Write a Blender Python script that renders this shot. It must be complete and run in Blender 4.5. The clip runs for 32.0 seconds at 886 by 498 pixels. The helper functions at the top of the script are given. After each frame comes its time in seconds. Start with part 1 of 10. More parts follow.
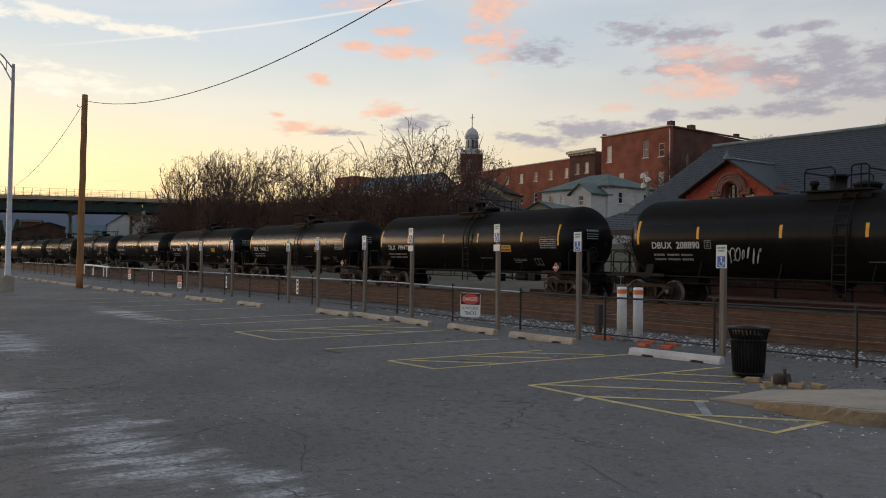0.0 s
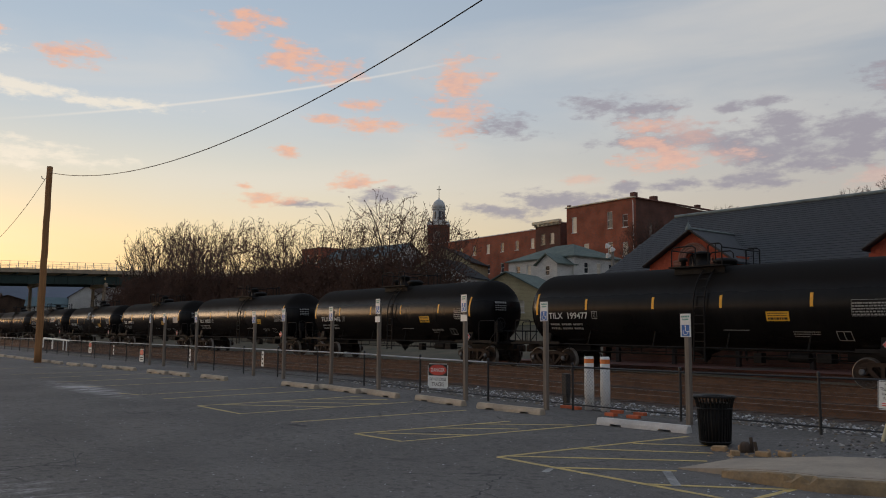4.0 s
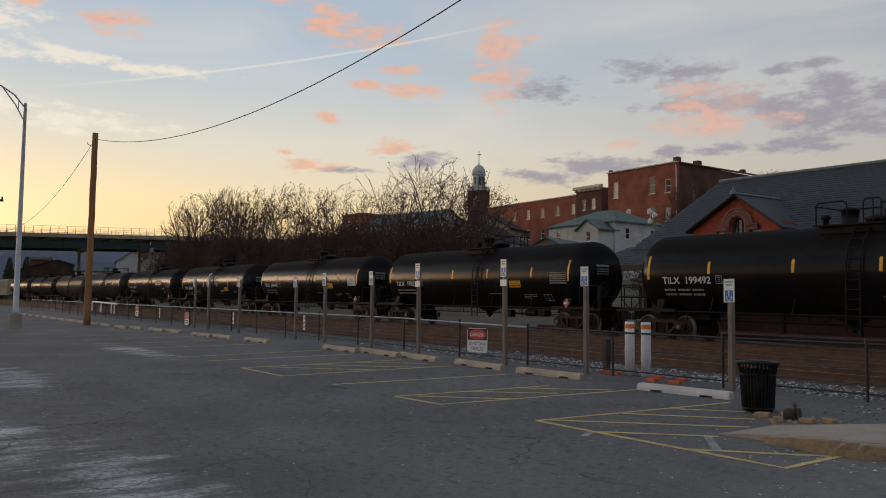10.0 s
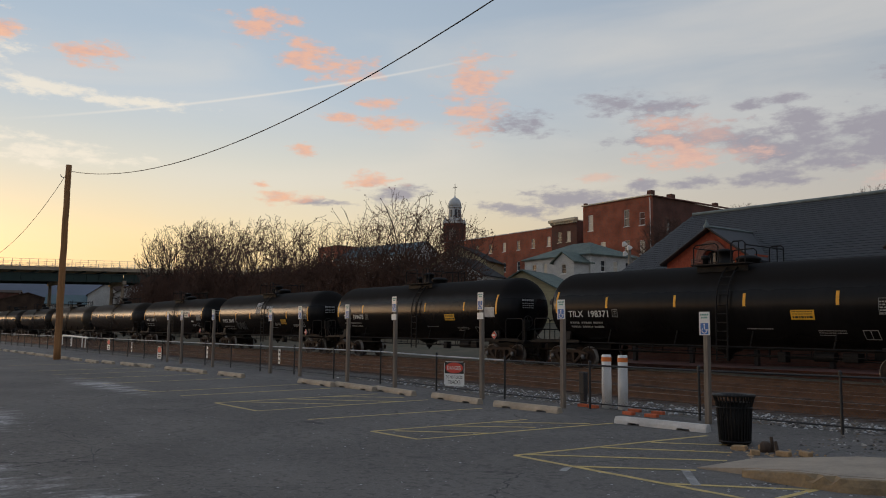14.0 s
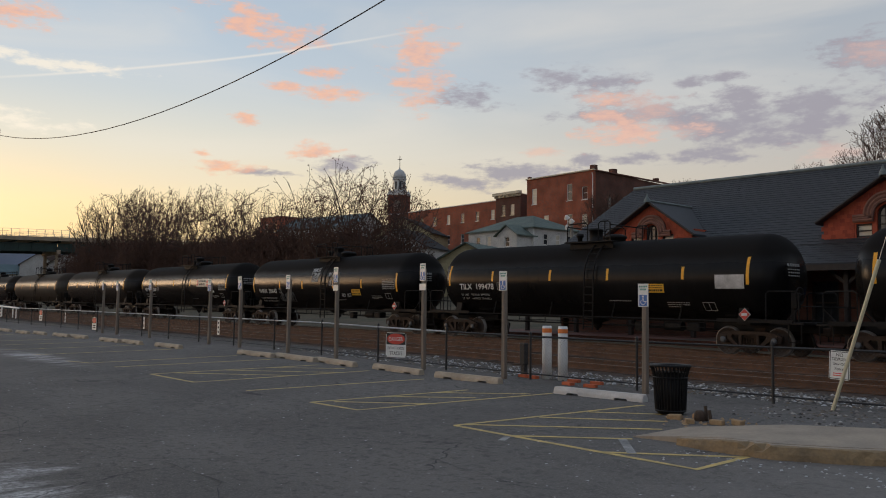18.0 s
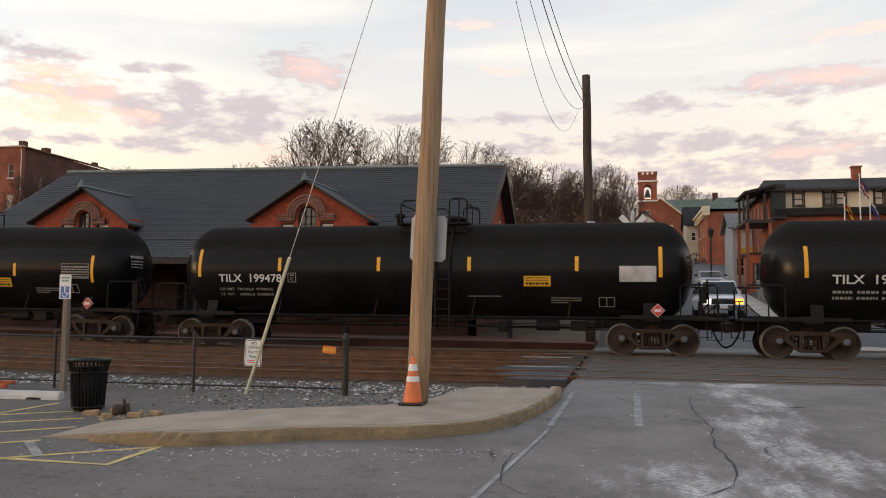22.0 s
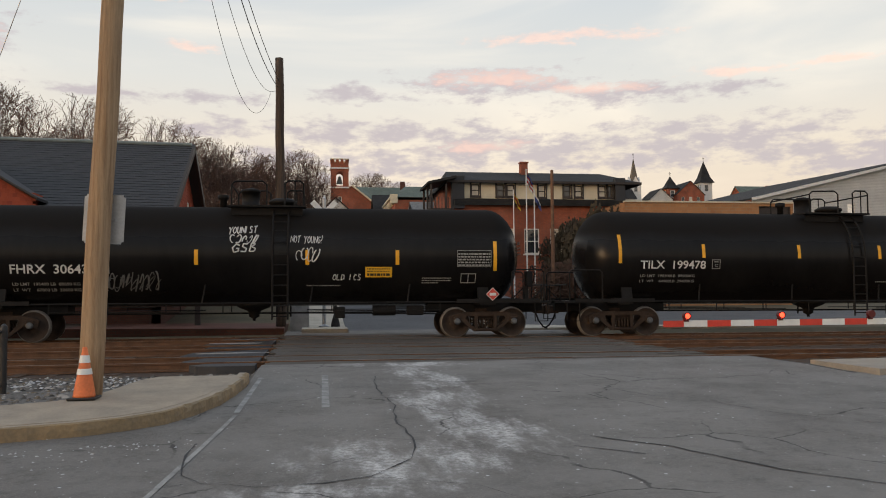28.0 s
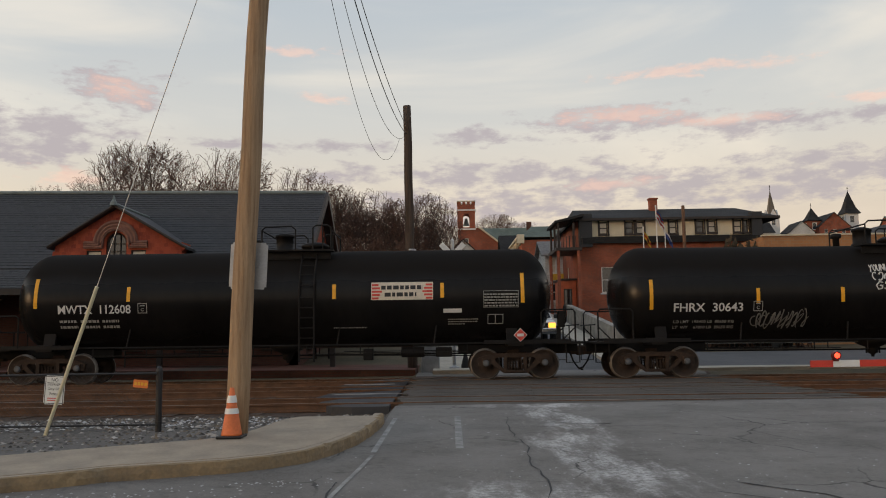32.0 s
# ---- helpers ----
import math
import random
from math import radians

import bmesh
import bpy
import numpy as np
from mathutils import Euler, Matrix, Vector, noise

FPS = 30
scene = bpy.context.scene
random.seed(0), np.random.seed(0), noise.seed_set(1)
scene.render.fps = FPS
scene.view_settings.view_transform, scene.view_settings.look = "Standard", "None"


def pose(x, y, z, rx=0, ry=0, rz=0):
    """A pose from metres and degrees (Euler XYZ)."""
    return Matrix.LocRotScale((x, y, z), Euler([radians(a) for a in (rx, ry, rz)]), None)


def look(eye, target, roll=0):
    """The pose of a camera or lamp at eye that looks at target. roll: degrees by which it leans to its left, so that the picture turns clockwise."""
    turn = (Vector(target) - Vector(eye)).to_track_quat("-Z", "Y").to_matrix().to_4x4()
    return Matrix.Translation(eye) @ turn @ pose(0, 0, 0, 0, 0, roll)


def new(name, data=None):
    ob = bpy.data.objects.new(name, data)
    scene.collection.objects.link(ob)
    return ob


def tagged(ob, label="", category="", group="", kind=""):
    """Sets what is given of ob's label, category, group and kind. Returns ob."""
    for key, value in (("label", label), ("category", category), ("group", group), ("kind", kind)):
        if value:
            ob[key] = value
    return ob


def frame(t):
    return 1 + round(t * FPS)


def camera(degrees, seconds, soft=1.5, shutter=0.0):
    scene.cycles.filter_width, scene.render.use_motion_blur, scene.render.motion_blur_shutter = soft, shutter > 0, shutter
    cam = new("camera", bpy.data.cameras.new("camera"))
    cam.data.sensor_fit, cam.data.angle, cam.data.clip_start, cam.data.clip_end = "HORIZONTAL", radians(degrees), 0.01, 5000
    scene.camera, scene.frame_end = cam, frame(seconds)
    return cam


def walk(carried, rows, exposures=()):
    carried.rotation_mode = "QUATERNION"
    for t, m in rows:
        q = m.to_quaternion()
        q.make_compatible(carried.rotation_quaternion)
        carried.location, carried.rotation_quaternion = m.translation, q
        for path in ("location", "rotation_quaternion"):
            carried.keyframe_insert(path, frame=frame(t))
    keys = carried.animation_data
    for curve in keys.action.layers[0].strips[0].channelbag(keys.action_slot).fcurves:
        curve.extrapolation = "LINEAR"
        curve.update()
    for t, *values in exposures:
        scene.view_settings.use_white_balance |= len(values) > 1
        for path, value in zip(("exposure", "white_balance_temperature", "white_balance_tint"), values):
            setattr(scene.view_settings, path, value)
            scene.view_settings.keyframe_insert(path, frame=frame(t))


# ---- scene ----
# stops along the clip: the picture starts bright and settles, and opens again on the turn away from the sunset
EXPO = [(0.0, 0.25, 6600, 10), (0.4, 0.2, 6650, 10), (1.0, 0.18, 6800, 11), (2.0, 0.04, 6750, 11), (7.0, -0.03, 6650, 11), (17.0, 0.0, 6600, 10), (19.0, 0.25, 6750, 11), (20.0, 0.5, 7100, 12), (21.0, 0.92, 7350, 13),
        (23.0, 0.93, 7450, 13), (25.0, 0.66, 7500, 12), (28.0, 0.74, 7350, 10), (30.0, 0.66, 7350, 10), (31.5, 0.48, 7300, 10), (32.0, 0.48, 7350, 10)]
# camera: handheld, standing in the lot beside the crossing and turning to the right
cam = camera(56.0, 32.0, soft=1.0)
PATH = [
    (0, pose(-0.057, -0.053, 1.571, 91.56, -0.79, 54.34)),
    (0.5, pose(-0.038, -0.050, 1.572, 94.91, -0.37, 49.53)),
    (1, pose(-0.048, -0.071, 1.567, 96.04, -0.96, 49.19)),
    (1.5, pose(-0.039, -0.064, 1.561, 96.68, -0.70, 51.42)),
    (2, pose(-0.034, -0.058, 1.560, 96.60, -0.17, 51.95)),
    (2.5, pose(-0.038, -0.072, 1.565, 96.88, -0.14, 52.57)),
    (4.5, pose(-0.007, -0.075, 1.563, 96.32, -0.39, 52.07)),
    (5, pose(-0.019, -0.076, 1.552, 95.76, -0.56, 53.79)),
    (5.5, pose(-0.032, -0.072, 1.548, 95.25, -0.70, 55.28)),
    (6, pose(-0.046, -0.060, 1.547, 95.38, -0.62, 56.02)),
    (6.5, pose(-0.050, -0.045, 1.544, 95.06, -0.42, 56.48)),
    (7, pose(-0.052, -0.045, 1.542, 94.95, -0.38, 56.18)),
    (7.5, pose(-0.040, -0.047, 1.543, 94.83, -0.34, 55.09)),
    (8, pose(-0.037, -0.045, 1.547, 94.77, -0.23, 54.54)),
    (8.5, pose(-0.044, -0.046, 1.549, 94.50, -0.53, 54.85)),
    (9, pose(-0.041, -0.038, 1.548, 94.11, -0.82, 54.71)),
    (9.5, pose(-0.040, -0.041, 1.547, 94.23, -0.73, 54.51)),
    (10, pose(-0.046, -0.040, 1.542, 94.06, -0.65, 54.85)),
    (10.5, pose(-0.046, -0.036, 1.540, 94.09, -0.52, 55.21)),
    (11, pose(-0.042, -0.040, 1.543, 94.10, -0.53, 54.92)),
    (11.5, pose(-0.045, -0.039, 1.544, 94.12, -0.54, 54.86)),
    (12, pose(-0.041, -0.037, 1.547, 94.20, -0.41, 54.64)),
    (12.5, pose(-0.034, -0.032, 1.546, 94.38, -0.23, 54.38)),
    (13, pose(-0.029, -0.036, 1.543, 94.57, -0.08, 54.11)),
    (13.5, pose(-0.026, -0.043, 1.548, 94.99, 0.13, 53.66)),
    (14, pose(-0.063, -0.050, 1.555, 96.31, -0.50, 53.21)),
    (14.5, pose(-0.087, -0.046, 1.552, 96.31, -0.36, 55.45)),
    (16.5, pose(-0.153, 0.035, 1.534, 94.50, -0.86, 57.46)),
    (17, pose(-0.147, 0.050, 1.533, 94.47, -1.04, 55.99)),
    (17.5, pose(-0.153, 0.057, 1.531, 94.66, -1.00, 51.75)),
    (18, pose(-0.136, 0.055, 1.531, 94.45, -0.69, 49.35)),
    (18.5, pose(-0.119, 0.048, 1.533, 94.07, -0.79, 47.72)),
    (19, pose(-0.101, 0.046, 1.535, 93.66, -0.75, 46.08)),
    (19.5, pose(-0.076, 0.040, 1.537, 93.34, -0.84, 42.52)),
    (20, pose(-0.038, 0.045, 1.542, 93.15, -1.12, 38.11)),
    (20.5, pose(0.022, 0.046, 1.556, 93.76, -0.81, 32.06)),
    (21, pose(0.040, 0.055, 1.561, 94.73, -0.30, 24.93)),
    (21.5, pose(0.060, 0.021, 1.563, 94.77, -0.50, 18.45)),
    (22, pose(0.086, 0.032, 1.559, 94.15, -0.34, 12.12)),
    (22.5, pose(0.089, 0.021, 1.554, 93.98, -0.71, 7.28)),
    (23, pose(0.089, 0.032, 1.556, 93.55, -0.85, 3.83)),
    (23.5, pose(0.099, 0.041, 1.558, 93.32, -0.64, 0.96)),
    (24, pose(0.105, 0.047, 1.560, 93.33, -0.35, -1.46)),
    (24.5, pose(0.121, 0.056, 1.561, 93.12, 0.49, -3.44)),
    (25, pose(0.121, 0.061, 1.559, 92.91, 0.98, -4.83)),
    (25.5, pose(0.127, 0.061, 1.559, 93.41, 1.26, -5.89)),
    (27.5, pose(0.130, 0.072, 1.548, 93.17, 0.41, -8.66)),
    (28, pose(0.129, 0.068, 1.546, 93.11, 0.43, -8.77)),
    (28.5, pose(0.123, 0.060, 1.545, 93.22, 0.42, -8.66)),
    (29, pose(0.125, 0.057, 1.545, 93.47, 0.52, -8.18)),
    (29.5, pose(0.123, 0.056, 1.548, 94.26, 0.82, -6.79)),
    (30, pose(0.121, 0.045, 1.544, 94.44, 0.99, -6.01)),
    (30.5, pose(0.116, 0.037, 1.548, 94.70, 0.97, -5.04)),
    (31, pose(0.105, 0.020, 1.545, 95.10, 0.79, -3.11)),
    (31.5, pose(0.094, 0.010, 1.547, 95.67, 0.86, -1.47)),
    (32, pose(0.086, 0.001, 1.545, 96.00, 0.91, 0.01)),
]
walk(cam, PATH, exposures=EXPO)

# ---- sky and sun: just after sunset, glow low over the line to the west ----
SUN_AZ = 114.0     # degrees to the left of +y; the view reaches to about 85
GLOW_AZ = 84.0
SUN_EL = 1.5
world = bpy.data.worlds.new("world")
scene.world = world
world.use_nodes = True
# clouds as (azimuth, height, half width, half height) in degrees
PINK_WEST = [(77.0, 17.9, 2.1, 0.65), (82.4, 18.5, 1.3, 0.67), (66.0, 20.8, 2.1, 0.96), (63.2, 19.1, 1.9, 0.88), (60.8, 18.3, 2.4, 0.79), (51.1, 17.8, 2.0, 1.4), (51.3, 15.5, 2.0, 1.42), (58.0, 16.2, 1.3, 0.56), (60.6, 15.1, 1.3, 0.3), (57.6, 14.7, 1.9, 0.51), (63.0, 12.9, 0.9, 0.41), (58.2, 11.0, 1.7, 0.47), (64.2, 9.6, 1.8, 0.41), (65.8, 10.4, 0.8, 0.26), (36.8, 12.2, 3.3, 0.68), (38.2, 13.5, 1.4, 0.59), (38.6, 14.6, 1.4, 0.59)]
PINK_NORTH = [(36.2, 14.0, 2.8, 1.1), (35.5, 12.3, 3.6, 0.81), (42.4, 11.1, 1.9, 0.51), (23.9, 10.3, 2.7, 0.67), (-17.3, 17.2, 5.7, 0.49), (-28.3, 14.2, 3.5, 0.38), (-12.6, 14.5, 4.2, 0.6), (-34.7, 14.3, 3.0, 0.27), (8.2, 16.1, 1.6, 0.38), (-19.5, 13.7, 3.1, 0.4), (9.9, 19.2, 2.4, 0.39), (8.6, 16.2, 1.5, 0.4), (21.5, 16.0, 1.9, 0.86), (-11.4, 10.1, 3.2, 0.46)]
WHITE_WEST = [(86, 15.6, 5.0, 0.7), (79.5, 15.5, 4.0, 0.5), (74.0, 15.1, 3.6, 0.35), (84.5, 17.6, 3.4, 1.1), (85.0, 12.0, 4.5, 1.0), (79.0, 11.4, 4.5, 0.6), (90, 19.5, 5.0, 1.2)]
GREY_WEST = [(48.4, 14.8, 2.4, 0.66), (61.9, 9.3, 2.1, 0.21), (56.6, 10.0, 1.9, 0.57), (41.8, 16.1, 2.0, 0.69), (38.4, 15.3, 2.4, 0.78), (36.8, 13.7, 4.3, 0.87), (32.6, 15.3, 1.8, 0.33), (33.0, 12.9, 2.7, 1.04), (29.7, 13.8, 2.6, 1.1), (30.7, 12.0, 3.1, 0.84), (28.6, 12.6, 2.1, 1.28), (44.6, 9.7, 3.6, 0.66), (39.9, 10.4, 1.2, 0.45), (36.9, 10.4, 1.4, 0.3), (48.0, 9.0, 3.1, 0.47)]
GREY_NORTH = [(21.8, 15.9, 3.3, 1.28), (30.9, 15.4, 1.7, 0.34), (24.9, 13.6, 2.8, 0.86), (27.0, 12.1, 4.7, 1.26), (44.2, 9.8, 4.2, 0.67), (35.8, 10.6, 1.3, 0.36), (25.3, 13.4, 5.1, 0.95), (30.5, 12.5, 2.5, 1.01), (13.2, 13.0, 4.1, 0.45), (31.4, 10.7, 2.9, 0.73), (-12.2, 14.2, 6.3, 0.96), (-21.0, 13.3, 6.6, 0.75), (-28.6, 13.2, 2.8, 0.48), (-2.4, 13.7, 2.6, 0.66), (6.0, 13.0, 2.5, 0.44)]
GREY_LOW = [(-11.0, 10.1, 5.3, 1.14), (-5.1, 10.9, 3.2, 0.62), (-26.5, 10.0, 7.7, 0.89), (-1.6, 11.1, 3.6, 0.66), (-33.3, 9.1, 3.9, 0.57), (-16.0, 9.6, 5.2, 0.92), (-4.3, 8.8, 4.7, 0.93), (-22.8, 8.9, 5.0, 0.55), (6.7, 11.1, 3.0, 0.45), (-34.8, 8.1, 3.8, 0.65), (2.2, 9.3, 3.1, 0.61), (-31.3, 10.3, 2.7, 0.33), (-24.7, 10.8, 2.4, 0.4)]


def lin(r, g, b):
    return tuple((c / 255 / 12.92) if c / 255 < 0.04045 else ((c / 255 + 0.055) / 1.055) ** 2.4 for c in (r, g, b)) + (1.0,)


def sun_vector(el):
    a, e = radians(SUN_AZ), radians(el)
    return Vector((-math.sin(a) * math.cos(e), math.cos(a) * math.cos(e), math.sin(e)))


def build_sky():
    nt = world.node_tree
    nt.nodes.clear()
    N, L = nt.nodes.new, nt.links.new

    def math_node(op, a, b=None, c=None):
        n = N("ShaderNodeMath")
        n.operation = op
        for i, v in enumerate((a, b, c)):
            if v is None:
                continue
            if isinstance(v, (int, float)):
                n.inputs[i].default_value = v
            else:
                L(v, n.inputs[i])
        return n.outputs[0]

    def ramp(fac, stops):
        n = N("ShaderNodeValToRGB")
        e = n.color_ramp.elements
        while len(e) < len(stops):
            e.new(0.5)
        for el, (p, c) in zip(e, stops):
            el.position, el.color = p, c
        L(fac, n.inputs[0])
        return n.outputs[0]

    def mix(fac, a, b):
        n = N("ShaderNodeMix")
        n.data_type = "RGBA"
        L(fac, n.inputs[0])
        L(a, n.inputs[6])
        if isinstance(b, tuple):
            n.inputs[7].default_value = b
        else:
            L(b, n.inputs[7])
        return n.outputs[2]

    tc = N("ShaderNodeTexCoord")
    sep = N("ShaderNodeSeparateXYZ")
    L(tc.outputs["Generated"], sep.inputs[0])
    x, y, z = sep.outputs
    az = math_node("MULTIPLY", math_node("ARCTAN2", math_node("MULTIPLY", x, -1.0), y), 57.2958)
    el = math_node("MULTIPLY", math_node("ARCSINE", z), 57.2958)
    h = math_node("DIVIDE", el, 90.0)
    west = ramp(h, [(0.0, lin(246, 190, 128)), (0.035, lin(252, 214, 150)), (0.075, lin(251, 228, 180)), (0.12, lin(228, 224, 208)), (0.175, lin(190, 204, 216)), (0.3, lin(158, 180, 204)), (1.0, lin(128, 146, 174))])
    north = ramp(h, [(0.0, lin(172, 160, 156)), (0.05, lin(184, 172, 163)), (0.1, lin(192, 186, 179)), (0.16, lin(180, 185, 190)), (0.24, lin(163, 175, 189)), (0.38, lin(146, 160, 181)), (1.0, lin(128, 146, 174))])
    off = math_node("ABSOLUTE", math_node("SUBTRACT", az, GLOW_AZ))
    off = math_node("MINIMUM", off, math_node("SUBTRACT", 360.0, off))
    side = N("ShaderNodeMapRange")
    side.interpolation_type = "SMOOTHSTEP"
    L(off, side.inputs[0])
    side.inputs[1].default_value, side.inputs[2].default_value = 12.0, 66.0
    col = mix(side.outputs[0], west, north)
    # bright heart of the afterglow, low over the sun
    da = math_node("DIVIDE", math_node("SUBTRACT", az, SUN_AZ), 24.0)
    de = math_node("DIVIDE", math_node("SUBTRACT", el, 2.0), 6.0)
    heart = math_node("EXPONENT", math_node("MULTIPLY", math_node("ADD", math_node("MULTIPLY", da, da), math_node("MULTIPLY", de, de)), -1.0))
    # dusk: the sky opposite the glow is darker low down
    dusk = N("ShaderNodeMapRange")
    dusk.interpolation_type = "SMOOTHSTEP"
    L(off, dusk.inputs[0])
    dusk.inputs[1].default_value, dusk.inputs[2].default_value = 118.0, 165.0
    low = N("ShaderNodeMapRange")
    low.interpolation_type = "SMOOTHSTEP"
    L(el, low.inputs[0])
    low.inputs[1].default_value, low.inputs[2].default_value, low.inputs[3].default_value, low.inputs[4].default_value = 10.0, 55.0, 0.75, 0.0
    col = mix(math_node("MULTIPLY", dusk.outputs[0], low.outputs[0]), col, lin(84, 92, 116))
    # thin high cloud, drawn out along the sky
    comb = N("ShaderNodeCombineXYZ")
    L(az, comb.inputs[0]), L(el, comb.inputs[1])
    mp = N("ShaderNodeMapping")
    L(comb.outputs[0], mp.inputs[0])
    mp.inputs["Scale"].default_value = (0.035, 0.16, 1)
    mp.inputs["Rotation"].default_value = (0, 0, radians(-6))
    n0 = N("ShaderNodeTexNoise")
    n0.inputs["Scale"].default_value, n0.inputs["Detail"].default_value, n0.inputs["Distortion"].default_value = 1.0, 6, 0.6
    L(mp.outputs[0], n0.inputs[0])
    wisp = N("ShaderNodeMapRange")
    wisp.interpolation_type = "SMOOTHSTEP"
    L(n0.outputs[0], wisp.inputs[0])
    wisp.inputs[1].default_value, wisp.inputs[2].default_value, wisp.inputs[4].default_value = 0.43, 0.75, 0.42
    col = mix(wisp.outputs[0], col, lin(234, 226, 214))
    # the cumulus: ragged by noise at two sizes
    mp2 = N("ShaderNodeMapping")
    L(comb.outputs[0], mp2.inputs[0])
    mp2.inputs["Scale"].default_value = (0.42, 1.1, 1)
    n1 = N("ShaderNodeTexNoise")
    n1.inputs["Scale"].default_value, n1.inputs["Detail"].default_value, n1.inputs["Roughness"].default_value = 1.0, 7, 0.62
    L(mp2.outputs[0], n1.inputs[0])
    rag = math_node("MULTIPLY", math_node("SUBTRACT", n1.outputs[0], 0.43), 3.8)
    n2 = N("ShaderNodeTexNoise")
    n2.inputs["Scale"].default_value, n2.inputs["Detail"].default_value, n2.inputs["Roughness"].default_value = 2.6, 5, 0.6
    L(mp2.outputs[0], n2.inputs[0])
    tuft = math_node("MULTIPLY", math_node("SUBTRACT", n2.outputs[0], 0.5), 1.3)
    rag = math_node("ADD", rag, tuft)

    def bank(blobs, top=0.8):
        near = None
        for a, e, w, hh in blobs:
            s = N("ShaderNodeVectorMath")
            s.operation = "SUBTRACT"
            L(comb.outputs[0], s.inputs[0])
            s.inputs[1].default_value = (a, e, 0)
            m = N("ShaderNodeVectorMath")
            m.operation = "MULTIPLY"
            L(s.outputs[0], m.inputs[0])
            m.inputs[1].default_value = (1 / w, 1 / hh, 0)
            l = N("ShaderNodeVectorMath")
            l.operation = "LENGTH"
            L(m.outputs[0], l.inputs[0])
            near = l.outputs["Value"] if near is None else math_node("MINIMUM", near, l.outputs["Value"])
        r = N("ShaderNodeMapRange")
        r.interpolation_type = "SMOOTHSTEP"
        L(math_node("ADD", near, rag), r.inputs[0])
        r.inputs[1].default_value, r.inputs[2].default_value, r.inputs[3].default_value, r.inputs[4].default_value = 0.35, 1.4, top, 0.0
        return r.outputs[0]

    col = mix(bank([(a, e, w * 1.15, q * 1.2) for a, e, w, q in WHITE_WEST], 0.75), col, lin(250, 240, 222))
    col = mix(bank([(a, e, w * 1.15, q * 1.25) for a, e, w, q in GREY_WEST] + [(a, e, w * 1.1, q * 1.15) for a, e, w, q in GREY_NORTH] + [(a, e, w * 1.3, q * 1.65) for a, e, w, q in GREY_LOW], 0.86), col, lin(156, 152, 164))
    pink = mix(side.outputs[0], ramp(h, [(0.0, lin(247, 186, 150)), (1.0, lin(250, 180, 150))]), lin(224, 188, 176))
    mot = N("ShaderNodeMapRange")
    L(n2.outputs[0], mot.inputs[0])
    mot.inputs[1].default_value, mot.inputs[2].default_value, mot.inputs[4].default_value = 0.42, 0.68, 0.65
    pink = mix(mot.outputs[0], pink, lin(206, 172, 168))
    col = mix(bank([(a, e, w * 1.15, q * 1.25) for a, e, w, q in PINK_WEST], 0.8), col, pink)
    col = mix(bank([(a, e, w * 1.1, q) for a, e, w, q in PINK_NORTH], 0.5), col, pink)
    # a vapour trail
    line = math_node("ABSOLUTE", math_node("SUBTRACT", el, math_node("MULTIPLY_ADD", az, -0.196, 29.2)))
    tr = N("ShaderNodeMapRange")
    L(line, tr.inputs[0])
    tr.inputs[1].default_value, tr.inputs[2].default_value, tr.inputs[3].default_value, tr.inputs[4].default_value = 0.01, 0.12, 0.42, 0.0
    ends = N("ShaderNodeMapRange")
    L(math_node("ABSOLUTE", math_node("SUBTRACT", az, 66.0)), ends.inputs[0])
    ends.inputs[1].default_value, ends.inputs[2].default_value, ends.inputs[3].default_value, ends.inputs[4].default_value = 8.0, 16.0, 1.0, 0.0
    col = mix(math_node("MULTIPLY", tr.outputs[0], ends.outputs[0]), col, lin(250, 240, 225))
    # clear-sky light under it all
    sky = N("ShaderNodeTexSky")
    sky.sky_type, sky.sun_disc = "NISHITA", False
    sky.sun_elevation, sky.sun_rotation = radians(SUN_EL), radians(-SUN_AZ)
    sky.altitude, sky.air_density, sky.dust_density, sky.ozone_density = 100, 1.0, 1.0, 1.5
    out, bg, bg2, add = N("ShaderNodeOutputWorld"), N("ShaderNodeBackground"), N("ShaderNodeBackground"), N("ShaderNodeAddShader")
    lit = N("ShaderNodeMix")
    lit.data_type, lit.blend_type, lit.clamp_result = "RGBA", "ADD", False
    L(math_node("MULTIPLY", heart, 1.0), lit.inputs[0])
    L(col, lit.inputs[6])
    lit.inputs[7].default_value = (3.4, 1.8, 0.72, 1)
    L(lit.outputs[2], bg.inputs[0])
    bg.inputs[1].default_value = 0.95
    L(sky.outputs[0], bg2.inputs[0])
    bg2.inputs[1].default_value = 0.012
    L(bg.outputs[0], add.inputs[0]), L(bg2.outputs[0], add.inputs[1])
    L(add.outputs[0], out.inputs[0])


build_sky()
sun = new("sun", bpy.data.lights.new("sun", "SUN"))
sun.data.energy, sun.data.angle, sun.data.color = 0.5, radians(18), (1.0, 0.7, 0.45)
sun.matrix_world = look(sun_vector(5) * 200, (0, 0, 0))

# ---- ground shape: the line comes down a gentle grade from the west and levels at the crossing ----
TRACK_Y = 26.4
FPITCH = 2.6


def grade(x):
    d = min(x + 7.0, 0.0)
    if d > -12.73:
        return 0.0011 * d * d
    return 0.1783 + 0.0105 * (-12.73 - d)


def lot_z(x, y):
    return grade(x) + min(max(0.0267 * (y - 5.0), 0.0), 0.24)


def hill_z(x, y):
    return lot_z(x, y) + max(0.0, y - 33.0) * 0.10


def rail_y(x):
    return TRACK_Y - 1.5e-4 * min(x + 60.0, 0.0) ** 2 if x > -260 else TRACK_Y - 6.0 - 0.06 * (-260 - x)


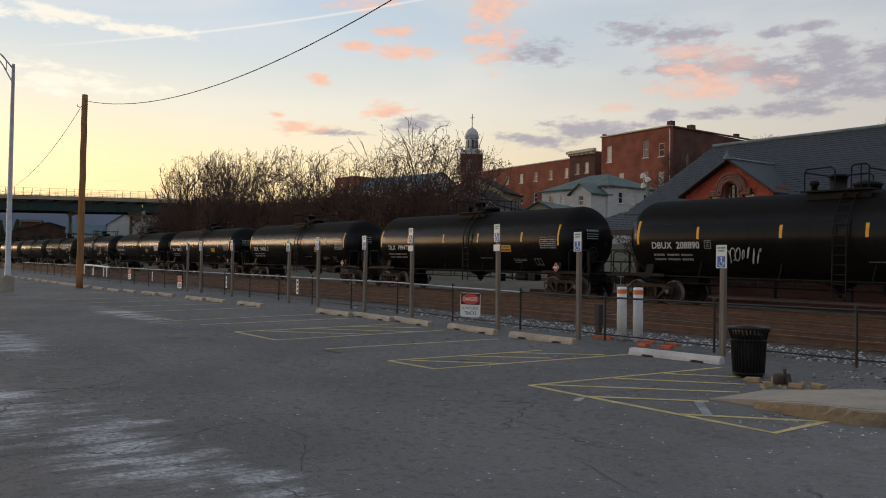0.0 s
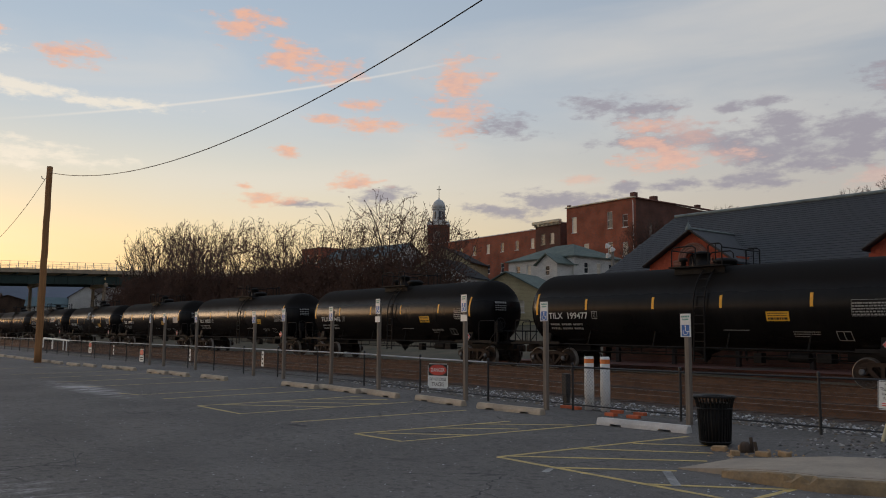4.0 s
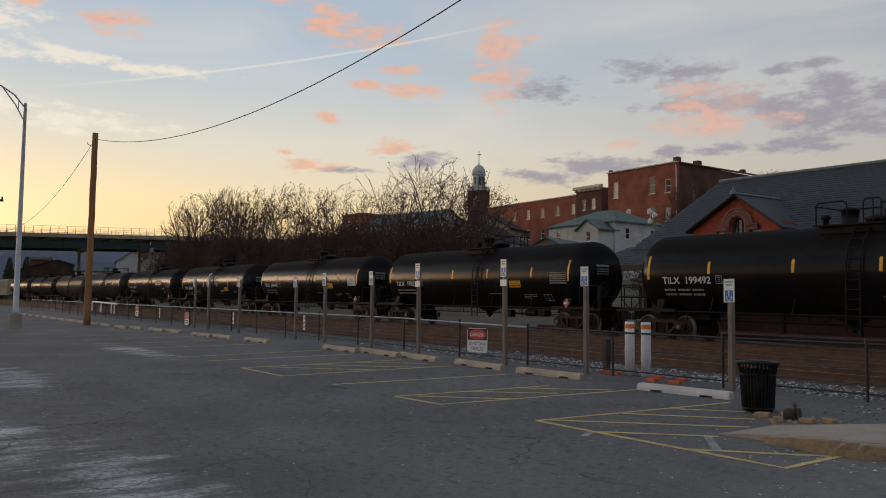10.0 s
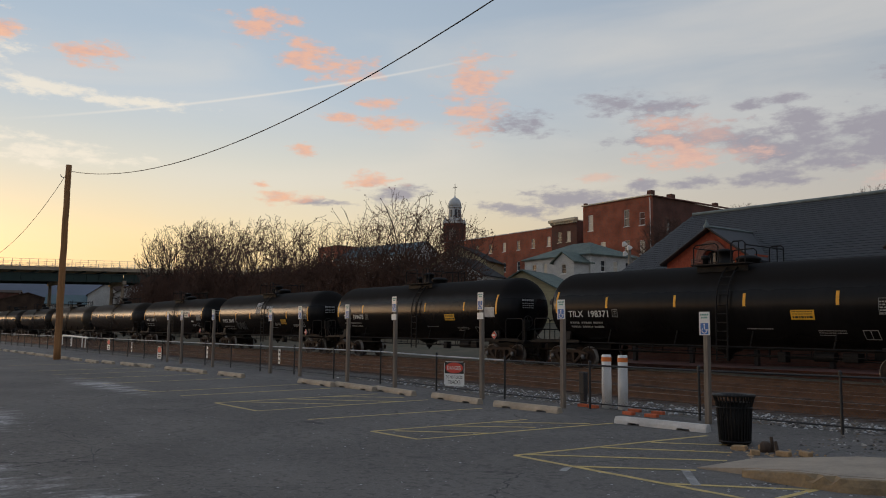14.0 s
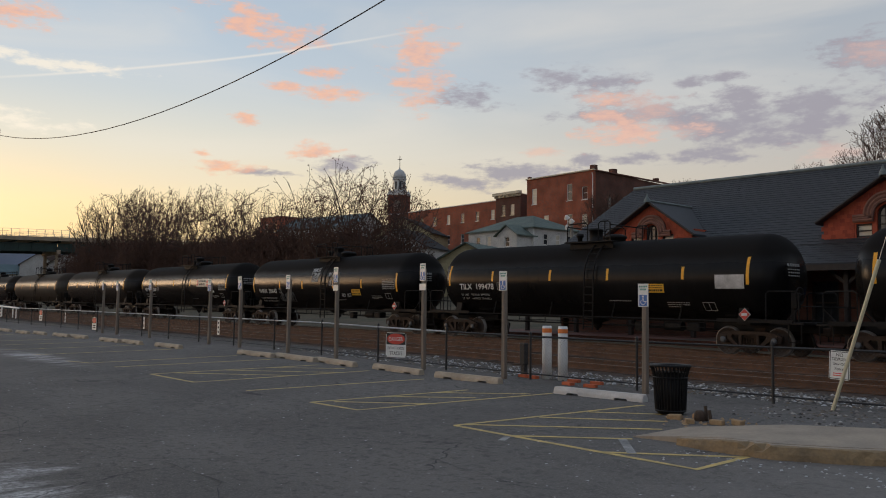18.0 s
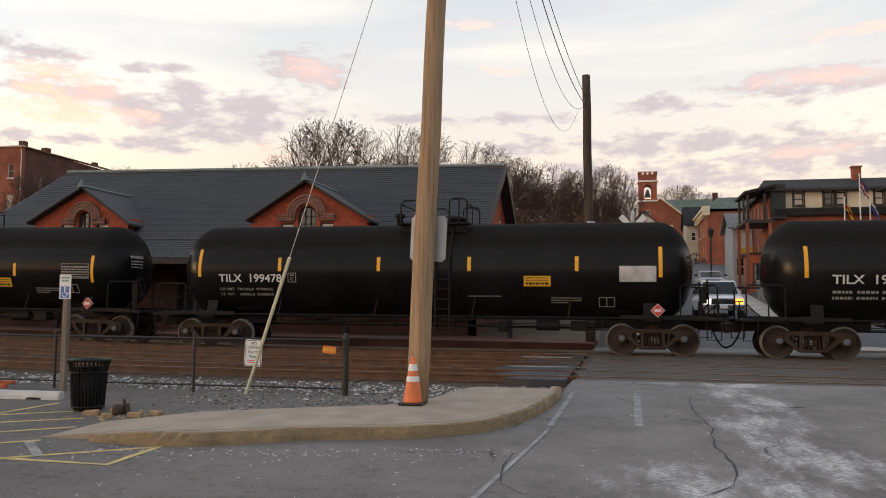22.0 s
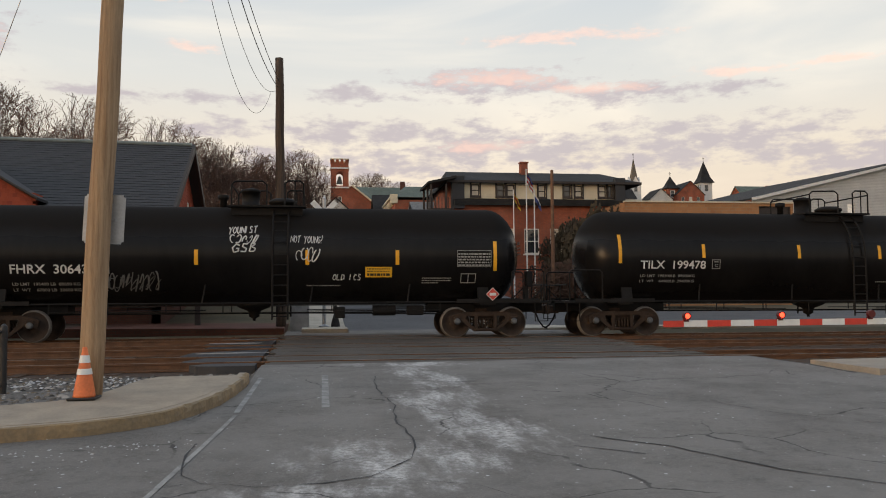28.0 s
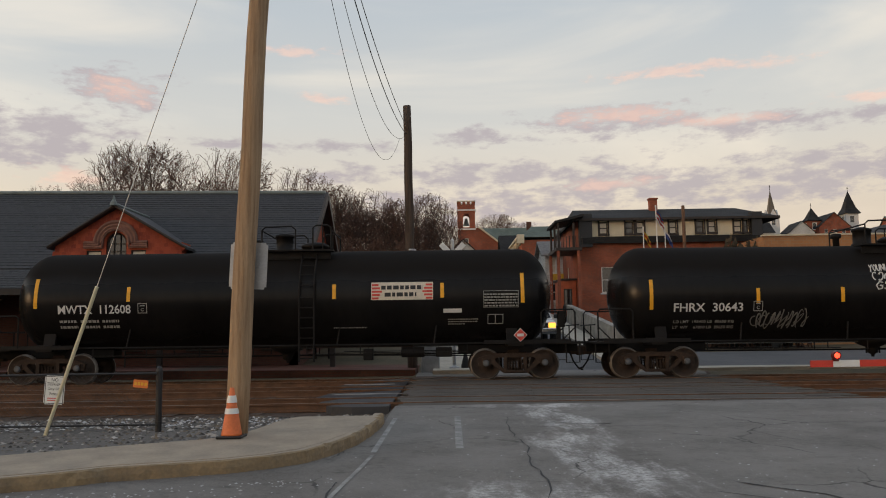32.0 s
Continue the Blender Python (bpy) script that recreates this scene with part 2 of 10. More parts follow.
# ---- materials ----
def mat(name, col, rough=0.6, metal=0.0, var=0.15, scale=6.0, bump=0.0, bscale=40.0, spec=0.5, col2=None, stretch=None):
    m = bpy.data.materials.new(name)
    m.use_nodes = True
    nt = m.node_tree
    b = nt.nodes["Principled BSDF"]
    N, L = nt.nodes.new, nt.links.new
    b.inputs["Roughness"].default_value, b.inputs["Metallic"].default_value = rough, metal
    b.inputs["Specular IOR Level"].default_value = spec
    tc = N("ShaderNodeTexCoord")
    mp = N("ShaderNodeMapping")
    L(tc.outputs["Object"], mp.inputs[0])
    if stretch:
        mp.inputs["Scale"].default_value = stretch
    n1, n2 = N("ShaderNodeTexNoise"), N("ShaderNodeTexNoise")
    n1.inputs["Scale"].default_value, n2.inputs["Scale"].default_value = scale, scale * 9
    n1.inputs["Detail"].default_value = n2.inputs["Detail"].default_value = 4
    L(mp.outputs[0], n1.inputs[0]), L(mp.outputs[0], n2.inputs[0])
    add = N("ShaderNodeMath")
    add.operation = "MULTIPLY_ADD"
    L(n2.outputs[0], add.inputs[0])
    add.inputs[1].default_value = 0.5
    L(n1.outputs[0], add.inputs[2])
    rp = N("ShaderNodeValToRGB")
    lo = col2 if col2 else tuple(c * (1 - var) for c in col)
    hi = col if col2 else tuple(min(1, c * (1 + var)) for c in col)
    rp.color_ramp.elements[0].color, rp.color_ramp.elements[1].color = (*lo, 1), (*hi, 1)
    rp.color_ramp.elements[0].position, rp.color_ramp.elements[1].position = 0.5, 1.0
    L(add.outputs[0], rp.inputs[0])
    L(rp.outputs[0], b.inputs["Base Color"])
    if bump:
        bp = N("ShaderNodeBump")
        n3 = N("ShaderNodeTexNoise")
        n3.inputs["Scale"].default_value = bscale
        L(mp.outputs[0], n3.inputs[0])
        bp.inputs["Strength"].default_value, bp.inputs["Distance"].default_value = bump, 0.02
        L(n3.outputs[0], bp.inputs["Height"])
        L(bp.outputs[0], b.inputs["Normal"])
    return m


def glow(name, col, power):
    m = bpy.data.materials.new(name)
    m.use_nodes = True
    b = m.node_tree.nodes["Principled BSDF"]
    b.inputs["Base Color"].default_value = (*col, 1)
    b.inputs["Emission Color"].default_value = (*col, 1)
    b.inputs["Emission Strength"].default_value = power
    return m


# ---- mesh helpers ----
def part(name, bm, material, parent=None, label="", smooth=False):
    me = bpy.data.meshes.new(name)
    bm.to_mesh(me)
    bm.free()
    if smooth:
        for p in me.polygons:
            p.use_smooth = True
    if material:
        me.materials.append(material)
    ob = new(name, me)
    if parent:
        ob.parent = parent
    if label:
        ob["label"] = label
    return ob


def share(name, me, parent, m=None, label=""):
    ob = new(name, me)
    ob.parent = parent
    if m is not None:
        ob.matrix_basis = m
    if label:
        ob["label"] = label
    return ob


def thing(name, label, category, at=(0, 0, 0), rz=0.0, group="", kind=""):
    ob = new(name)
    ob.empty_display_size = 0.2
    ob.matrix_basis = pose(*at, 0, 0, rz)
    return tagged(ob, label, category, group, kind)


def box(bm, c, s, rot=None, bev=0.0):
    m = Matrix.Translation(c) @ (rot or Matrix()) @ Matrix.Diagonal((*s, 1))
    r = bmesh.ops.create_cube(bm, size=1, matrix=m)
    if bev:
        es = {e for v in r["verts"] for e in v.link_edges}
        bmesh.ops.bevel(bm, geom=list(es), offset=bev, segments=2, affect="EDGES", profile=0.5)
    return bm


def cyl(bm, a, b, r1, r2=None, seg=12, caps=True):
    a, b = Vector(a), Vector(b)
    d = b - a
    m = Matrix.Translation((a + b) / 2) @ d.to_track_quat("Z", "Y").to_matrix().to_4x4()
    bmesh.ops.create_cone(bm, cap_ends=caps, segments=seg, radius1=r1, radius2=r1 if r2 is None else r2, depth=d.length, matrix=m)
    return bm


def tube(bm, pts, r, seg=6):
    """A pipe along a line of points, as one swept skin."""
    pts = [Vector(p) for p in pts]
    rings, q, last = [], None, None
    for i, p in enumerate(pts):
        d = (pts[min(i + 1, len(pts) - 1)] - pts[max(i - 1, 0)]).normalized()
        q = d.to_track_quat("Z", "Y").to_matrix() if q is None else last.rotation_difference(d).to_matrix() @ q
        last = d
        rr = r[i] if isinstance(r, (list, tuple)) else r
        rings.append([bm.verts.new(p + q @ Vector((math.cos(t) * rr, math.sin(t) * rr, 0))) for t in [2 * math.pi * k / seg for k in range(seg)]])
    for u, v in zip(rings, rings[1:]):
        for k in range(seg):
            bm.faces.new((u[k], u[(k + 1) % seg], v[(k + 1) % seg], v[k]))
    for ring in (rings[0][::-1], rings[-1]):
        bm.faces.new(ring)
    return bm


def lathe(bm, prof, seg=24, axis="Z", at=(0, 0, 0)):
    """A turned shape from (radius, height) pairs."""
    rings = []
    for r, h in prof:
        ring = []
        for k in range(seg):
            t = 2 * math.pi * k / seg
            p = (r * math.cos(t), r * math.sin(t), h)
            if axis == "X":
                p = (p[2], p[0], p[1])
            elif axis == "Y":
                p = (p[0], p[2], p[1])
            ring.append(bm.verts.new(Vector(p) + Vector(at)))
        rings.append(ring)
    for u, v in zip(rings, rings[1:]):
        for k in range(seg):
            bm.faces.new((u[k], u[(k + 1) % seg], v[(k + 1) % seg], v[k]))
    for ring in (rings[0][::-1], rings[-1]):
        if (ring[0].co - ring[1].co).length > 1e-4:
            bm.faces.new(ring)
    bmesh.ops.recalc_face_normals(bm, faces=bm.faces)
    return bm


def slab(bm, poly, z0, z1):
    """A flat plate with the outline poly; z0 and z1 are numbers or functions of x, y."""
    f0 = z0 if callable(z0) else (lambda x, y: z0)
    f1 = z1 if callable(z1) else (lambda x, y: z1)
    lo = [bm.verts.new((x, y, f0(x, y))) for x, y in poly]
    hi = [bm.verts.new((x, y, f1(x, y))) for x, y in poly]
    bm.faces.new(lo[::-1]), bm.faces.new(hi)
    n = len(poly)
    for i in range(n):
        bm.faces.new((lo[i], lo[(i + 1) % n], hi[(i + 1) % n], hi[i]))
    bmesh.ops.recalc_face_normals(bm, faces=bm.faces)
    return bm


def B():
    return bmesh.new()


def panel(bm, outer, holes, th, M):
    """An upright wall plate in the local x, z plane, its face towards local -y, with openings through it."""
    loops = [outer] + list(holes)
    es, rings = [], []
    for lp in loops:
        vs = [bm.verts.new(M @ Vector((x, 0, z))) for x, z in lp]
        rings.append(vs)
        for i in range(len(vs)):
            es.append(bm.edges.new((vs[i], vs[(i + 1) % len(vs)])))
    r = bmesh.ops.triangle_fill(bm, use_beauty=True, use_dissolve=False, edges=es)
    fs = [f for f in r["geom"] if isinstance(f, bmesh.types.BMFace)]
    off = (M.to_3x3() @ Vector((0, th, 0)))
    back = {}
    for lp in rings:
        for v in lp:
            back[v] = bm.verts.new(v.co + off)
    for f in fs:
        bm.faces.new([back[v] for v in reversed(f.verts)])
    for vs in rings:
        n = len(vs)
        for i in range(n):
            bm.faces.new((vs[i], vs[(i + 1) % n], back[vs[(i + 1) % n]], back[vs[i]]))
    bmesh.ops.recalc_face_normals(bm, faces=bm.faces)
    return bm


def rect(x0, x1, z0, z1):
    return [(x0, z0), (x1, z0), (x1, z1), (x0, z1)]


# ---- ground materials ----
def asphalt_material():
    """Old grey asphalt: fine stone, dull patches, dried salt streaks and crumbs of white grit."""
    m = bpy.data.materials.new("worn_asphalt")
    m.use_nodes = True
    nt = m.node_tree
    b = nt.nodes["Principled BSDF"]
    N, L = nt.nodes.new, nt.links.new
    geo = N("ShaderNodeTexCoord")
    P = geo.outputs["Object"]

    def noise_tex(scale, detail=4, rough=0.55, stretch=(1, 1, 1), rot=0.0):
        mp = N("ShaderNodeMapping")
        L(P, mp.inputs[0])
        mp.inputs["Scale"].default_value = stretch
        mp.inputs["Rotation"].default_value = (0, 0, radians(rot))
        n = N("ShaderNodeTexNoise")
        n.inputs["Scale"].default_value, n.inputs["Detail"].default_value, n.inputs["Roughness"].default_value = scale, detail, rough
        L(mp.outputs[0], n.inputs[0])
        return n.outputs[0]

    def rng(v, a, b2, c=0.0, d=1.0):
        r = N("ShaderNodeMapRange")
        r.interpolation_type = "SMOOTHSTEP"
        L(v, r.inputs[0])
        for i, q in enumerate((a, b2, c, d)):
            r.inputs[i + 1].default_value = q
        return r.outputs[0]

    def mul(a, c):
        n = N("ShaderNodeMath")
        n.operation = "MULTIPLY"
        L(a, n.inputs[0])
        if isinstance(c, float):
            n.inputs[1].default_value = c
        else:
            L(c, n.inputs[1])
        return n.outputs[0]

    def mx(f, a, c):
        n = N("ShaderNodeMix")
        n.data_type = "RGBA"
        L(f, n.inputs[0])
        for i, q in ((6, a), (7, c)):
            if isinstance(q, tuple):
                n.inputs[i].default_value = (*q, 1)
            else:
                L(q, n.inputs[i])
        return n.outputs[2]

    base = mx(rng(noise_tex(0.35, 5), 0.35, 0.68), (0.086, 0.078, 0.07), (0.134, 0.121, 0.108))
    base = mx(rng(noise_tex(38, 3, 0.75), 0.45, 0.68, 0.0, 0.6), base, (0.225, 0.205, 0.183))
    base = mx(rng(noise_tex(9, 5, 0.7), 0.5, 0.64, 0.0, 0.75), base, (0.053, 0.049, 0.044))
    base = mx(rng(noise_tex(1.6, 6, 0.7), 0.56, 0.7, 0.0, 0.6), base, (0.06, 0.055, 0.05))
    # paler from the lot towards the crossing road, broken up by noise
    sx = N("ShaderNodeSeparateXYZ")
    L(P, sx.inputs[0])
    base = mx(mul(rng(sx.outputs[0], -9.0, 1.2, 0.0, 0.68), rng(noise_tex(0.8, 9, 0.68), 0.3, 0.66, 0.3, 1.0)), base, (0.27, 0.255, 0.235))
    # salt: where cars track it, drawn out along the way they drive
    near = None
    for cx, cy, w, h in ((-7.8, 1.95, 2.8, 0.75), (-10.3, 1.3, 2.6, 0.75), (-17.8, 2.5, 3.2, 0.7), (-24.5, 6.4, 4.5, 0.6), (1.75, 10.6, 0.8, 2.4), (0.9, 7.6, 1.2, 1.1), (1.9, 13.6, 0.75, 2.2), (1.9, 15.8, 1.4, 0.7), (2.1, 8.6, 0.6, 1.6), (0.1, 6.6, 1.2, 0.35), (-6.0, 2.5, 1.2, 0.4)):
        s = N("ShaderNodeVectorMath")
        s.operation = "SUBTRACT"
        L(P, s.inputs[0])
        s.inputs[1].default_value = (cx, cy, 0)
        q = N("ShaderNodeVectorMath")
        q.operation = "MULTIPLY"
        L(s.outputs[0], q.inputs[0])
        q.inputs[1].default_value = (1 / w, 1 / h, 0)
        l = N("ShaderNodeVectorMath")
        l.operation = "LENGTH"
        L(q.outputs[0], l.inputs[0])
        if near is None:
            near = l.outputs["Value"]
        else:
            n = N("ShaderNodeMath")
            n.operation = "MINIMUM"
            L(near, n.inputs[0]), L(l.outputs["Value"], n.inputs[1])
            near = n.outputs[0]
    region = rng(near, 0.2, 1.3, 1.0, 0.0)
    lift = N("ShaderNodeMath")
    lift.operation = "MULTIPLY_ADD"
    L(region, lift.inputs[0])
    lift.inputs[1].default_value = 0.175
    L(noise_tex(0.95, 8, 0.7, (2.6, 0.8, 1), 10), lift.inputs[2])
    salt = mul(rng(region, 0.0, 0.25), rng(lift.outputs[0], 0.54, 0.84))
    salt = mul(salt, rng(noise_tex(17, 4, 0.7), 0.36, 0.6, 0.25, 1.0))
    base = mx(mul(salt, 0.95), base, (0.68, 0.665, 0.645))
    film = rng(noise_tex(0.18, 6, 0.6, (1, 2.6, 1), 12), 0.5, 0.75, 0.0, 0.12)
    base = mx(film, base, (0.35, 0.33, 0.3))
    # crumbs of grit and ice
    v = N("ShaderNodeTexVoronoi")
    v.inputs["Scale"].default_value = 5.5
    L(P, v.inputs[0])
    crumbs = mul(rng(v.outputs["Distance"], 0.05, 0.11, 1.0, 0.0), rng(noise_tex(0.8, 3), 0.44, 0.56))
    base = mx(crumbs, base, (0.6, 0.6, 0.6))
    v = N("ShaderNodeTexVoronoi")
    v.inputs["Scale"].default_value = 12.0
    L(P, v.inputs[0])
    crumbs = mul(rng(v.outputs["Distance"], 0.06, 0.13, 1.0, 0.0), rng(noise_tex(1.7, 4), 0.48, 0.6, 0.0, 0.8))
    base = mx(crumbs, base, (0.42, 0.415, 0.41))
    # hair cracks that wander between large plates
    wob = N("ShaderNodeVectorMath")
    wob.operation = "MULTIPLY_ADD"
    wn = N("ShaderNodeTexNoise")
    wn.inputs["Scale"].default_value, wn.inputs["Detail"].default_value = 1.3, 5
    L(P, wn.inputs[0])
    L(wn.outputs["Color"], wob.inputs[0])
    wob.inputs[1].default_value = (0.9, 0.9, 0)
    L(P, wob.inputs[2])
    v = N("ShaderNodeTexVoronoi")
    v.feature = "DISTANCE_TO_EDGE"
    v.inputs["Scale"].default_value = 0.42
    L(wob.outputs[0], v.inputs[0])
    crack = mul(rng(v.outputs["Distance"], 0.002, 0.008, 1.0, 0.0), rng(noise_tex(0.6, 4), 0.47, 0.58, 0.0, 0.8))
    base = mx(crack, base, (0.022, 0.021, 0.02))
    L(base, b.inputs["Base Color"])
    b.inputs["Roughness"].default_value = 0.8
    b.inputs["Specular IOR Level"].default_value = 0.35
    bp = N("ShaderNodeBump")
    bp.inputs["Strength"].default_value, bp.inputs["Distance"].default_value = 0.5, 0.012
    L(noise_tex(70, 3, 0.7), bp.inputs["Height"])
    L(bp.outputs[0], b.inputs["Normal"])
    return m


M_ASPHALT = asphalt_material()
M_GRAVEL = mat("grey_gravel_bed", (0.125, 0.108, 0.09), 0.9, scale=9.0, bump=0.8, bscale=25, col2=(0.04, 0.038, 0.036))
M_BALLAST = mat("rust_stained_ballast", (0.085, 0.047, 0.028), 0.95, scale=5.0, bump=0.9, bscale=22, col2=(0.026, 0.015, 0.0095))
M_EARTH = mat("winter_earth_and_grass", (0.13, 0.1, 0.06), 0.95, scale=0.7, bump=0.6, bscale=12, col2=(0.06, 0.055, 0.03))
M_STREET = mat("street_asphalt", (0.1, 0.1, 0.102), 0.8, scale=0.6, bump=0.3, bscale=50, col2=(0.062, 0.063, 0.066))
M_CONC = mat("weathered_concrete", (0.41, 0.335, 0.25), 0.88, scale=2.5, bump=0.35, bscale=40, col2=(0.27, 0.228, 0.18))
M_WALK = mat("pale_concrete_walk", (0.4, 0.345, 0.275), 0.9, scale=1.5, bump=0.2, bscale=40, col2=(0.28, 0.245, 0.2))
M_KERB_WORN = mat("broken_kerb_stone", (0.34, 0.24, 0.13), 0.92, scale=3.0, bump=0.7, bscale=18, col2=(0.17, 0.13, 0.085))
def stone_mix():
    """Mixed stone: each one its own grey, tan or near white."""
    m = mat("gravel_stone", (0.34, 0.33, 0.32), 0.9, scale=12.0, col2=(0.1, 0.1, 0.1))
    nt = m.node_tree
    b, g, rp = nt.nodes["Principled BSDF"], nt.nodes.new("ShaderNodeNewGeometry"), nt.nodes.new("ShaderNodeValToRGB")
    e = rp.color_ramp.elements
    while len(e) < 6:
        e.new(0.5)
    for q, (p, c) in zip(e, ((0.0, (0.04, 0.037, 0.034)), (0.3, (0.11, 0.1, 0.09)), (0.55, (0.16, 0.12, 0.08)), (0.75, (0.24, 0.22, 0.2)), (0.92, (0.4, 0.37, 0.33)), (1.0, (0.6, 0.58, 0.55)))):
        q.position, q.color = p, (*c, 1)
    nt.links.new(g.outputs["Random Per Island"], rp.inputs[0])
    nt.links.new(rp.outputs[0], b.inputs["Base Color"])
    return m


M_GRAVELSTONE = stone_mix()
M_ICE = mat("dirty_snow_crumbs", (0.6, 0.6, 0.6), 0.7, scale=12.0, col2=(0.3, 0.3, 0.3))
M_OLDSNOW = mat("grey_old_snow", (0.42, 0.42, 0.43), 0.8, scale=4.0, col2=(0.2, 0.2, 0.2))
M_RAIL = mat("rusty_rail", (0.13, 0.063, 0.032), 0.75, var=0.4, scale=4.0)
M_RAILTOP = mat("worn_rail_head", (0.2, 0.16, 0.13), 0.4, metal=0.7, var=0.3, scale=4.0)
M_TIE = mat("old_timber_tie", (0.07, 0.042, 0.026), 0.9, var=0.5, scale=2.0, bump=0.5, stretch=(6, 1, 6))
M_PLANK = mat("weathered_crossing_timber", (0.125, 0.108, 0.09), 0.85, col2=(0.045, 0.038, 0.032), var=0.3, scale=2.0, bump=0.5, bscale=30, stretch=(0.6, 6, 6))
M_YELLOW = mat("worn_yellow_paint", (0.72, 0.52, 0.17), 0.75, scale=7.0, col2=(0.34, 0.26, 0.12))
M_WLINE = mat("worn_white_paint", (0.4, 0.39, 0.37), 0.75, scale=5.0, col2=(0.13, 0.13, 0.125))
M_SEAM = mat("crack_tar", (0.022, 0.022, 0.024), 0.7, var=0.4, scale=9.0)
M_PATCH = mat("fresh_tar_patch", (0.045, 0.046, 0.05), 0.6, scale=1.2, col2=(0.03, 0.03, 0.033), bump=0.3)

CROSS_L, CROSS_R = -0.85, 8.9
TRACKS = (17.9, 22.15, TRACK_Y)


def ground_z(x, y):
    over = CROSS_L - 0.1 <= x <= CROSS_R + 0.1
    if y <= 12.7:
        return lot_z(x, y)
    if y <= 31.0:
        if over:
            return lot_z(x, y) - (0.1 if 16.2 < y < 28.4 else 0.0)
        if y <= 16.2:
            f = (y - 12.7) / 3.5
            return lot_z(x, 12.7) * (1 - f) + (grade(x) + 0.06) * f
        if y <= 28.4:
            return grade(x) + 0.06
        return grade(x) + 0.06 + 0.14 * min((y - 28.4) / 0.6, 1)
    def ease(q):
        q = min(max(q, 0.0), 1.0)
        return q * q * (3 - 2 * q)
    flat = 1 - 0.75 * ease((x - 10) / 4) * (1 - ease((y - 70) / 30))
    return lot_z(x, y) - 0.04 + max(0.0, min(y, 170.0) - 33.0) * 0.10 * flat


def street_x(y):
    """The far street's west edge: it leaves the crossing and climbs to the north-east a little."""
    return 1.3 + 0.0 * y


bm = B()
xs = sorted(set([round(-44 + 1.0 * i, 2) for i in range(70)] + [CROSS_L, CROSS_L - 0.3, CROSS_R, CROSS_R + 0.3, 1.2, 12.0] + [-3000, -1500, -900, -600, -400, -320, -260, -200, -170, -140, -120, -100, -85, -75, -65, -55, -50] + [28, 32, 40, 50, 65, 80, 100, 150, 300, 600, 1500, 3000]))
ys = sorted(set([-3000, -1000, -300, -100, -50, -30, -20, -14] + [-10 + 1.0 * i for i in range(50)] + [12.7, 16.2, 28.4, 31.0] + [42, 45, 50, 55, 60, 70, 80, 100, 120, 140, 170, 250, 400, 800, 1500, 3000]))
grid = [[bm.verts.new((x, y, ground_z(max(x, -230), y))) for x in xs] for y in ys]
for i in range(len(ys) - 1):
    for j in range(len(xs) - 1):
        f = bm.faces.new((grid[i][j], grid[i][j + 1], grid[i + 1][j + 1], grid[i + 1][j]))
        c = f.calc_center_median()
        over = CROSS_L <= c.x <= CROSS_R
        if c.y < 12.7:
            k = 0 if c.x > -110 else 3
        elif c.y < 31:
            k = 0 if over else (1 if c.y < 16.2 else (2 if c.y < 28.4 else 3))
        else:
            k = 4 if 1.2 < c.x < 40 and c.y < 45 or 1.2 < c.x < 12 and c.y < 170 else 3
        f.material_index = k
g = part("ground", bm, M_ASPHALT)
for m in (M_GRAVEL, M_BALLAST, M_EARTH, M_STREET):
    g.data.materials.append(m)
tagged(g, "worn grey asphalt lot, gravel, track bed and winter ground", "ground", kind="structure")


# ---- painted lines and cracks, draped on the lot ----
def drape(bm, pts, w, lift=0.004, wob=0.0, seed=1):
    r = random.Random(seed)
    pts = [Vector((p[0], p[1])) for p in pts]
    fine = []
    for a, b in zip(pts, pts[1:]):
        n = max(1, int((b - a).length / (0.22 if wob else 0.7)))
        fine += [a.lerp(b, k / n) for k in range(n)]
    fine.append(pts[-1])
    prev = None
    for i, p in enumerate(fine):
        d = (fine[min(i + 1, len(fine) - 1)] - fine[max(i - 1, 0)]).normalized()
        s = Vector((-d.y, d.x))
        ww = w * (r.uniform(0.05, 1.5) if wob else 1) / 2
        q = p + s * r.uniform(-wob, wob)
        pair = []
        for e in (q + s * ww, q - s * ww):
            pair.append(bm.verts.new((e.x, e.y, ground_z(e.x, e.y) + lift)))
        if prev:
            bm.faces.new((prev[0], prev[1], pair[1], pair[0]))
        prev = pair
    return bm


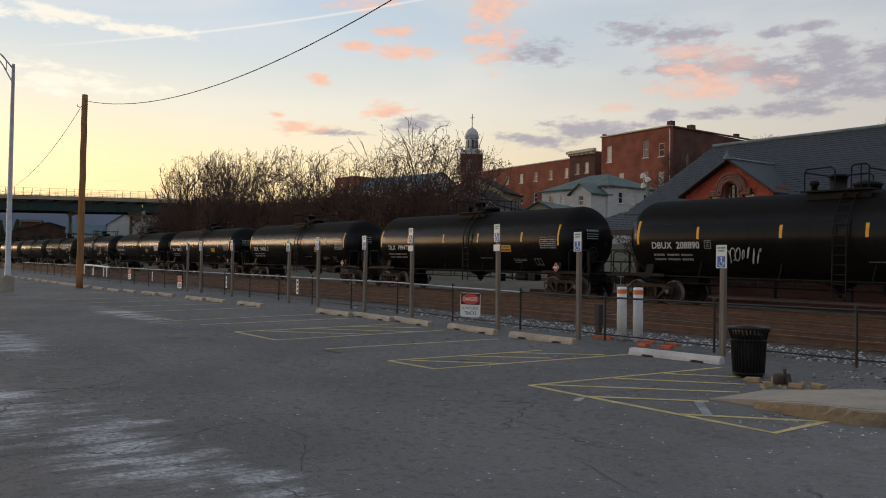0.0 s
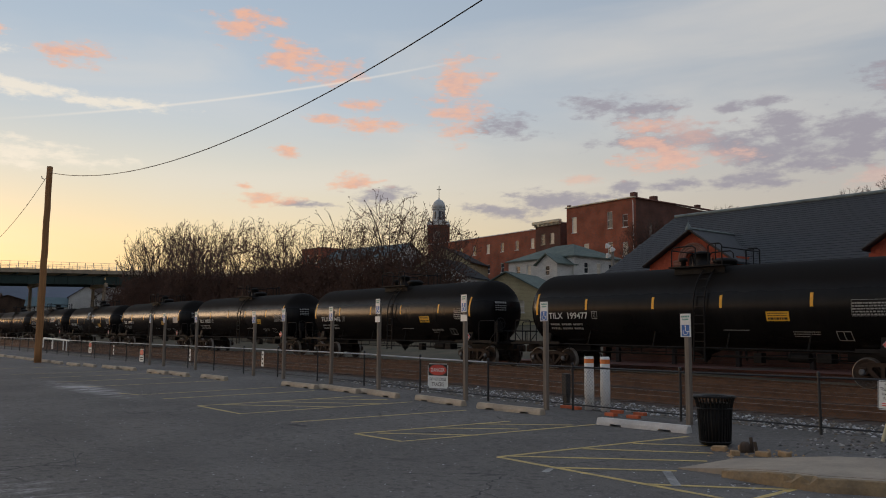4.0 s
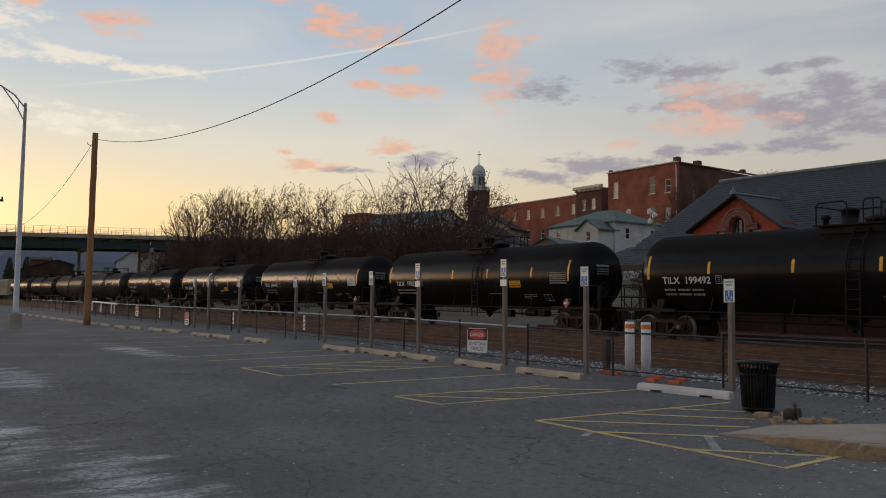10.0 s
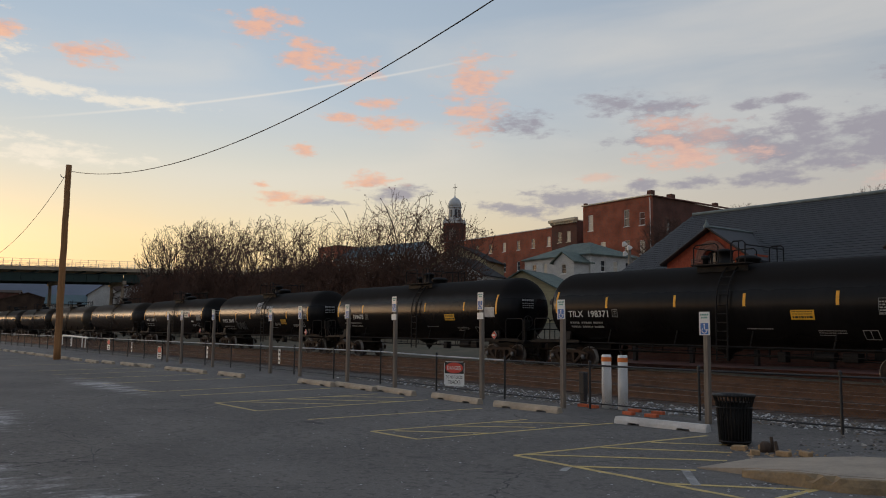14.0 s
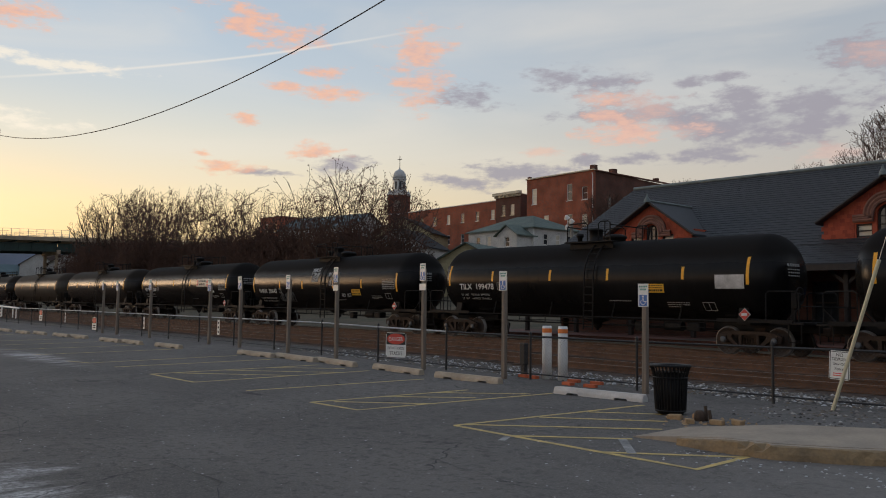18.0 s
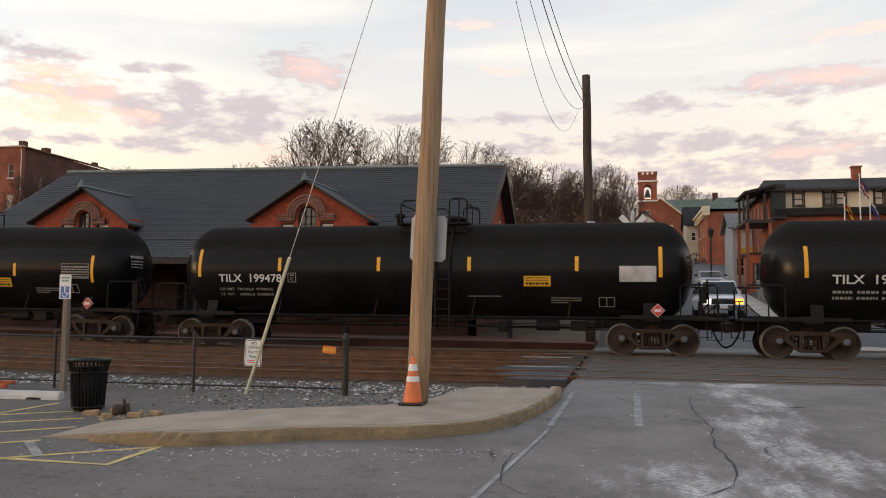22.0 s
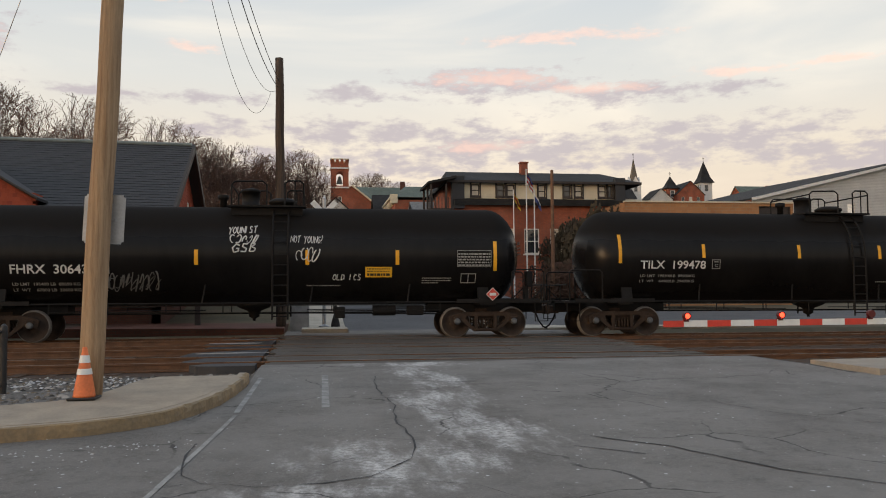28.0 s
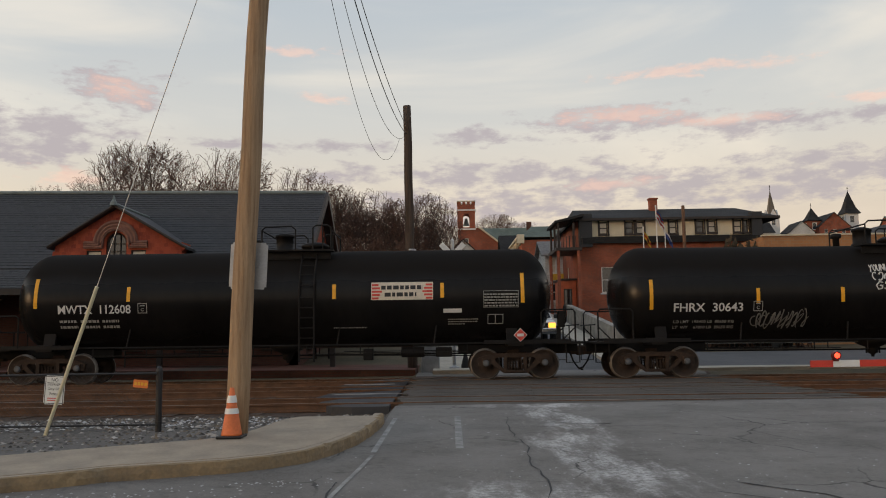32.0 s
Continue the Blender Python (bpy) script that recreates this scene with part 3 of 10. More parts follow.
marks = tagged(new("parking_markings"), "worn yellow painted bay lines on the asphalt", "markings", kind="structure")
BAY = [[(-8.45, 7.42), (-4.74, 7.26), (-4.74, 8.2)], [(-8.45, 7.42), (-7.98, 10.9)], [(-8.2, 8.78), (-6.76, 9.7)], [(-8.07, 9.7), (-7.2, 10.26)], [(-8.45, 7.55), (-6.4, 9.1)], [(-7.35, 7.38), (-6.22, 8.24)], [(-5.93, 7.32), (-4.76, 8.15)],
       [(-11.78, 7.28), (-10.55, 7.33), (-10.0, 11.05)], [(-11.78, 7.28), (-11.36, 10.3)], [(-11.6, 7.6), (-10.3, 8.65)], [(-11.6, 8.6), (-10.45, 9.65)], [(-11.45, 9.6), (-10.2, 10.7)],
       [(-13.88, 7.22), (-13.35, 10.9)],
       [(-17.7, 6.98), (-15.75, 7.07), (-15.45, 11.05)], [(-17.7, 6.98), (-17.3, 10.9)], [(-17.6, 7.5), (-15.65, 9.2)], [(-17.5, 8.6), (-15.55, 10.3)], [(-17.4, 9.7), (-16.2, 10.9)],
       [(-19.6, 6.88), (-19.25, 10.7)], [(-22.1, 6.58), (-21.1, 6.8), (-20.9, 10.6)], [(-24.9, 6.5), (-24.5, 10.6)], [(-27.6, 6.4), (-27.2, 10.5)], [(-30.3, 6.3), (-29.9, 10.4)], [(-33.0, 6.2), (-32.6, 10.3)], [(-38.0, 6.0), (-37.6, 10.1)]]
for i, ln in enumerate(BAY):
    part("painted_line", drape(B(), ln, 0.085, 0.004 + 0.0006 * (i % 3), 0.0, i), M_YELLOW, marks)
road = tagged(new("road_markings"), "worn white edge lines painted on the road", "markings", kind="structure")
for i, (ln, w) in enumerate([([(-0.71, 13.75), (-0.79, 10.4)], 0.07), ([(-0.79, 10.2), (-0.85, 9.4), (-1.1, 6.7), (-1.35, 5.2)], 0.05), ([(0.3, 13.9), (0.27, 10.6)], 0.1), ([(-6.3, 8.15), (-5.66, 7.48)], 0.1), ([(-7.35, 7.3), (-7.2, 7.05)], 0.09)]):
    part("white_line", drape(B(), ln, w, 0.005, 0.0, i), M_WLINE, road)
seams = tagged(new("tar_seams"), "dark tarred cracks across the asphalt", "crack", kind="structure")
SEAMS = [([(-1.0, 8.6), (-1.02, 7.8), (-0.95, 7.3), (-0.75, 7.0), (-0.32, 6.83), (0.2, 6.88), (0.6, 7.0), (1.02, 7.6), (1.12, 8.3), (1.05, 9.6), (1.12, 10.6), (1.0, 12.2), (1.1, 13.6)], 0.045), ([(-3.4, 6.3), (-1.6, 6.6), (-0.9, 7.0)], 0.02), ([(2.9, 8.35), (3.5, 7.7), (4.05, 6.7), (4.6, 6.1), (5.4, 5.2)], 0.075), ([(2.6, 7.9), (3.15, 7.45)], 0.06), ([(4.2, 12.0), (4.6, 10.9), (5.2, 10.2), (5.5, 9.3), (6.4, 8.4), (7.2, 7.4)], 0.035), ([(-0.3, 12.3), (1.6, 12.5), (3.4, 12.4), (4.6, 12.6), (6.4, 12.3)], 0.03), ([(1.6, 13.2), (2.1, 12.7), (2.6, 12.75)], 0.1), ([(0.55, 7.0), (1.4, 6.6), (1.9, 5.6)], 0.025),
         ([(-14.9, 3.18), (-13.7, 3.1), (-12.7, 3.2)], 0.06), ([(-12.7, 3.2), (-11.0, 2.8), (-9.9, 3.3), (-8.8, 3.35), (-8.0, 4.4)], 0.025), ([(-8.5, 3.5), (-7.2, 3.5), (-6.0, 2.9)], 0.03), ([(-21.6, 4.55), (-21.2, 5.8)], 0.14), ([(-17.0, 2.4), (-15.5, 3.3), (-14.0, 4.6), (-12.4, 5.2)], 0.025), ([(-10.5, 5.6), (-8.0, 5.9), (-5.4, 5.5), (-3.6, 6.2)], 0.02), ([(-25.0, 2.6), (-23.0, 3.0), (-20.0, 2.4)], 0.04), ([(-5.6, 5.2), (-4.2, 4.6), (-2.9, 4.7)], 0.02)]
for i, (ln, w) in enumerate(SEAMS):
    part("seam", drape(B(), ln, w * 0.38, 0.006, 0.03, 70 + i), M_SEAM, seams)


# ---- tracks ----
def rail_mesh(y0, x0, x1, step):
    bm = B()
    prof = [(-0.07, 0.0), (0.07, 0.0), (0.07, 0.02), (0.012, 0.04), (0.012, 0.125), (0.036, 0.135), (0.036, 0.172), (-0.036, 0.172), (-0.036, 0.135), (-0.012, 0.125), (-0.012, 0.04), (-0.07, 0.02)]
    rings, x = [], x0
    while x <= x1:
        y = rail_y(x) - TRACK_Y + y0
        z = grade(x) + 0.068 - 0.006 * max(x, 0)
        rings.append([bm.verts.new((x, y + a, z + b)) for a, b in prof])
        x += step if x > -60 else step * 6
    n = len(prof)
    for u, v in zip(rings, rings[1:]):
        for k in range(n):
            f = bm.faces.new((u[k], v[k], v[(k + 1) % n], u[(k + 1) % n]))
            f.material_index = 1 if k in (6,) else 0
    bmesh.ops.recalc_face_normals(bm, faces=bm.faces)
    return bm


tie_mesh = None
for ti, ty in enumerate(TRACKS):
    tr = tagged(new("track_%d" % (ti + 1)), "rusty railway track on stained timber ties", "railway track", kind="structure")
    for s in (-0.7535, 0.7535):
        ob = part("rail", rail_mesh(ty + s, -330, 90, 2.0), M_RAIL, tr)
        ob.data.materials.append(M_RAILTOP)
    if tie_mesh is None:
        bm = B()
        box(bm, (0, 0, 0), (0.23, 2.6, 0.16), bev=0.015)
        tie_mesh = bpy.data.meshes.new("tie")
        bm.to_mesh(tie_mesh)
        bm.free()
        tie_mesh.materials.append(M_TIE)
    r = random.Random(ti)
    for i in range(92):
        x = -46 + 0.58 * i if i < 76 else 9.2 + 0.58 * (i - 76)
        if x > CROSS_L - 2.4 and i < 76:
            continue
        share("tie", tie_mesh, tr, pose(x, ty + r.uniform(-0.05, 0.05), grade(x) + 0.0 + r.uniform(-0.012, 0.008), 0, 0, r.uniform(-1.5, 1.5)))

# timbers of the crossing, between and beside the rails
plank_mesh = {}
crossing = tagged(new("crossing_deck"), "weathered timber deck of the level crossing", "crossing deck", kind="structure")
edges = sorted(y + s for y in TRACKS for s in (-0.7535, 0.7535))
bands = [(16.25, edges[0] - 0.07)] + [(a + (0.11 if i % 2 == 0 else 0.07), b - (0.11 if i % 2 == 0 else 0.07)) for i, (a, b) in enumerate(zip(edges, edges[1:]))] + [(edges[-1] + 0.07, 28.3)]
r = random.Random(5)
for a, b in bands:
    n = max(2, round((b - a) / 0.34))
    for i in range(n):
        w = (b - a) / n
        x = CROSS_L + r.uniform(-0.12, 0.12)
        while x < CROSS_R - 0.5:
            l = min(2.9 + 0.2 * (i % 2), CROSS_R - x)
            key = (round(w, 2), round(l, 2))
            if key not in plank_mesh:
                bm = B()
                box(bm, (0, 0, 0), (l - 0.012, w - 0.014, 0.12), bev=0.01)
                me = bpy.data.meshes.new("plank")
                bm.to_mesh(me)
                bm.free()
                me.materials.append(M_PLANK)
                plank_mesh[key] = me
            cx, cy = x + l / 2, a + w * (i + 0.5)
            share("plank", plank_mesh[key], crossing, pose(cx, cy, 0.24 - 0.006 * max(cx, 0) - 0.07 + r.uniform(-0.008, 0.004), 0, 0.34, 0))
            x += l
apron = tagged(new("crossing_apron"), "dark tar apron with snow beside the crossing", "apron", kind="structure")
for i, (a, b, l) in enumerate([(16.4, edges[0] - 0.08, -2.1), (edges[0] + 0.1, edges[1] - 0.1, -2.4), (edges[1] + 0.08, edges[2] - 0.08, -3.0), (edges[2] + 0.1, edges[3] - 0.1, -2.8), (edges[3] + 0.08, edges[4] - 0.08, -3.2), (edges[4] + 0.1, edges[5] - 0.1, -2.9)]):
    part("tar_patch", slab(B(), [(l, a + 0.12), (l + 0.4, a), (CROSS_L - 0.14, a), (CROSS_L - 0.14, b), (l + 0.2, b), (l - 0.15, (a + b) / 2)], 0.05, lambda x, y: 0.05 + 0.165 * min(1, (x + 3.4) / 0.9)), M_PATCH, apron)
for i, (x, y, w, h) in enumerate([(-1.75, 20.1, 0.9, 0.07), (-2.0, 24.2, 0.8, 0.08)]):
    rr = random.Random(i)
    part("snow_patch", slab(B(), [(x + w * math.cos(a) * rr.uniform(0.6, 1.0), y + h * math.sin(a) * rr.uniform(0.6, 1.1)) for a in [k * math.pi / 9 for k in range(18)]], 0.2, 0.224), M_OLDSNOW, apron)


# ---- loose stone beside the fence, and grit along the kerb ----
def stones(name, label, spots, material, seed):
    r = random.Random(seed)
    verts, faces = [], []
    for x, y, z, s in spots:
        o = len(verts)
        ax, ay, az, t = s * r.uniform(0.7, 1.3), s * r.uniform(0.7, 1.3), s * r.uniform(0.4, 0.8), r.uniform(0, 6.28)
        for k in range(5):
            a = t + k * 1.2566
            q = r.uniform(0.8, 1.15)
            verts.append((x + ax * math.cos(a) * q, y + ay * math.sin(a) * q, z + az * 0.25 * r.uniform(0, 1)))
        verts.append((x + ax * 0.2, y, z + az))
        verts.append((x - ax * 0.3, y + ay * 0.2, z + az * 0.9))
        for k in range(5):
            top = 5 if k < 3 else 6
            faces.append((o + k, o + (k + 1) % 5, o + top))
        faces.append((o + 0, o + 5, o + 6)), faces.append((o + 3, o + 6, o + 5))
    me = bpy.data.meshes.new(name)
    me.from_pydata(verts, [], faces)
    me.materials.append(material)
    return tagged(new(name, me), label, name.replace("_", " "), kind="stuff")


r = random.Random(3)
spots = []
for i in range(5200):
    x = -1.0 - 22.0 * r.random() ** 1.5
    y = 16.4 - 3.6 * r.random() if x < -4.6 or r.random() < 0.4 else 16.3 - 5.2 * r.random()
    if x > -2.45 and y < 13.8 or y < 12.75 and not (-6.2 < x < -2.7 and y > 10.6 + max(0, -3.2 - x) * 0.1):
        continue
    spots.append((x, y, ground_z(x, y) - 0.01, r.uniform(0.022, 0.065)))
for i in range(700):
    x, y = r.uniform(-6.6, -3.1), r.uniform(10.0, 12.7)
    if y < 10.55 + (x + 3.2) * -0.12:
        continue
    spots.append((x, y, ground_z(x, y) - 0.008, r.uniform(0.02, 0.045)))
stones("gravel", "loose grey stone beside the fence and tracks", spots, M_GRAVELSTONE, 1)
spots = []
for i in range(900):
    x, y = -1.0 - 20 * r.random(), r.gauss(14.6, 0.9)
    if y < 12.8:
        continue
    spots.append((x, y, ground_z(x, y), r.uniform(0.015, 0.05)))
for i in range(150):
    x = r.uniform(-5.4, -1.0)
    y = 8.1 + 0.25 * abs(x + 5.0) ** 1.2 * 0.6 - abs(r.gauss(0.0, 0.35))
    spots.append((x, y, ground_z(x, y), r.uniform(0.008, 0.02)))
for i in range(600):
    x, y = r.uniform(-24, 6), r.uniform(2.5, 11)
    spots.append((x, y, ground_z(x, y), r.uniform(0.004, 0.011)))
stones("ice_crumbs", "white crumbs of old snow and grit", spots, M_ICE, 2)

# ---- the train ----
M_TANK = mat("black_tank_paint", (0.0092, 0.0086, 0.0084), 0.24, spec=0.17, var=0.4, scale=0.6, bump=0.05, bscale=2.2, stretch=(1, 1, 0.25))


def settle(m, z0, z1, col, rough, spec):
    """Dull road dust that has settled on the upper side of a tank."""
    nt = m.node_tree
    N, L = nt.nodes.new, nt.links.new
    b = nt.nodes["Principled BSDF"]
    tc, sp, nz, ad, rg = N("ShaderNodeTexCoord"), N("ShaderNodeSeparateXYZ"), N("ShaderNodeTexNoise"), N("ShaderNodeMath"), N("ShaderNodeMapRange")
    L(tc.outputs["Object"], sp.inputs[0])
    nz.inputs["Scale"].default_value, nz.inputs["Detail"].default_value = 1.4, 4
    L(tc.outputs["Object"], nz.inputs[0])
    ad.operation = "MULTIPLY_ADD"
    L(nz.outputs[0], ad.inputs[0])
    ad.inputs[1].default_value = 0.22
    L(sp.outputs[2], ad.inputs[2])
    rg.interpolation_type = "SMOOTHSTEP"
    L(ad.outputs[0], rg.inputs[0])
    rg.inputs[1].default_value, rg.inputs[2].default_value = z0 + 0.11, z1 + 0.11
    old = b.inputs["Base Color"].links[0].from_socket
    mx = N("ShaderNodeMix")
    mx.data_type = "RGBA"
    L(rg.outputs[0], mx.inputs[0]), L(old, mx.inputs[6])
    mx.inputs[7].default_value = (*col, 1)
    L(mx.outputs[2], b.inputs["Base Color"])
    for key, v in (("Roughness", rough), ("Specular IOR Level", spec)):
        mr = N("ShaderNodeMapRange")
        L(rg.outputs[0], mr.inputs[0])
        mr.inputs[3].default_value, mr.inputs[4].default_value = b.inputs[key].default_value, v
        L(mr.outputs[0], b.inputs[key])


settle(M_TANK, 2.95, 3.4, (0.0142, 0.0128, 0.0118), 0.75, 0.05)
M_TANK_GREY = mat("dusty_tank_paint", (0.055, 0.043, 0.03), 0.28, spec=0.35, var=0.35, scale=0.6, stretch=(1, 1, 0.25))
M_TANK_BROWN = mat("grimy_tank_paint", (0.021, 0.016, 0.012), 0.25, spec=0.3, var=0.4, scale=0.6, stretch=(1, 1, 0.25))
settle(M_TANK_GREY, 2.95, 3.4, (0.05, 0.04, 0.03), 0.7, 0.1)
settle(M_TANK_BROWN, 2.95, 3.4, (0.024, 0.019, 0.014), 0.7, 0.1)
M_UNDER = mat("grimy_steel", (0.012, 0.011, 0.0105), 0.65, spec=0.2, var=0.4, scale=3.0)
M_TRUCK = mat("rust_brown_cast_steel", (0.042, 0.027, 0.019), 0.75, spec=0.25, var=0.45, scale=5.0, bump=0.2)
M_TREAD = mat("bright_wheel_tread", (0.2, 0.18, 0.16), 0.45, metal=0.3, var=0.15)
M_WHEEL = mat("rusty_wheel", (0.04, 0.026, 0.019), 0.8, var=0.45, scale=6.0)
M_STRIPE = mat("yellow_reflector", (0.85, 0.4, 0.02), 0.4, var=0.12, scale=8.0)
M_WHITE = mat("white_lettering", (0.62, 0.62, 0.6), 0.5, var=0.12, scale=10.0)
M_DIMWHITE = mat("worn_white_lettering", (0.3, 0.3, 0.285), 0.6, var=0.3, scale=14.0)
M_GREYSPRAY = mat("faded_grey_spray_paint", (0.13, 0.13, 0.125), 0.7, var=0.3, scale=14.0)
M_STICK = mat("yellow_sticker", (0.78, 0.42, 0.03), 0.45, var=0.1)
M_BLACK = mat("black_print", (0.015, 0.015, 0.015), 0.5, var=0.2)
M_RED = mat("red_print", (0.6, 0.06, 0.04), 0.45, var=0.15)
M_SILVER = mat("silver_panel", (0.45, 0.45, 0.44), 0.5, var=0.35, scale=3.0)
M_CREAM = mat("cream_board", (0.66, 0.6, 0.5), 0.6, var=0.15)
M_BRASS = mat("bearing_cap", (0.1, 0.11, 0.12), 0.5, metal=0.3, var=0.2)
TANK_R, TANK_C = 1.52, 2.52
MESH = {}


def cached(key, build, material, smooth=False):
    if key not in MESH:
        bm = B()
        build(bm)
        me = bpy.data.meshes.new(key)
        bm.to_mesh(me)
        bm.free()
        for m in (material if isinstance(material, (list, tuple)) else [material]):
            me.materials.append(m)
        if smooth:
            for p in me.polygons:
                p.use_smooth = True
        MESH[key] = me
    return MESH[key]


def surf(x, z, lift=0.004, side=-1):
    r = TANK_R + lift
    return Vector((x, side * math.sqrt(max(r * r - (z - TANK_C) ** 2, 0.0)), z))


def patch(bm, x0, x1, z0, z1, lift=0.004, side=-1, n=6, shape=None):
    """A thin plate that follows the tank."""
    grid = []
    for i in range(n + 1):
        z = z0 + (z1 - z0) * i / n
        a, b = (x0, x1) if shape is None else shape(i / n, x0, x1)
        grid.append((bm.verts.new(surf(a, z, lift, side)), bm.verts.new(surf(b, z, lift, side))))
    for (a, b), (c, d) in zip(grid, grid[1:]):
        bm.faces.new((a, b, d, c) if side < 0 else (a, c, d, b))
    return bm


def letters(text, size, weight=0.006):
    key = ("text", text, size, weight)
    if key not in MESH:
        cu = bpy.data.curves.new("lettering", "FONT")
        cu.body, cu.size, cu.resolution_u = text, size, 3
        cu.offset = weight * size
        ob = bpy.data.objects.new("lettering", cu)
        scene.collection.objects.link(ob)
        dg = bpy.context.evaluated_depsgraph_get()
        me = bpy.data.meshes.new_from_object(ob.evaluated_get(dg))
        bpy.data.objects.remove(ob)
        MESH[key] = me
    return MESH[key]


def text_on_tank(name, text, x0, z0, height, width, material, parent, side=-1, lift=0.006, bold=0.015):
    src = letters(text, 1.0, bold)
    me = src.copy()
    xs = [v.co.x for v in src.vertices]
    ys = [v.co.y for v in src.vertices]
    fx, fy = width / (max(xs) - min(xs)), height / (max(ys) - min(ys))
    for v in me.vertices:
        u = (v.co.x - min(xs)) * fx
        v.co = surf(x0 + u if side < 0 else x0 + width - u, z0 + (v.co.y - min(ys)) * fy, lift, side)
    me.materials.clear()
    me.materials.append(material)
    ob = new(name, me)
    ob.parent = parent
    return ob


def flat_text(name, text, width, height, m, material, parent, label=""):
    """Lettering on a flat sign: m puts its lower left corner, x along the line, y up, z out of the face."""
    src = letters(text, 1.0)
    me = src.copy()
    xs = [v.co.x for v in src.vertices]
    ys = [v.co.y for v in src.vertices]
    fx, fy = width / (max(xs) - min(xs)), height / (max(ys) - min(ys))
    for v in me.vertices:
        v.co = m @ Vector(((v.co.x - min(xs)) * fx, (v.co.y - min(ys)) * fy, 0))
    me.materials.clear()
    me.materials.append(material)
    ob = new(name, me)
    ob.parent = parent
    if label:
        ob["label"] = label
    return ob


def b_tank(bm):
    head = [(max(TANK_R * math.sin(a), 0.01), -7.27 - 1.0 * math.cos(a)) for a in [math.pi / 2 * k / 12 for k in range(13)]]
    body = [(TANK_R, x) for x in (-6.7, -3.4, -0.02, 3.4, 6.7)]
    prof = head + body + [(r, -h) for r, h in head[::-1]]
    lathe(bm, prof, 48, "X", (0, 0, TANK_C))


def b_wheelset(bm):
    n0 = 0
    for s in (-1, 1):
        o = 0.7175 * s
        lathe(bm, [(0.09, o - 0.075 * s), (0.16, o - 0.08 * s), (0.2, o - 0.02 * s), (0.36, o - 0.015 * s), (0.395, o - 0.065 * s), (0.485, o - 0.065 * s), (0.485, o - 0.04 * s), (0.462, o - 0.03 * s), (0.455, o + 0.07 * s), (0.432, o + 0.072 * s), (0.4, o + 0.07 * s), (0.36, o + 0.03 * s), (0.2, o + 0.03 * s), (0.15, o + 0.09 * s), (0.08, o + 0.1 * s)], 28, "Y")
    for f in bm.faces:
        c = f.calc_center_median()
        r = math.hypot(c.x, c.z)
        f.material_index = 1 if r > 0.44 else 0
    cyl(bm, (0, -0.95, 0), (0, 0.95, 0), 0.075, seg=10)


def b_sideframe(bm):
    """A cast frame: spring window in the middle, a triangle each side of it, jaws over the axles."""
    out = [(-0.36, 0.19), (0.36, 0.19), (0.74, 0.5), (0.76, 0.42), (0.84, 0.42), (0.84, 0.5), (0.98, 0.5), (0.98, 0.42), (1.1, 0.42), (1.13, 0.64), (0.98, 0.7), (0.62, 0.79)]
    out += [(-x, z) for x, z in reversed(out[2:])]
    tri = [(0.35, 0.3), (0.63, 0.58), (0.58, 0.66), (0.35, 0.66)]
    panel(bm, out, [rect(-0.25, 0.25, 0.28, 0.66), tri, [(-x, z) for x, z in tri]], 0.13, Matrix.Translation((0, -0.065, 0)))
    for q in (-0.89, 0.89):
        box(bm, (q, -0.07, 0.57), (0.24, 0.08, 0.14), bev=0.025)
    box(bm, (0, -0.075, 0.24), (0.6, 0.07, 0.07), bev=0.02)


def b_spring(bm):
    pts = [(0.034 * math.cos(a), 0.034 * math.sin(a), 0.28 + 0.3 * a / 25.1) for a in [25.1 * k / 40 for k in range(41)]]
    tube(bm, pts, 0.011, 4)
    cyl(bm, (0, 0, 0.28), (0, 0, 0.58), 0.024, seg=6)


def b_bolster(bm):
    box(bm, (0, 0, 0.64), (0.42, 1.86, 0.18), bev=0.03)
    box(bm, (0, 0, 0.78), (0.36, 0.7, 0.2))


def b_beam(bm):
    box(bm, (0, 0, 0.5), (0.1, 1.5, 0.12), bev=0.01)


ISLES = {}


def isles(key, build):
    """The separate pieces of a built group, each as a mesh of its own."""
    if key not in ISLES:
        bm = B()
        build(bm)
        bm.verts.ensure_lookup_table()
        seen, out = set(), []
        for v in bm.verts:
            if v in seen:
                continue
            todo, comp = [v], []
            seen.add(v)
            while todo:
                q = todo.pop()
                comp.append(q)
                for e in q.link_edges:
                    o = e.other_vert(q)
                    if o not in seen:
                        seen.add(o)
                        todo.append(o)
            num = {q: k for k, q in enumerate(comp)}
            fs = [[num[q] for q in f.verts] for f in {f for q in comp for f in q.link_faces}]
            me = bpy.data.meshes.new(key)
            me.from_pydata([q.co.copy() for q in comp], [], fs)
            me.materials.append(M_UNDER)
            out.append(me)
        bm.free()
        ISLES[key] = out
    return ISLES[key]


def b_cap(bm):
    lathe(bm, [(0.02, -0.06), (0.07, -0.055), (0.1, -0.03), (0.1, 0.05)], 12, "Y")


def b_sill(bm):
    for s in (-1, 1):
        box(bm, (7.2 * s, 0, 0.96), (3.7, 0.62, 0.32))
        box(bm, (7.05 * s, 0, 1.1), (0.5, 2.7, 0.22), bev=0.02)
        box(bm, (8.55 * s, 0, 1.08), (1.0, 2.75, 0.07))
        for y in (-1, 1):
            box(bm, (6.95 * s, 1.12 * y, 1.5), (0.34, 0.1, 0.95), Matrix.Rotation(0.22 * y, 4, "X"))
            box(bm, (7.4 * s, 1.36 * y, 1.13), (2.6, 0.06, 0.12))


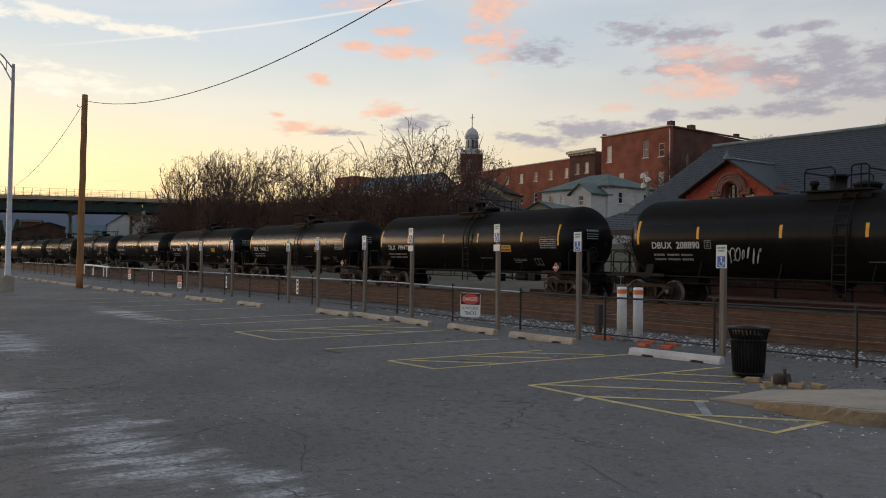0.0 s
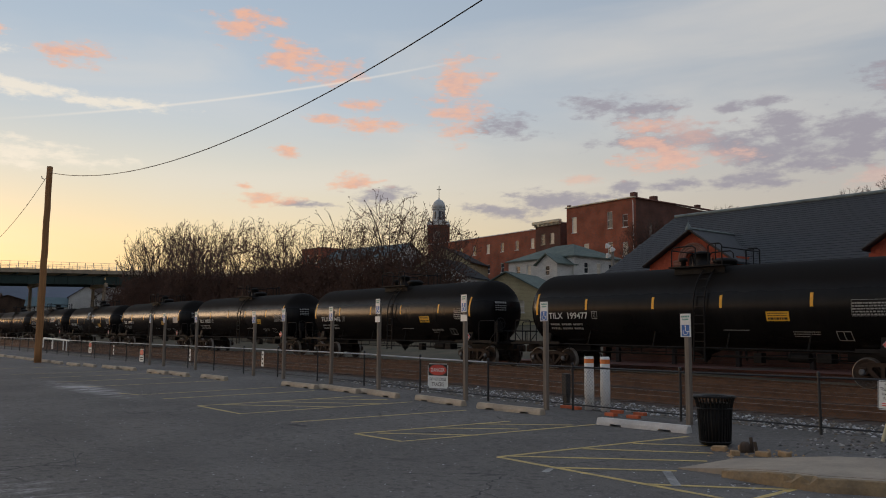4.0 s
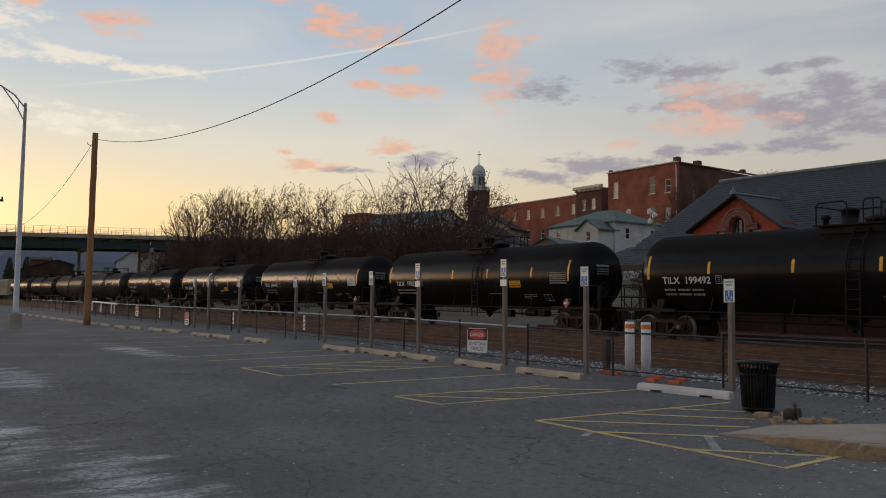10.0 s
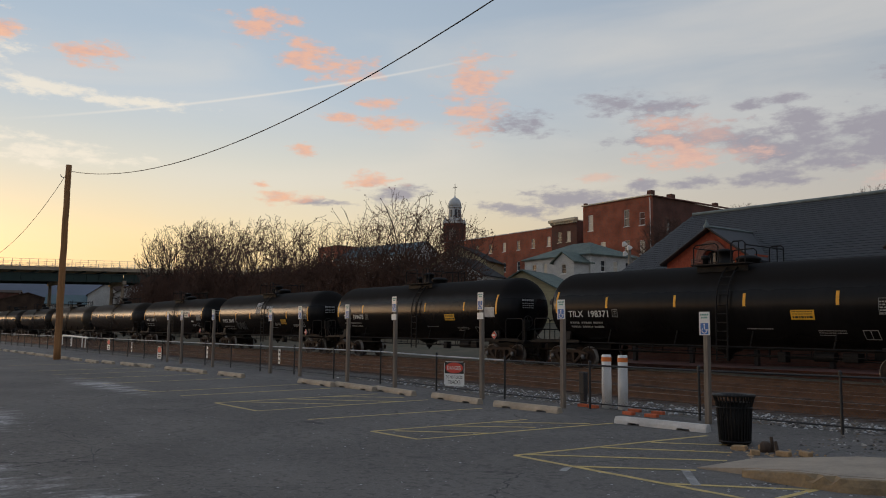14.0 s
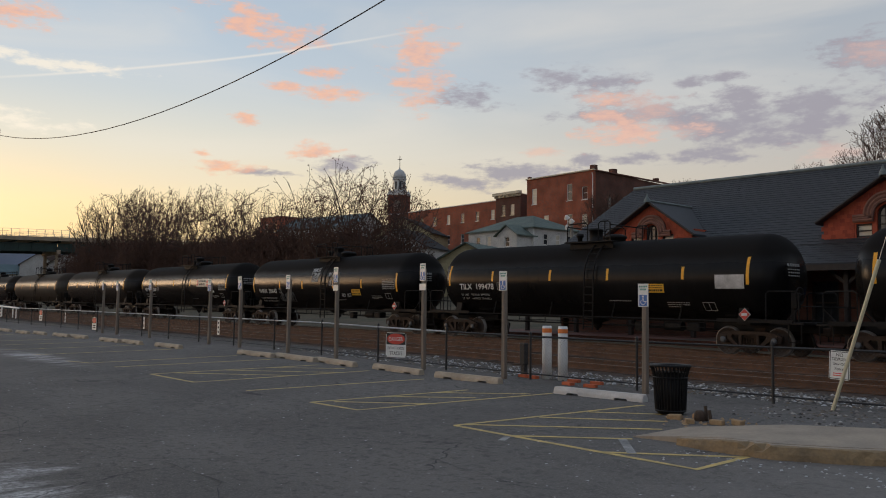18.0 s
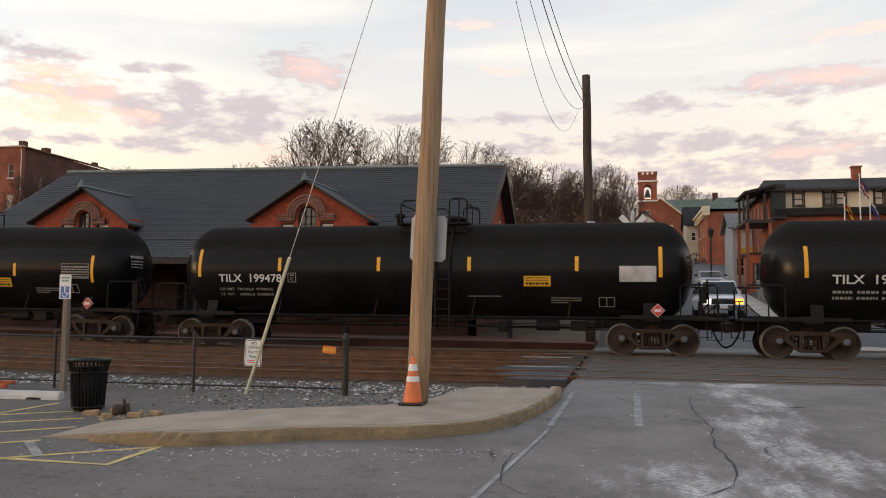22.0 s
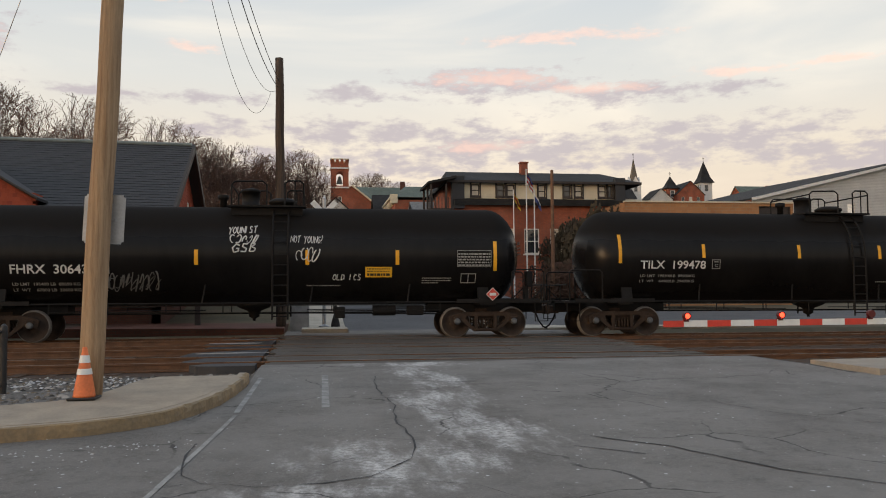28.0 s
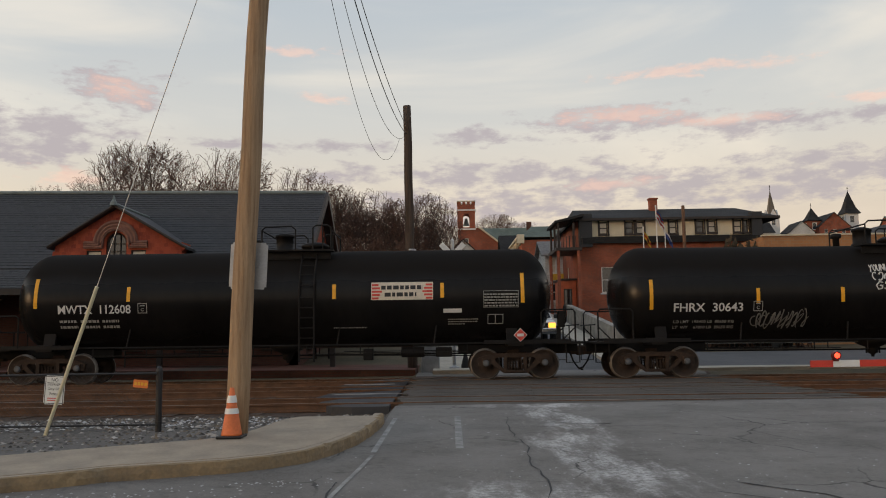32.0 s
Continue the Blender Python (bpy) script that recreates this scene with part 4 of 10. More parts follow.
def b_runner(bm):
    for y in (-1.3, 1.3):
        tube(bm, [(-6.2, y, 1.1), (6.2, y, 1.1)], 0.03, 6)
        tube(bm, [(-5.6, y, 0.86), (-1.6, y, 0.86)], 0.015, 5)
        tube(bm, [(1.6, y, 0.86), (5.6, y, 0.86)], 0.015, 5)
        for k in range(8):
            x = -5.6 + 1.6 * k
            if abs(x) > 0.6:
                tube(bm, [(x, y, 1.1), (x, y, 0.8)], 0.018, 5)
        for x in (-4.6, -1.4, 1.7, 4.6):
            tube(bm, [(x, y, 1.1), (x + 0.1, y * 0.93, 1.75)], 0.025, 5)


def b_rigging(bm):
    tube(bm, [(-7, 0.2, 0.78), (7, 0.2, 0.78)], 0.03, 6)
    cyl(bm, (3.6, -0.6, 0.85), (4.3, -0.6, 0.85), 0.16, seg=14)
    box(bm, (4.9, -0.7, 0.85), (0.5, 0.4, 0.3), bev=0.03)
    box(bm, (2.6, -0.75, 0.8), (0.3, 0.3, 0.35), bev=0.03)
    tube(bm, [(1.0, -0.7, 0.8), (6.6, -0.7, 0.72)], 0.02, 6)


def b_outlet(bm):
    lathe(bm, [(0.7, 1.12), (0.45, 0.95), (0.22, 0.86), (0.16, 0.8), (0.16, 0.68), (0.05, 0.62), (0.05, 0.55)], 20)


def b_manway(bm):
    lathe(bm, [(0.32, 3.98), (0.32, 4.1), (0.27, 4.12), (0.27, 4.5), (0.3, 4.5), (0.3, 4.58), (0.1, 4.64), (0.01, 4.64)], 24, "Z", (-0.12, 0, 0))


def b_valves(bm):
    lathe(bm, [(0.4, 3.98), (0.4, 4.16), (0.44, 4.17), (0.44, 4.24), (0.3, 4.32), (0.1, 4.34), (0.01, 4.34)], 24, "Z", (0.85, 0, 0))


def b_vent(bm):
    lathe(bm, [(0.1, 3.98), (0.1, 4.28), (0.16, 4.3), (0.16, 4.42), (0.03, 4.45)], 14, "Z", (-0.95, 0, 0))


def b_platform(bm):
    for y in (-0.95, 0.95):
        box(bm, (0.42, y, 3.98), (2.3, 0.5, 0.05))
        box(bm, (0.42, y, 3.85), (2.1, 0.05, 0.25))
    box(bm, (0.42, 0, 4.02), (0.06, 1.5, 0.04))


def b_railing(bm):
    for y in (-1.18, 1.18):
        tube(bm, [(-0.6, y, 3.98), (-0.6, y, 4.6), (-0.5, y, 4.7), (0.3, y, 4.72), (0.42, y, 4.62), (0.42, y, 3.98)], 0.026, 6)
        tube(bm, [(0.95, y, 3.98), (0.95, y, 4.66), (1.05, y, 4.74), (1.4, y, 4.74), (1.5, y, 4.66), (1.5, y, 3.98)], 0.026, 6)
        tube(bm, [(1.25, y, 4.74), (1.25, y, 3.98)], 0.02, 6)
    for x in (-0.6, 1.5):
        tube(bm, [(x, -1.18, 4.6), (x, 1.18, 4.6)], 0.024, 6)


def b_ladder(bm):
    for y in (-1, 1):
        for x in (0.62, 1.06):
            pts = [Vector((x, y * 1.62, 0.62)), Vector((x, y * 1.62, 2.6))]
            for k in range(1, 8):
                a = k / 7 * radians(62)
                pts.append(Vector((x, y * 1.62 * math.cos(a), 2.55 + 1.62 * math.sin(a))))
            tube(bm, pts, 0.03, 6)
        for k in range(7):
            z = 0.72 + 0.3 * k
            tube(bm, [(0.62, y * 1.62, z), (1.06, y * 1.62, z)], 0.018, 5)
        for k in range(1, 5):
            a = k / 5 * radians(60)
            tube(bm, [(0.62, y * 1.62 * math.cos(a), 2.55 + 1.62 * math.sin(a)), (1.06, y * 1.62 * math.cos(a), 2.55 + 1.62 * math.sin(a))], 0.018, 5)


def b_endrail(bm):
    for s in (-1, 1):
        for y in (-1, 1):
            tube(bm, [(8.85 * s, 1.3 * y, 1.1), (8.85 * s, 1.3 * y, 2.0), (8.78 * s, 1.3 * y, 2.08), (7.9 * s, 1.38 * y, 2.08), (7.82 * s, 1.38 * y, 2.0), (7.82 * s, 1.38 * y, 1.1)], 0.024, 6)
            tube(bm, [(8.85 * s, 1.3 * y, 1.55), (8.4 * s, 1.3 * y, 1.1)], 0.02, 5)
            tube(bm, [(8.95 * s, 1.34 * y, 1.08), (8.95 * s, 1.34 * y, 0.5), (8.55 * s, 1.34 * y, 0.5), (8.55 * s, 1.34 * y, 1.08)], 0.02, 5)
        tube(bm, [(8.95 * s, -1.3, 1.62), (8.95 * s, 1.3, 1.62)], 0.022, 6)
        for y in (-0.6, 0.6):
            tube(bm, [(8.95 * s, y, 1.62), (8.95 * s, y, 1.1)], 0.02, 5)


def b_brakewheel(bm):
    ring = [(8.62, -0.75 + 0.27 * math.cos(a), 1.95 + 0.27 * math.sin(a)) for a in [k * math.pi / 8 for k in range(17)]]
    tube(bm, ring, 0.022, 6)
    for k in range(4):
        a = k * math.pi / 2 + 0.3
        tube(bm, [(8.62, -0.75, 1.95), (8.62, -0.75 + 0.27 * math.cos(a), 1.95 + 0.27 * math.sin(a))], 0.014, 5)
    box(bm, (8.5, -0.75, 1.8), (0.2, 0.3, 0.5), bev=0.02)
    box(bm, (8.42, -0.75, 1.3), (0.12, 0.1, 0.6))


def b_coupler(bm):
    box(bm, (0, 0, 0.84), (0.42, 0.26, 0.26), bev=0.04)
    box(bm, (-0.4, 0, 0.84), (0.5, 0.16, 0.18), bev=0.02)
    box(bm, (0.2, 0.1, 0.84), (0.2, 0.14, 0.3), bev=0.04)


def b_hose(bm):
    tube(bm, [(-0.15, -0.4, 0.78), (-0.05, -0.42, 0.5), (0.1, -0.4, 0.3), (0.25, -0.36, 0.24)], 0.03, 6)


def b_stripe(bm, h=0.44, z=2.69):
    patch(bm, -0.055, 0.055, z - h / 2, z + h / 2, 0.005)


def b_bars(bm, rows, lift=0.006):
    for x0, x1, z0, z1 in rows:
        patch(bm, x0, x1, z0, z1, lift, n=2)


def dashes(x0, x1, z, h, seed, unit=0.09):
    r = random.Random(seed)
    out, x = [], x0
    while x < x1:
        w = unit * r.uniform(0.6, 1.6)
        out.append((x, min(x + w, x1), z - h / 2, z + h / 2))
        x += w + unit * 0.35
    return out


def b_frame(bm, x0, x1, z0, z1, t=0.02):
    b_bars(bm, [(x0, x1, z0, z0 + t), (x0, x1, z1 - t, z1), (x0, x0 + t, z0 + t, z1 - t), (x1 - t, x1, z0 + t, z1 - t)])


def scrawl(bm, x0, x1, z0, z1, seed, n=7, r=0.012):
    """Loops of spray paint, with no legible letters."""
    g = random.Random(seed)
    for i in range(n):
        cx = x0 + (x1 - x0) * (i + 0.5) / n
        w, h = (x1 - x0) / n * g.uniform(0.7, 1.1), (z1 - z0) * g.uniform(0.35, 0.5)
        cz = (z0 + z1) / 2 + g.uniform(-0.1, 0.1) * (z1 - z0)
        a0, sweep = g.uniform(0, 6.28), g.uniform(3.5, 6.0)
        pts = []
        for k in range(14):
            a = a0 + sweep * k / 13
            pts.append(surf(cx + w * 0.6 * math.cos(a) + 0.25 * w * (k / 13 - 0.5), cz + h * math.sin(a + 0.3 * i), 0.004))
        tube(bm, pts, r * g.uniform(0.7, 1.4), 4)


STROKES = {
    "N": [[(0, 0), (0.05, 1), (0.6, 0.05), (0.68, 1.05)]], "O": [[(0.3, 1), (0.05, 0.7), (0.02, 0.3), (0.3, 0), (0.58, 0.3), (0.55, 0.75), (0.3, 1)]],
    "T": [[(0, 0.95), (0.65, 1.05)], [(0.33, 1), (0.28, 0)]], "Y": [[(0, 1), (0.28, 0.5), (0.6, 1.05)], [(0.28, 0.5), (0.2, -0.1)]],
    "U": [[(0, 1), (0.05, 0.2), (0.3, 0), (0.52, 0.25), (0.58, 1)]], "G": [[(0.58, 0.85), (0.25, 1), (0, 0.55), (0.2, 0), (0.55, 0.15), (0.55, 0.5), (0.3, 0.48)]],
    "!": [[(0.25, 1.2), (0.12, 0.35)], [(0.08, 0.1), (0.06, 0.02)]], "L": [[(0.05, 1), (0, 0.02), (0.5, 0.05)]], "D": [[(0, 0), (0.08, 1), (0.5, 0.8), (0.52, 0.25), (0, 0)]],
    "I": [[(0.1, 1), (0.08, 0)]], "C": [[(0.5, 0.85), (0.2, 1), (0, 0.5), (0.18, 0), (0.52, 0.12)]], "S": [[(0.5, 0.95), (0.15, 1), (0.08, 0.65), (0.48, 0.4), (0.4, 0.02), (0, 0.06)]],
    "B": [[(0, 0), (0.06, 1), (0.42, 0.9), (0.1, 0.55), (0.5, 0.35), (0.38, 0.0), (0, 0)]]}


def spray(bm, word, x0, z0, width, height, r, rise=0.0):
    """Hand-sprayed capitals laid on the tank."""
    step = width / len(word)
    for i, ch in enumerate(word):
        for line in STROKES.get(ch, ()):
            pts = []
            for (a, b), (c, d) in zip(line, line[1:]):
                for k in range(4):
                    f = k / 4
                    u, v = a + (c - a) * f, b + (d - b) * f
                    pts.append(surf(x0 + step * (i + u * 1.3 + 0.18 * v), z0 + height * v + rise * i / len(word), 0.004))
            u, v = line[-1]
            pts.append(surf(x0 + step * (i + u * 1.3 + 0.18 * v), z0 + height * v + rise * i / len(word), 0.004))
            tube(bm, pts, r, 4)


SPLIT = {"underframe": "frame_member", "side_runner": "runner_rod", "brake_rigging": "brake_gear", "platform": "platform_board", "platform_railing": "railing_bar", "ladder": "ladder", "end_railing": "end_grab_iron"}


def tank_car(mark, tank_material=None, label="", sticker=True, panel="rows", extras=None, detail=True, stripes=(-4.5, -1.22, 1.64, 4.87), drop=0.0, weights=None, late=0.0):
    car = thing("tank_car", label, "tank car", group="tank cars of the train")
    share("tank", cached("tank" + (tank_material.name if tank_material else ""), b_tank, tank_material or M_TANK, True), car)
    for s in (-1, 1):
        tr = share("truck", cached("bolster", b_bolster, M_TRUCK), car, pose(7.05 * s, 0, 0), "rust-brown cast steel truck")
        for y in (-1, 1):
            share("sideframe", cached("sideframe", b_sideframe, M_TRUCK), tr, pose(0, 1.0 * y, 0, 0, 0, 180 if y > 0 else 0))
            for k in range(5 if detail else 0):
                share("spring", cached("spring", b_spring, M_TRUCK), tr, pose((k - 2) * 0.095, 1.0 * y, 0))
        for w in (-0.42, 0.42):
            share("brake_beam", cached("brakebeam", b_beam, M_TRUCK), tr, pose(w, 0, 0))
        for w in (-0.89, 0.89):
            ws = share("wheelset", cached("wheelset", b_wheelset, [M_WHEEL, M_TREAD], True), tr, pose(w, 0, 0.457), "rusty wheels with bright treads")
            WHEELS.append(ws)
            for y in (-1, 1):
                share("bearing_cap", cached("cap", b_cap, M_BRASS), tr, pose(w, 1.09 * y, 0.5, 0, 0, 180 if y > 0 else 0))
        share("coupler", cached("coupler", b_coupler, M_TRUCK), car, pose(9.05 * s, 0, 0, 0, 0, 0 if s > 0 else 180))
        share("air_hose", cached("hose", b_hose, M_UNDER, True), car, pose(8.95 * s, 0, 0, 0, 0, 0 if s > 0 else 180))
    for name, build in (("underframe", b_sill), ("side_runner", b_runner), ("brake_rigging", b_rigging), ("bottom_outlet", b_outlet), ("manway", b_manway), ("valve_housing", b_valves), ("vent", b_vent), ("platform", b_platform), ("platform_railing", b_railing), ("ladder", b_ladder), ("end_railing", b_endrail), ("brake_wheel", b_brakewheel)):
        if detail and name in SPLIT:
            for me in isles(name, build):
                share(SPLIT[name] if name != "ladder" else ("ladder_rail" if len(me.vertices) > 20 else "ladder_rung"), me, car)
        else:
            share(name, cached(name, build, M_UNDER, name in ("bottom_outlet", "manway", "valve_housing", "vent")), car)
    low = "%.2f" % drop
    for x in stripes:
        for turn in (0, 180):
            share("reflector_stripe", cached("stripe" + low, lambda bm: b_stripe(bm, 0.44, 2.69 - drop), M_STRIPE), car, pose(x, 0, 0, 0, 0, turn), "yellow reflector stripe")
    for x in (-7.27, 7.27):
        for turn in (0, 180):
            share("end_stripe", cached("endstripe" + low, lambda bm: b_stripe(bm, 0.9, 2.74 - drop), M_STRIPE), car, pose(x, 0, 0, 0, 0, turn), "tall yellow reflector stripe")
    if not detail:
        return car
    text_on_tank("car_number", mark, -6.6, 2.12 - drop * 0.6, 0.26, 2.17 - 0.4 * drop, M_WHITE, car)
    plate_top = 2.42 - drop * 0.6
    share("plate_box", cached("plate" + low, lambda bm: b_frame(bm, -4.22, -3.94, plate_top - 0.3, plate_top, 0.02) or b_bars(bm, [(-4.15, -4.01, plate_top - 0.09, plate_top - 0.06)]), M_DIMWHITE), car)
    text_on_tank("plate_letter", "C", -4.13, plate_top - 0.24, 0.1, 0.1, M_DIMWHITE, car)
    if weights:
        for i, line in enumerate(weights):
            text_on_tank("weight_lettering", line, -6.58, 1.86 - drop * 0.9 - 0.165 * i, 0.085, 1.82, M_DIMWHITE, car, bold=0.012)
    else:
        bars = []
        for i, z in enumerate((1.9, 1.735)):
            bars += dashes(-6.58, -6.05, z, 0.075, i, 0.07) + dashes(-5.95, -5.4, z, 0.075, 5 + i, 0.07) + dashes(-5.3, -4.8, z, 0.075, 9 + i, 0.07)
        tagged(share("weight_lettering", cached("weights", lambda bm: b_bars(bm, bars), M_DIMWHITE), car), kind="stuff")
    tagged(share("small_lettering", cached("small%.2f" % late, lambda bm: b_bars(bm, dashes(1.6, 2.6, 1.72 - 0.15 * late, 0.03, 3, 0.05) + dashes(4.1 + 1.3 * late, 5.0 + 1.3 * late, 1.68 + 0.2 * late, 0.03, 4, 0.05) + dashes(4.1 + 1.3 * late, 5.0 + 1.3 * late, 1.61 + 0.2 * late, 0.03, 6, 0.05) + dashes(4.1 + 1.3 * late, 4.6 + 1.3 * late, 1.54 + 0.2 * late, 0.03, 7, 0.05)), M_DIMWHITE), car), kind="stuff")
    share("test_box", cached("testbox%.2f" % late, lambda bm: b_frame(bm, 5.5 + late, 5.97 + late, 1.42 + 0.35 * late, 1.71 + 0.35 * late, 0.022) or b_bars(bm, [(5.72 + late, 5.745 + late, 1.44 + 0.35 * late, 1.69 + 0.35 * late)]), M_DIMWHITE), car)
    if sticker:
        sx, sz = 0.1 * drop, -0.68 * drop
        st = share("sticker", cached("sticker" + low, lambda bm: patch(bm, 3.3 + sx, 4.1 + sx, 2.02 + sz, 2.33 + sz, 0.005), M_STICK), car, None, "yellow emergency sticker")
        tagged(share("sticker_print", cached("stickerprint" + low, lambda bm: b_bars(bm, dashes(3.35 + sx, 4.05 + sx, 2.27 + sz, 0.03, 1, 0.05) + dashes(3.36 + sx, 4.02 + sx, 2.2 + sz, 0.025, 2, 0.05) + dashes(3.36 + sx, 4.04 + sx, 2.1 + sz, 0.07, 8, 0.07), 0.008), M_BLACK), st), kind="stuff")
    if panel == "silver":
        share("data_panel", cached("panelsilver", lambda bm: patch(bm, 6.1, 7.15, 2.16, 2.62, 0.005), M_SILVER), car, None, "smeared silver data panel")
    else:
        def b_rows(bm):
            b_frame(bm, 6.1, 7.15, 2.16, 2.66, 0.012)
            for i in range(5):
                b_bars(bm, dashes(6.13, 7.12, 2.21 + 0.085 * i, 0.045, i, 0.07))
        share("data_panel", cached("panelrows", b_rows, M_DIMWHITE), car, None, "stencilled data panel")
    def b_diamond(bm, h, y):
        v = [bm.verts.new((7.18 + a * h, y, 1.33 + b * h)) for a, b in ((0, -1), (1, 0), (0, 1), (-1, 0))]
        w = [bm.verts.new((q.co.x, y + 0.012, q.co.z)) for q in v]
        bm.faces.new(v), bm.faces.new(w[::-1])
        for k in range(4):
            bm.faces.new((v[k], w[k], w[(k + 1) % 4], v[(k + 1) % 4]))
    pl = share("placard", cached("placard", lambda bm: b_diamond(bm, 0.205, -1.53), M_WHITE), car, None, "red diamond hazard placard")
    share("placard_face", cached("placardface", lambda bm: b_diamond(bm, 0.182, -1.545), M_RED), pl)
    share("placard_number", cached("placardno", lambda bm: box(bm, (7.18, -1.55, 1.33), (0.2, 0.012, 0.085)), M_WHITE), pl)
    share("placard_holder", cached("placardholder", lambda bm: box(bm, (7.18, -1.44, 1.32), (0.06, 0.2, 0.3)), M_UNDER), pl)

    def b_endprint(bm):
        for s in (-1,):
            for i, z in enumerate((2.9, 2.78, 2.68, 2.58)):
                for k in range(6):
                    y0 = -0.75 + k * 0.11
                    v = [bm.verts.new((8.275 - 0.33 * max(0, (yy * yy + (zz - TANK_C) ** 2) / 1.45) ** 2.0 + 0.03, yy, zz)) for yy, zz in ((y0, z), (y0 + 0.08, z), (y0 + 0.08, z + (0.09 if i == 0 else 0.04)), (y0, z + (0.09 if i == 0 else 0.04)))]
                    bm.faces.new(v)
    tagged(share("end_lettering", cached("endprint", b_endprint, M_DIMWHITE), car), kind="stuff")
    if extras:
        extras(car)
    return car


def graffiti_a(car):
    tagged(part("graffiti", (lambda bm: (scrawl(bm, -3.9, -2.7, 1.75, 2.2, 4, 9, 0.012), bm)[-1])(B()), M_WHITE, car, "white spray-paint scrawl"), kind="stuff")


def graffiti_b(car):
    tagged(part("graffiti", (lambda bm: (spray(bm, "YOUNIST", -0.65, 3.13, 0.82, 0.2, 0.018, 0.04), scrawl(bm, -0.6, 0.2, 2.84, 3.1, 12, 5, 0.02), spray(bm, "GSB", -0.55, 2.58, 0.75, 0.24, 0.022, 0.05), bm)[-1])(B()), M_WHITE, car, "white spray-paint scrawl high on the tank"), kind="stuff")
    tagged(part("graffiti", (lambda bm: (spray(bm, "NOT YOUNG!", 1.13, 2.88, 0.98, 0.2, 0.013, -0.03), scrawl(bm, 1.3, 1.95, 2.3, 2.73, 22, 4, 0.018), bm)[-1])(B()), M_WHITE, car, "white spray-paint writing and scrawl"), kind="stuff")
    tagged(part("graffiti", (lambda bm: (spray(bm, "OLD ICS", 2.36, 1.77, 0.86, 0.17, 0.013), bm)[-1])(B()), M_WHITE, car, "small white spray-paint scrawl"), kind="stuff")
    tagged(part("graffiti", (lambda bm: (scrawl(bm, -4.1, -2.6, 1.45, 2.0, 41, 11, 0.018), scrawl(bm, -4.25, -2.5, 1.5, 1.9, 42, 8, 0.012), bm)[-1])(B()), M_GREYSPRAY, car, "grey spray-paint scrawl"), kind="stuff")


def graffiti_c(car):
    tagged(part("graffiti", (lambda bm: (scrawl(bm, -3.4, -2.0, 1.6, 2.15, 51, 7, 0.016), bm)[-1])(B()), M_WHITE, car, "white spray-paint scrawl"), kind="stuff")


def banner(car):
    bn = part("banner", patch(B(), 2.75, 4.6, 2.42, 2.95, 0.008), M_CREAM, car, "cream company board with red ends")
    bm = B()
    for i in range(5):
        f = 0.3 - 0.05 * abs(i - 2)
        z = 2.44 + 0.1 * i
        b_bars(bm, [(2.77, 2.77 + f, z, z + 0.06), (4.58 - f, 4.58, z, z + 0.06)], 0.011)
    part("board_ends", bm, M_RED, bn)
    bm = B()
    b_bars(bm, dashes(3.05, 4.3, 2.79, 0.12, 61, 0.12) + dashes(3.15, 4.1, 2.58, 0.12, 62, 0.12), 0.012)
    part("board_print", bm, M_BLACK, bn)
    part("white_strip", patch(B(), 4.9, 5.45, 2.02, 2.14, 0.006), M_WHITE, car)


def boxcar():
    m = mat("faded_boxcar_paint", (0.42, 0.36, 0.26), 0.7, var=0.25, scale=1.0)
    car = thing("covered_car", "faded beige covered freight car between tank cars", "freight car", group="tank cars of the train")
    bm = B()
    box(bm, (0, 0, 2.45), (15.5, 2.9, 2.9), bev=0.05)
    part("body", bm, m, car)
    for i in range(15):
        for y in (-1.48, 1.48):
            share("rib", cached("rib", lambda bm: box(bm, (0, 0, 2.45), (0.1, 0.07, 2.8)), m), car, pose(-7.2 + i * 1.03, y, 0))
    bm = B()
    box(bm, (0, 0, 3.95), (15.6, 2.4, 0.12), bev=0.04)
    part("roof", bm, m, car)
    bm = B()
    box(bm, (0, 0, 0.92), (17.2, 1.0, 0.25))
    part("underframe", bm, M_UNDER, car)
    for s in (-1, 1):
        tr = share("truck", cached("sideframes", b_sideframe, M_TRUCK), car, pose(6.2 * s, 0, 0))
        for w in (-0.89, 0.89):
            ws = share("wheelset", cached("wheelset", b_wheelset, [M_WHEEL, M_TREAD], True), tr, pose(w, 0, 0.457))
            WHEELS.append(ws)
    return car


WHEELS, CARS = [], []
BLACK = "black tank car with white lettering and yellow stripes"
CARS.append((75.5, tank_car("DBUX  208890", label="black tank car with white scrawl beside its number", extras=graffiti_c)))
CARS.append((56.5, tank_car("TILX  199477", label=BLACK)))
CARS.append((37.45, tank_car("TILX  199492", label=BLACK)))
CARS.append((18.48, tank_car("TILX  198371", label=BLACK)))
CARS.append((0.0, tank_car("TILX  199478", label="black tank car with a smeared silver data panel", panel="silver", weights=("LD LMT  198100LB  89900KG", "LT  WT    64900LB  29400KG"))))
CARS.append((-18.52, tank_car("FHRX  30643", label="black tank car with white spray-paint scrawls", extras=graffiti_b, stripes=(-4.08, -1.55, 1.62, 4.28), drop=0.25, late=0.72, weights=("LD LMT  195400 LB  88650 KG", "LT  WT    67800 LB  30650 KG"))))
CARS.append((-36.9, tank_car("MWTX  112608", label="black tank car with a red and cream board", sticker=False, late=0.72, extras=banner)))
CARS.append((-55.6, tank_car("", M_TANK_BROWN, "dusty black tank car far down the line", detail=False)))
CARS.append((-74.2, tank_car("", M_TANK_GREY, "dull grey tank car far down the line", detail=False)))
CARS.append((-92.8, tank_car("", M_TANK_BROWN, "dusty black tank car far down the line", detail=False)))
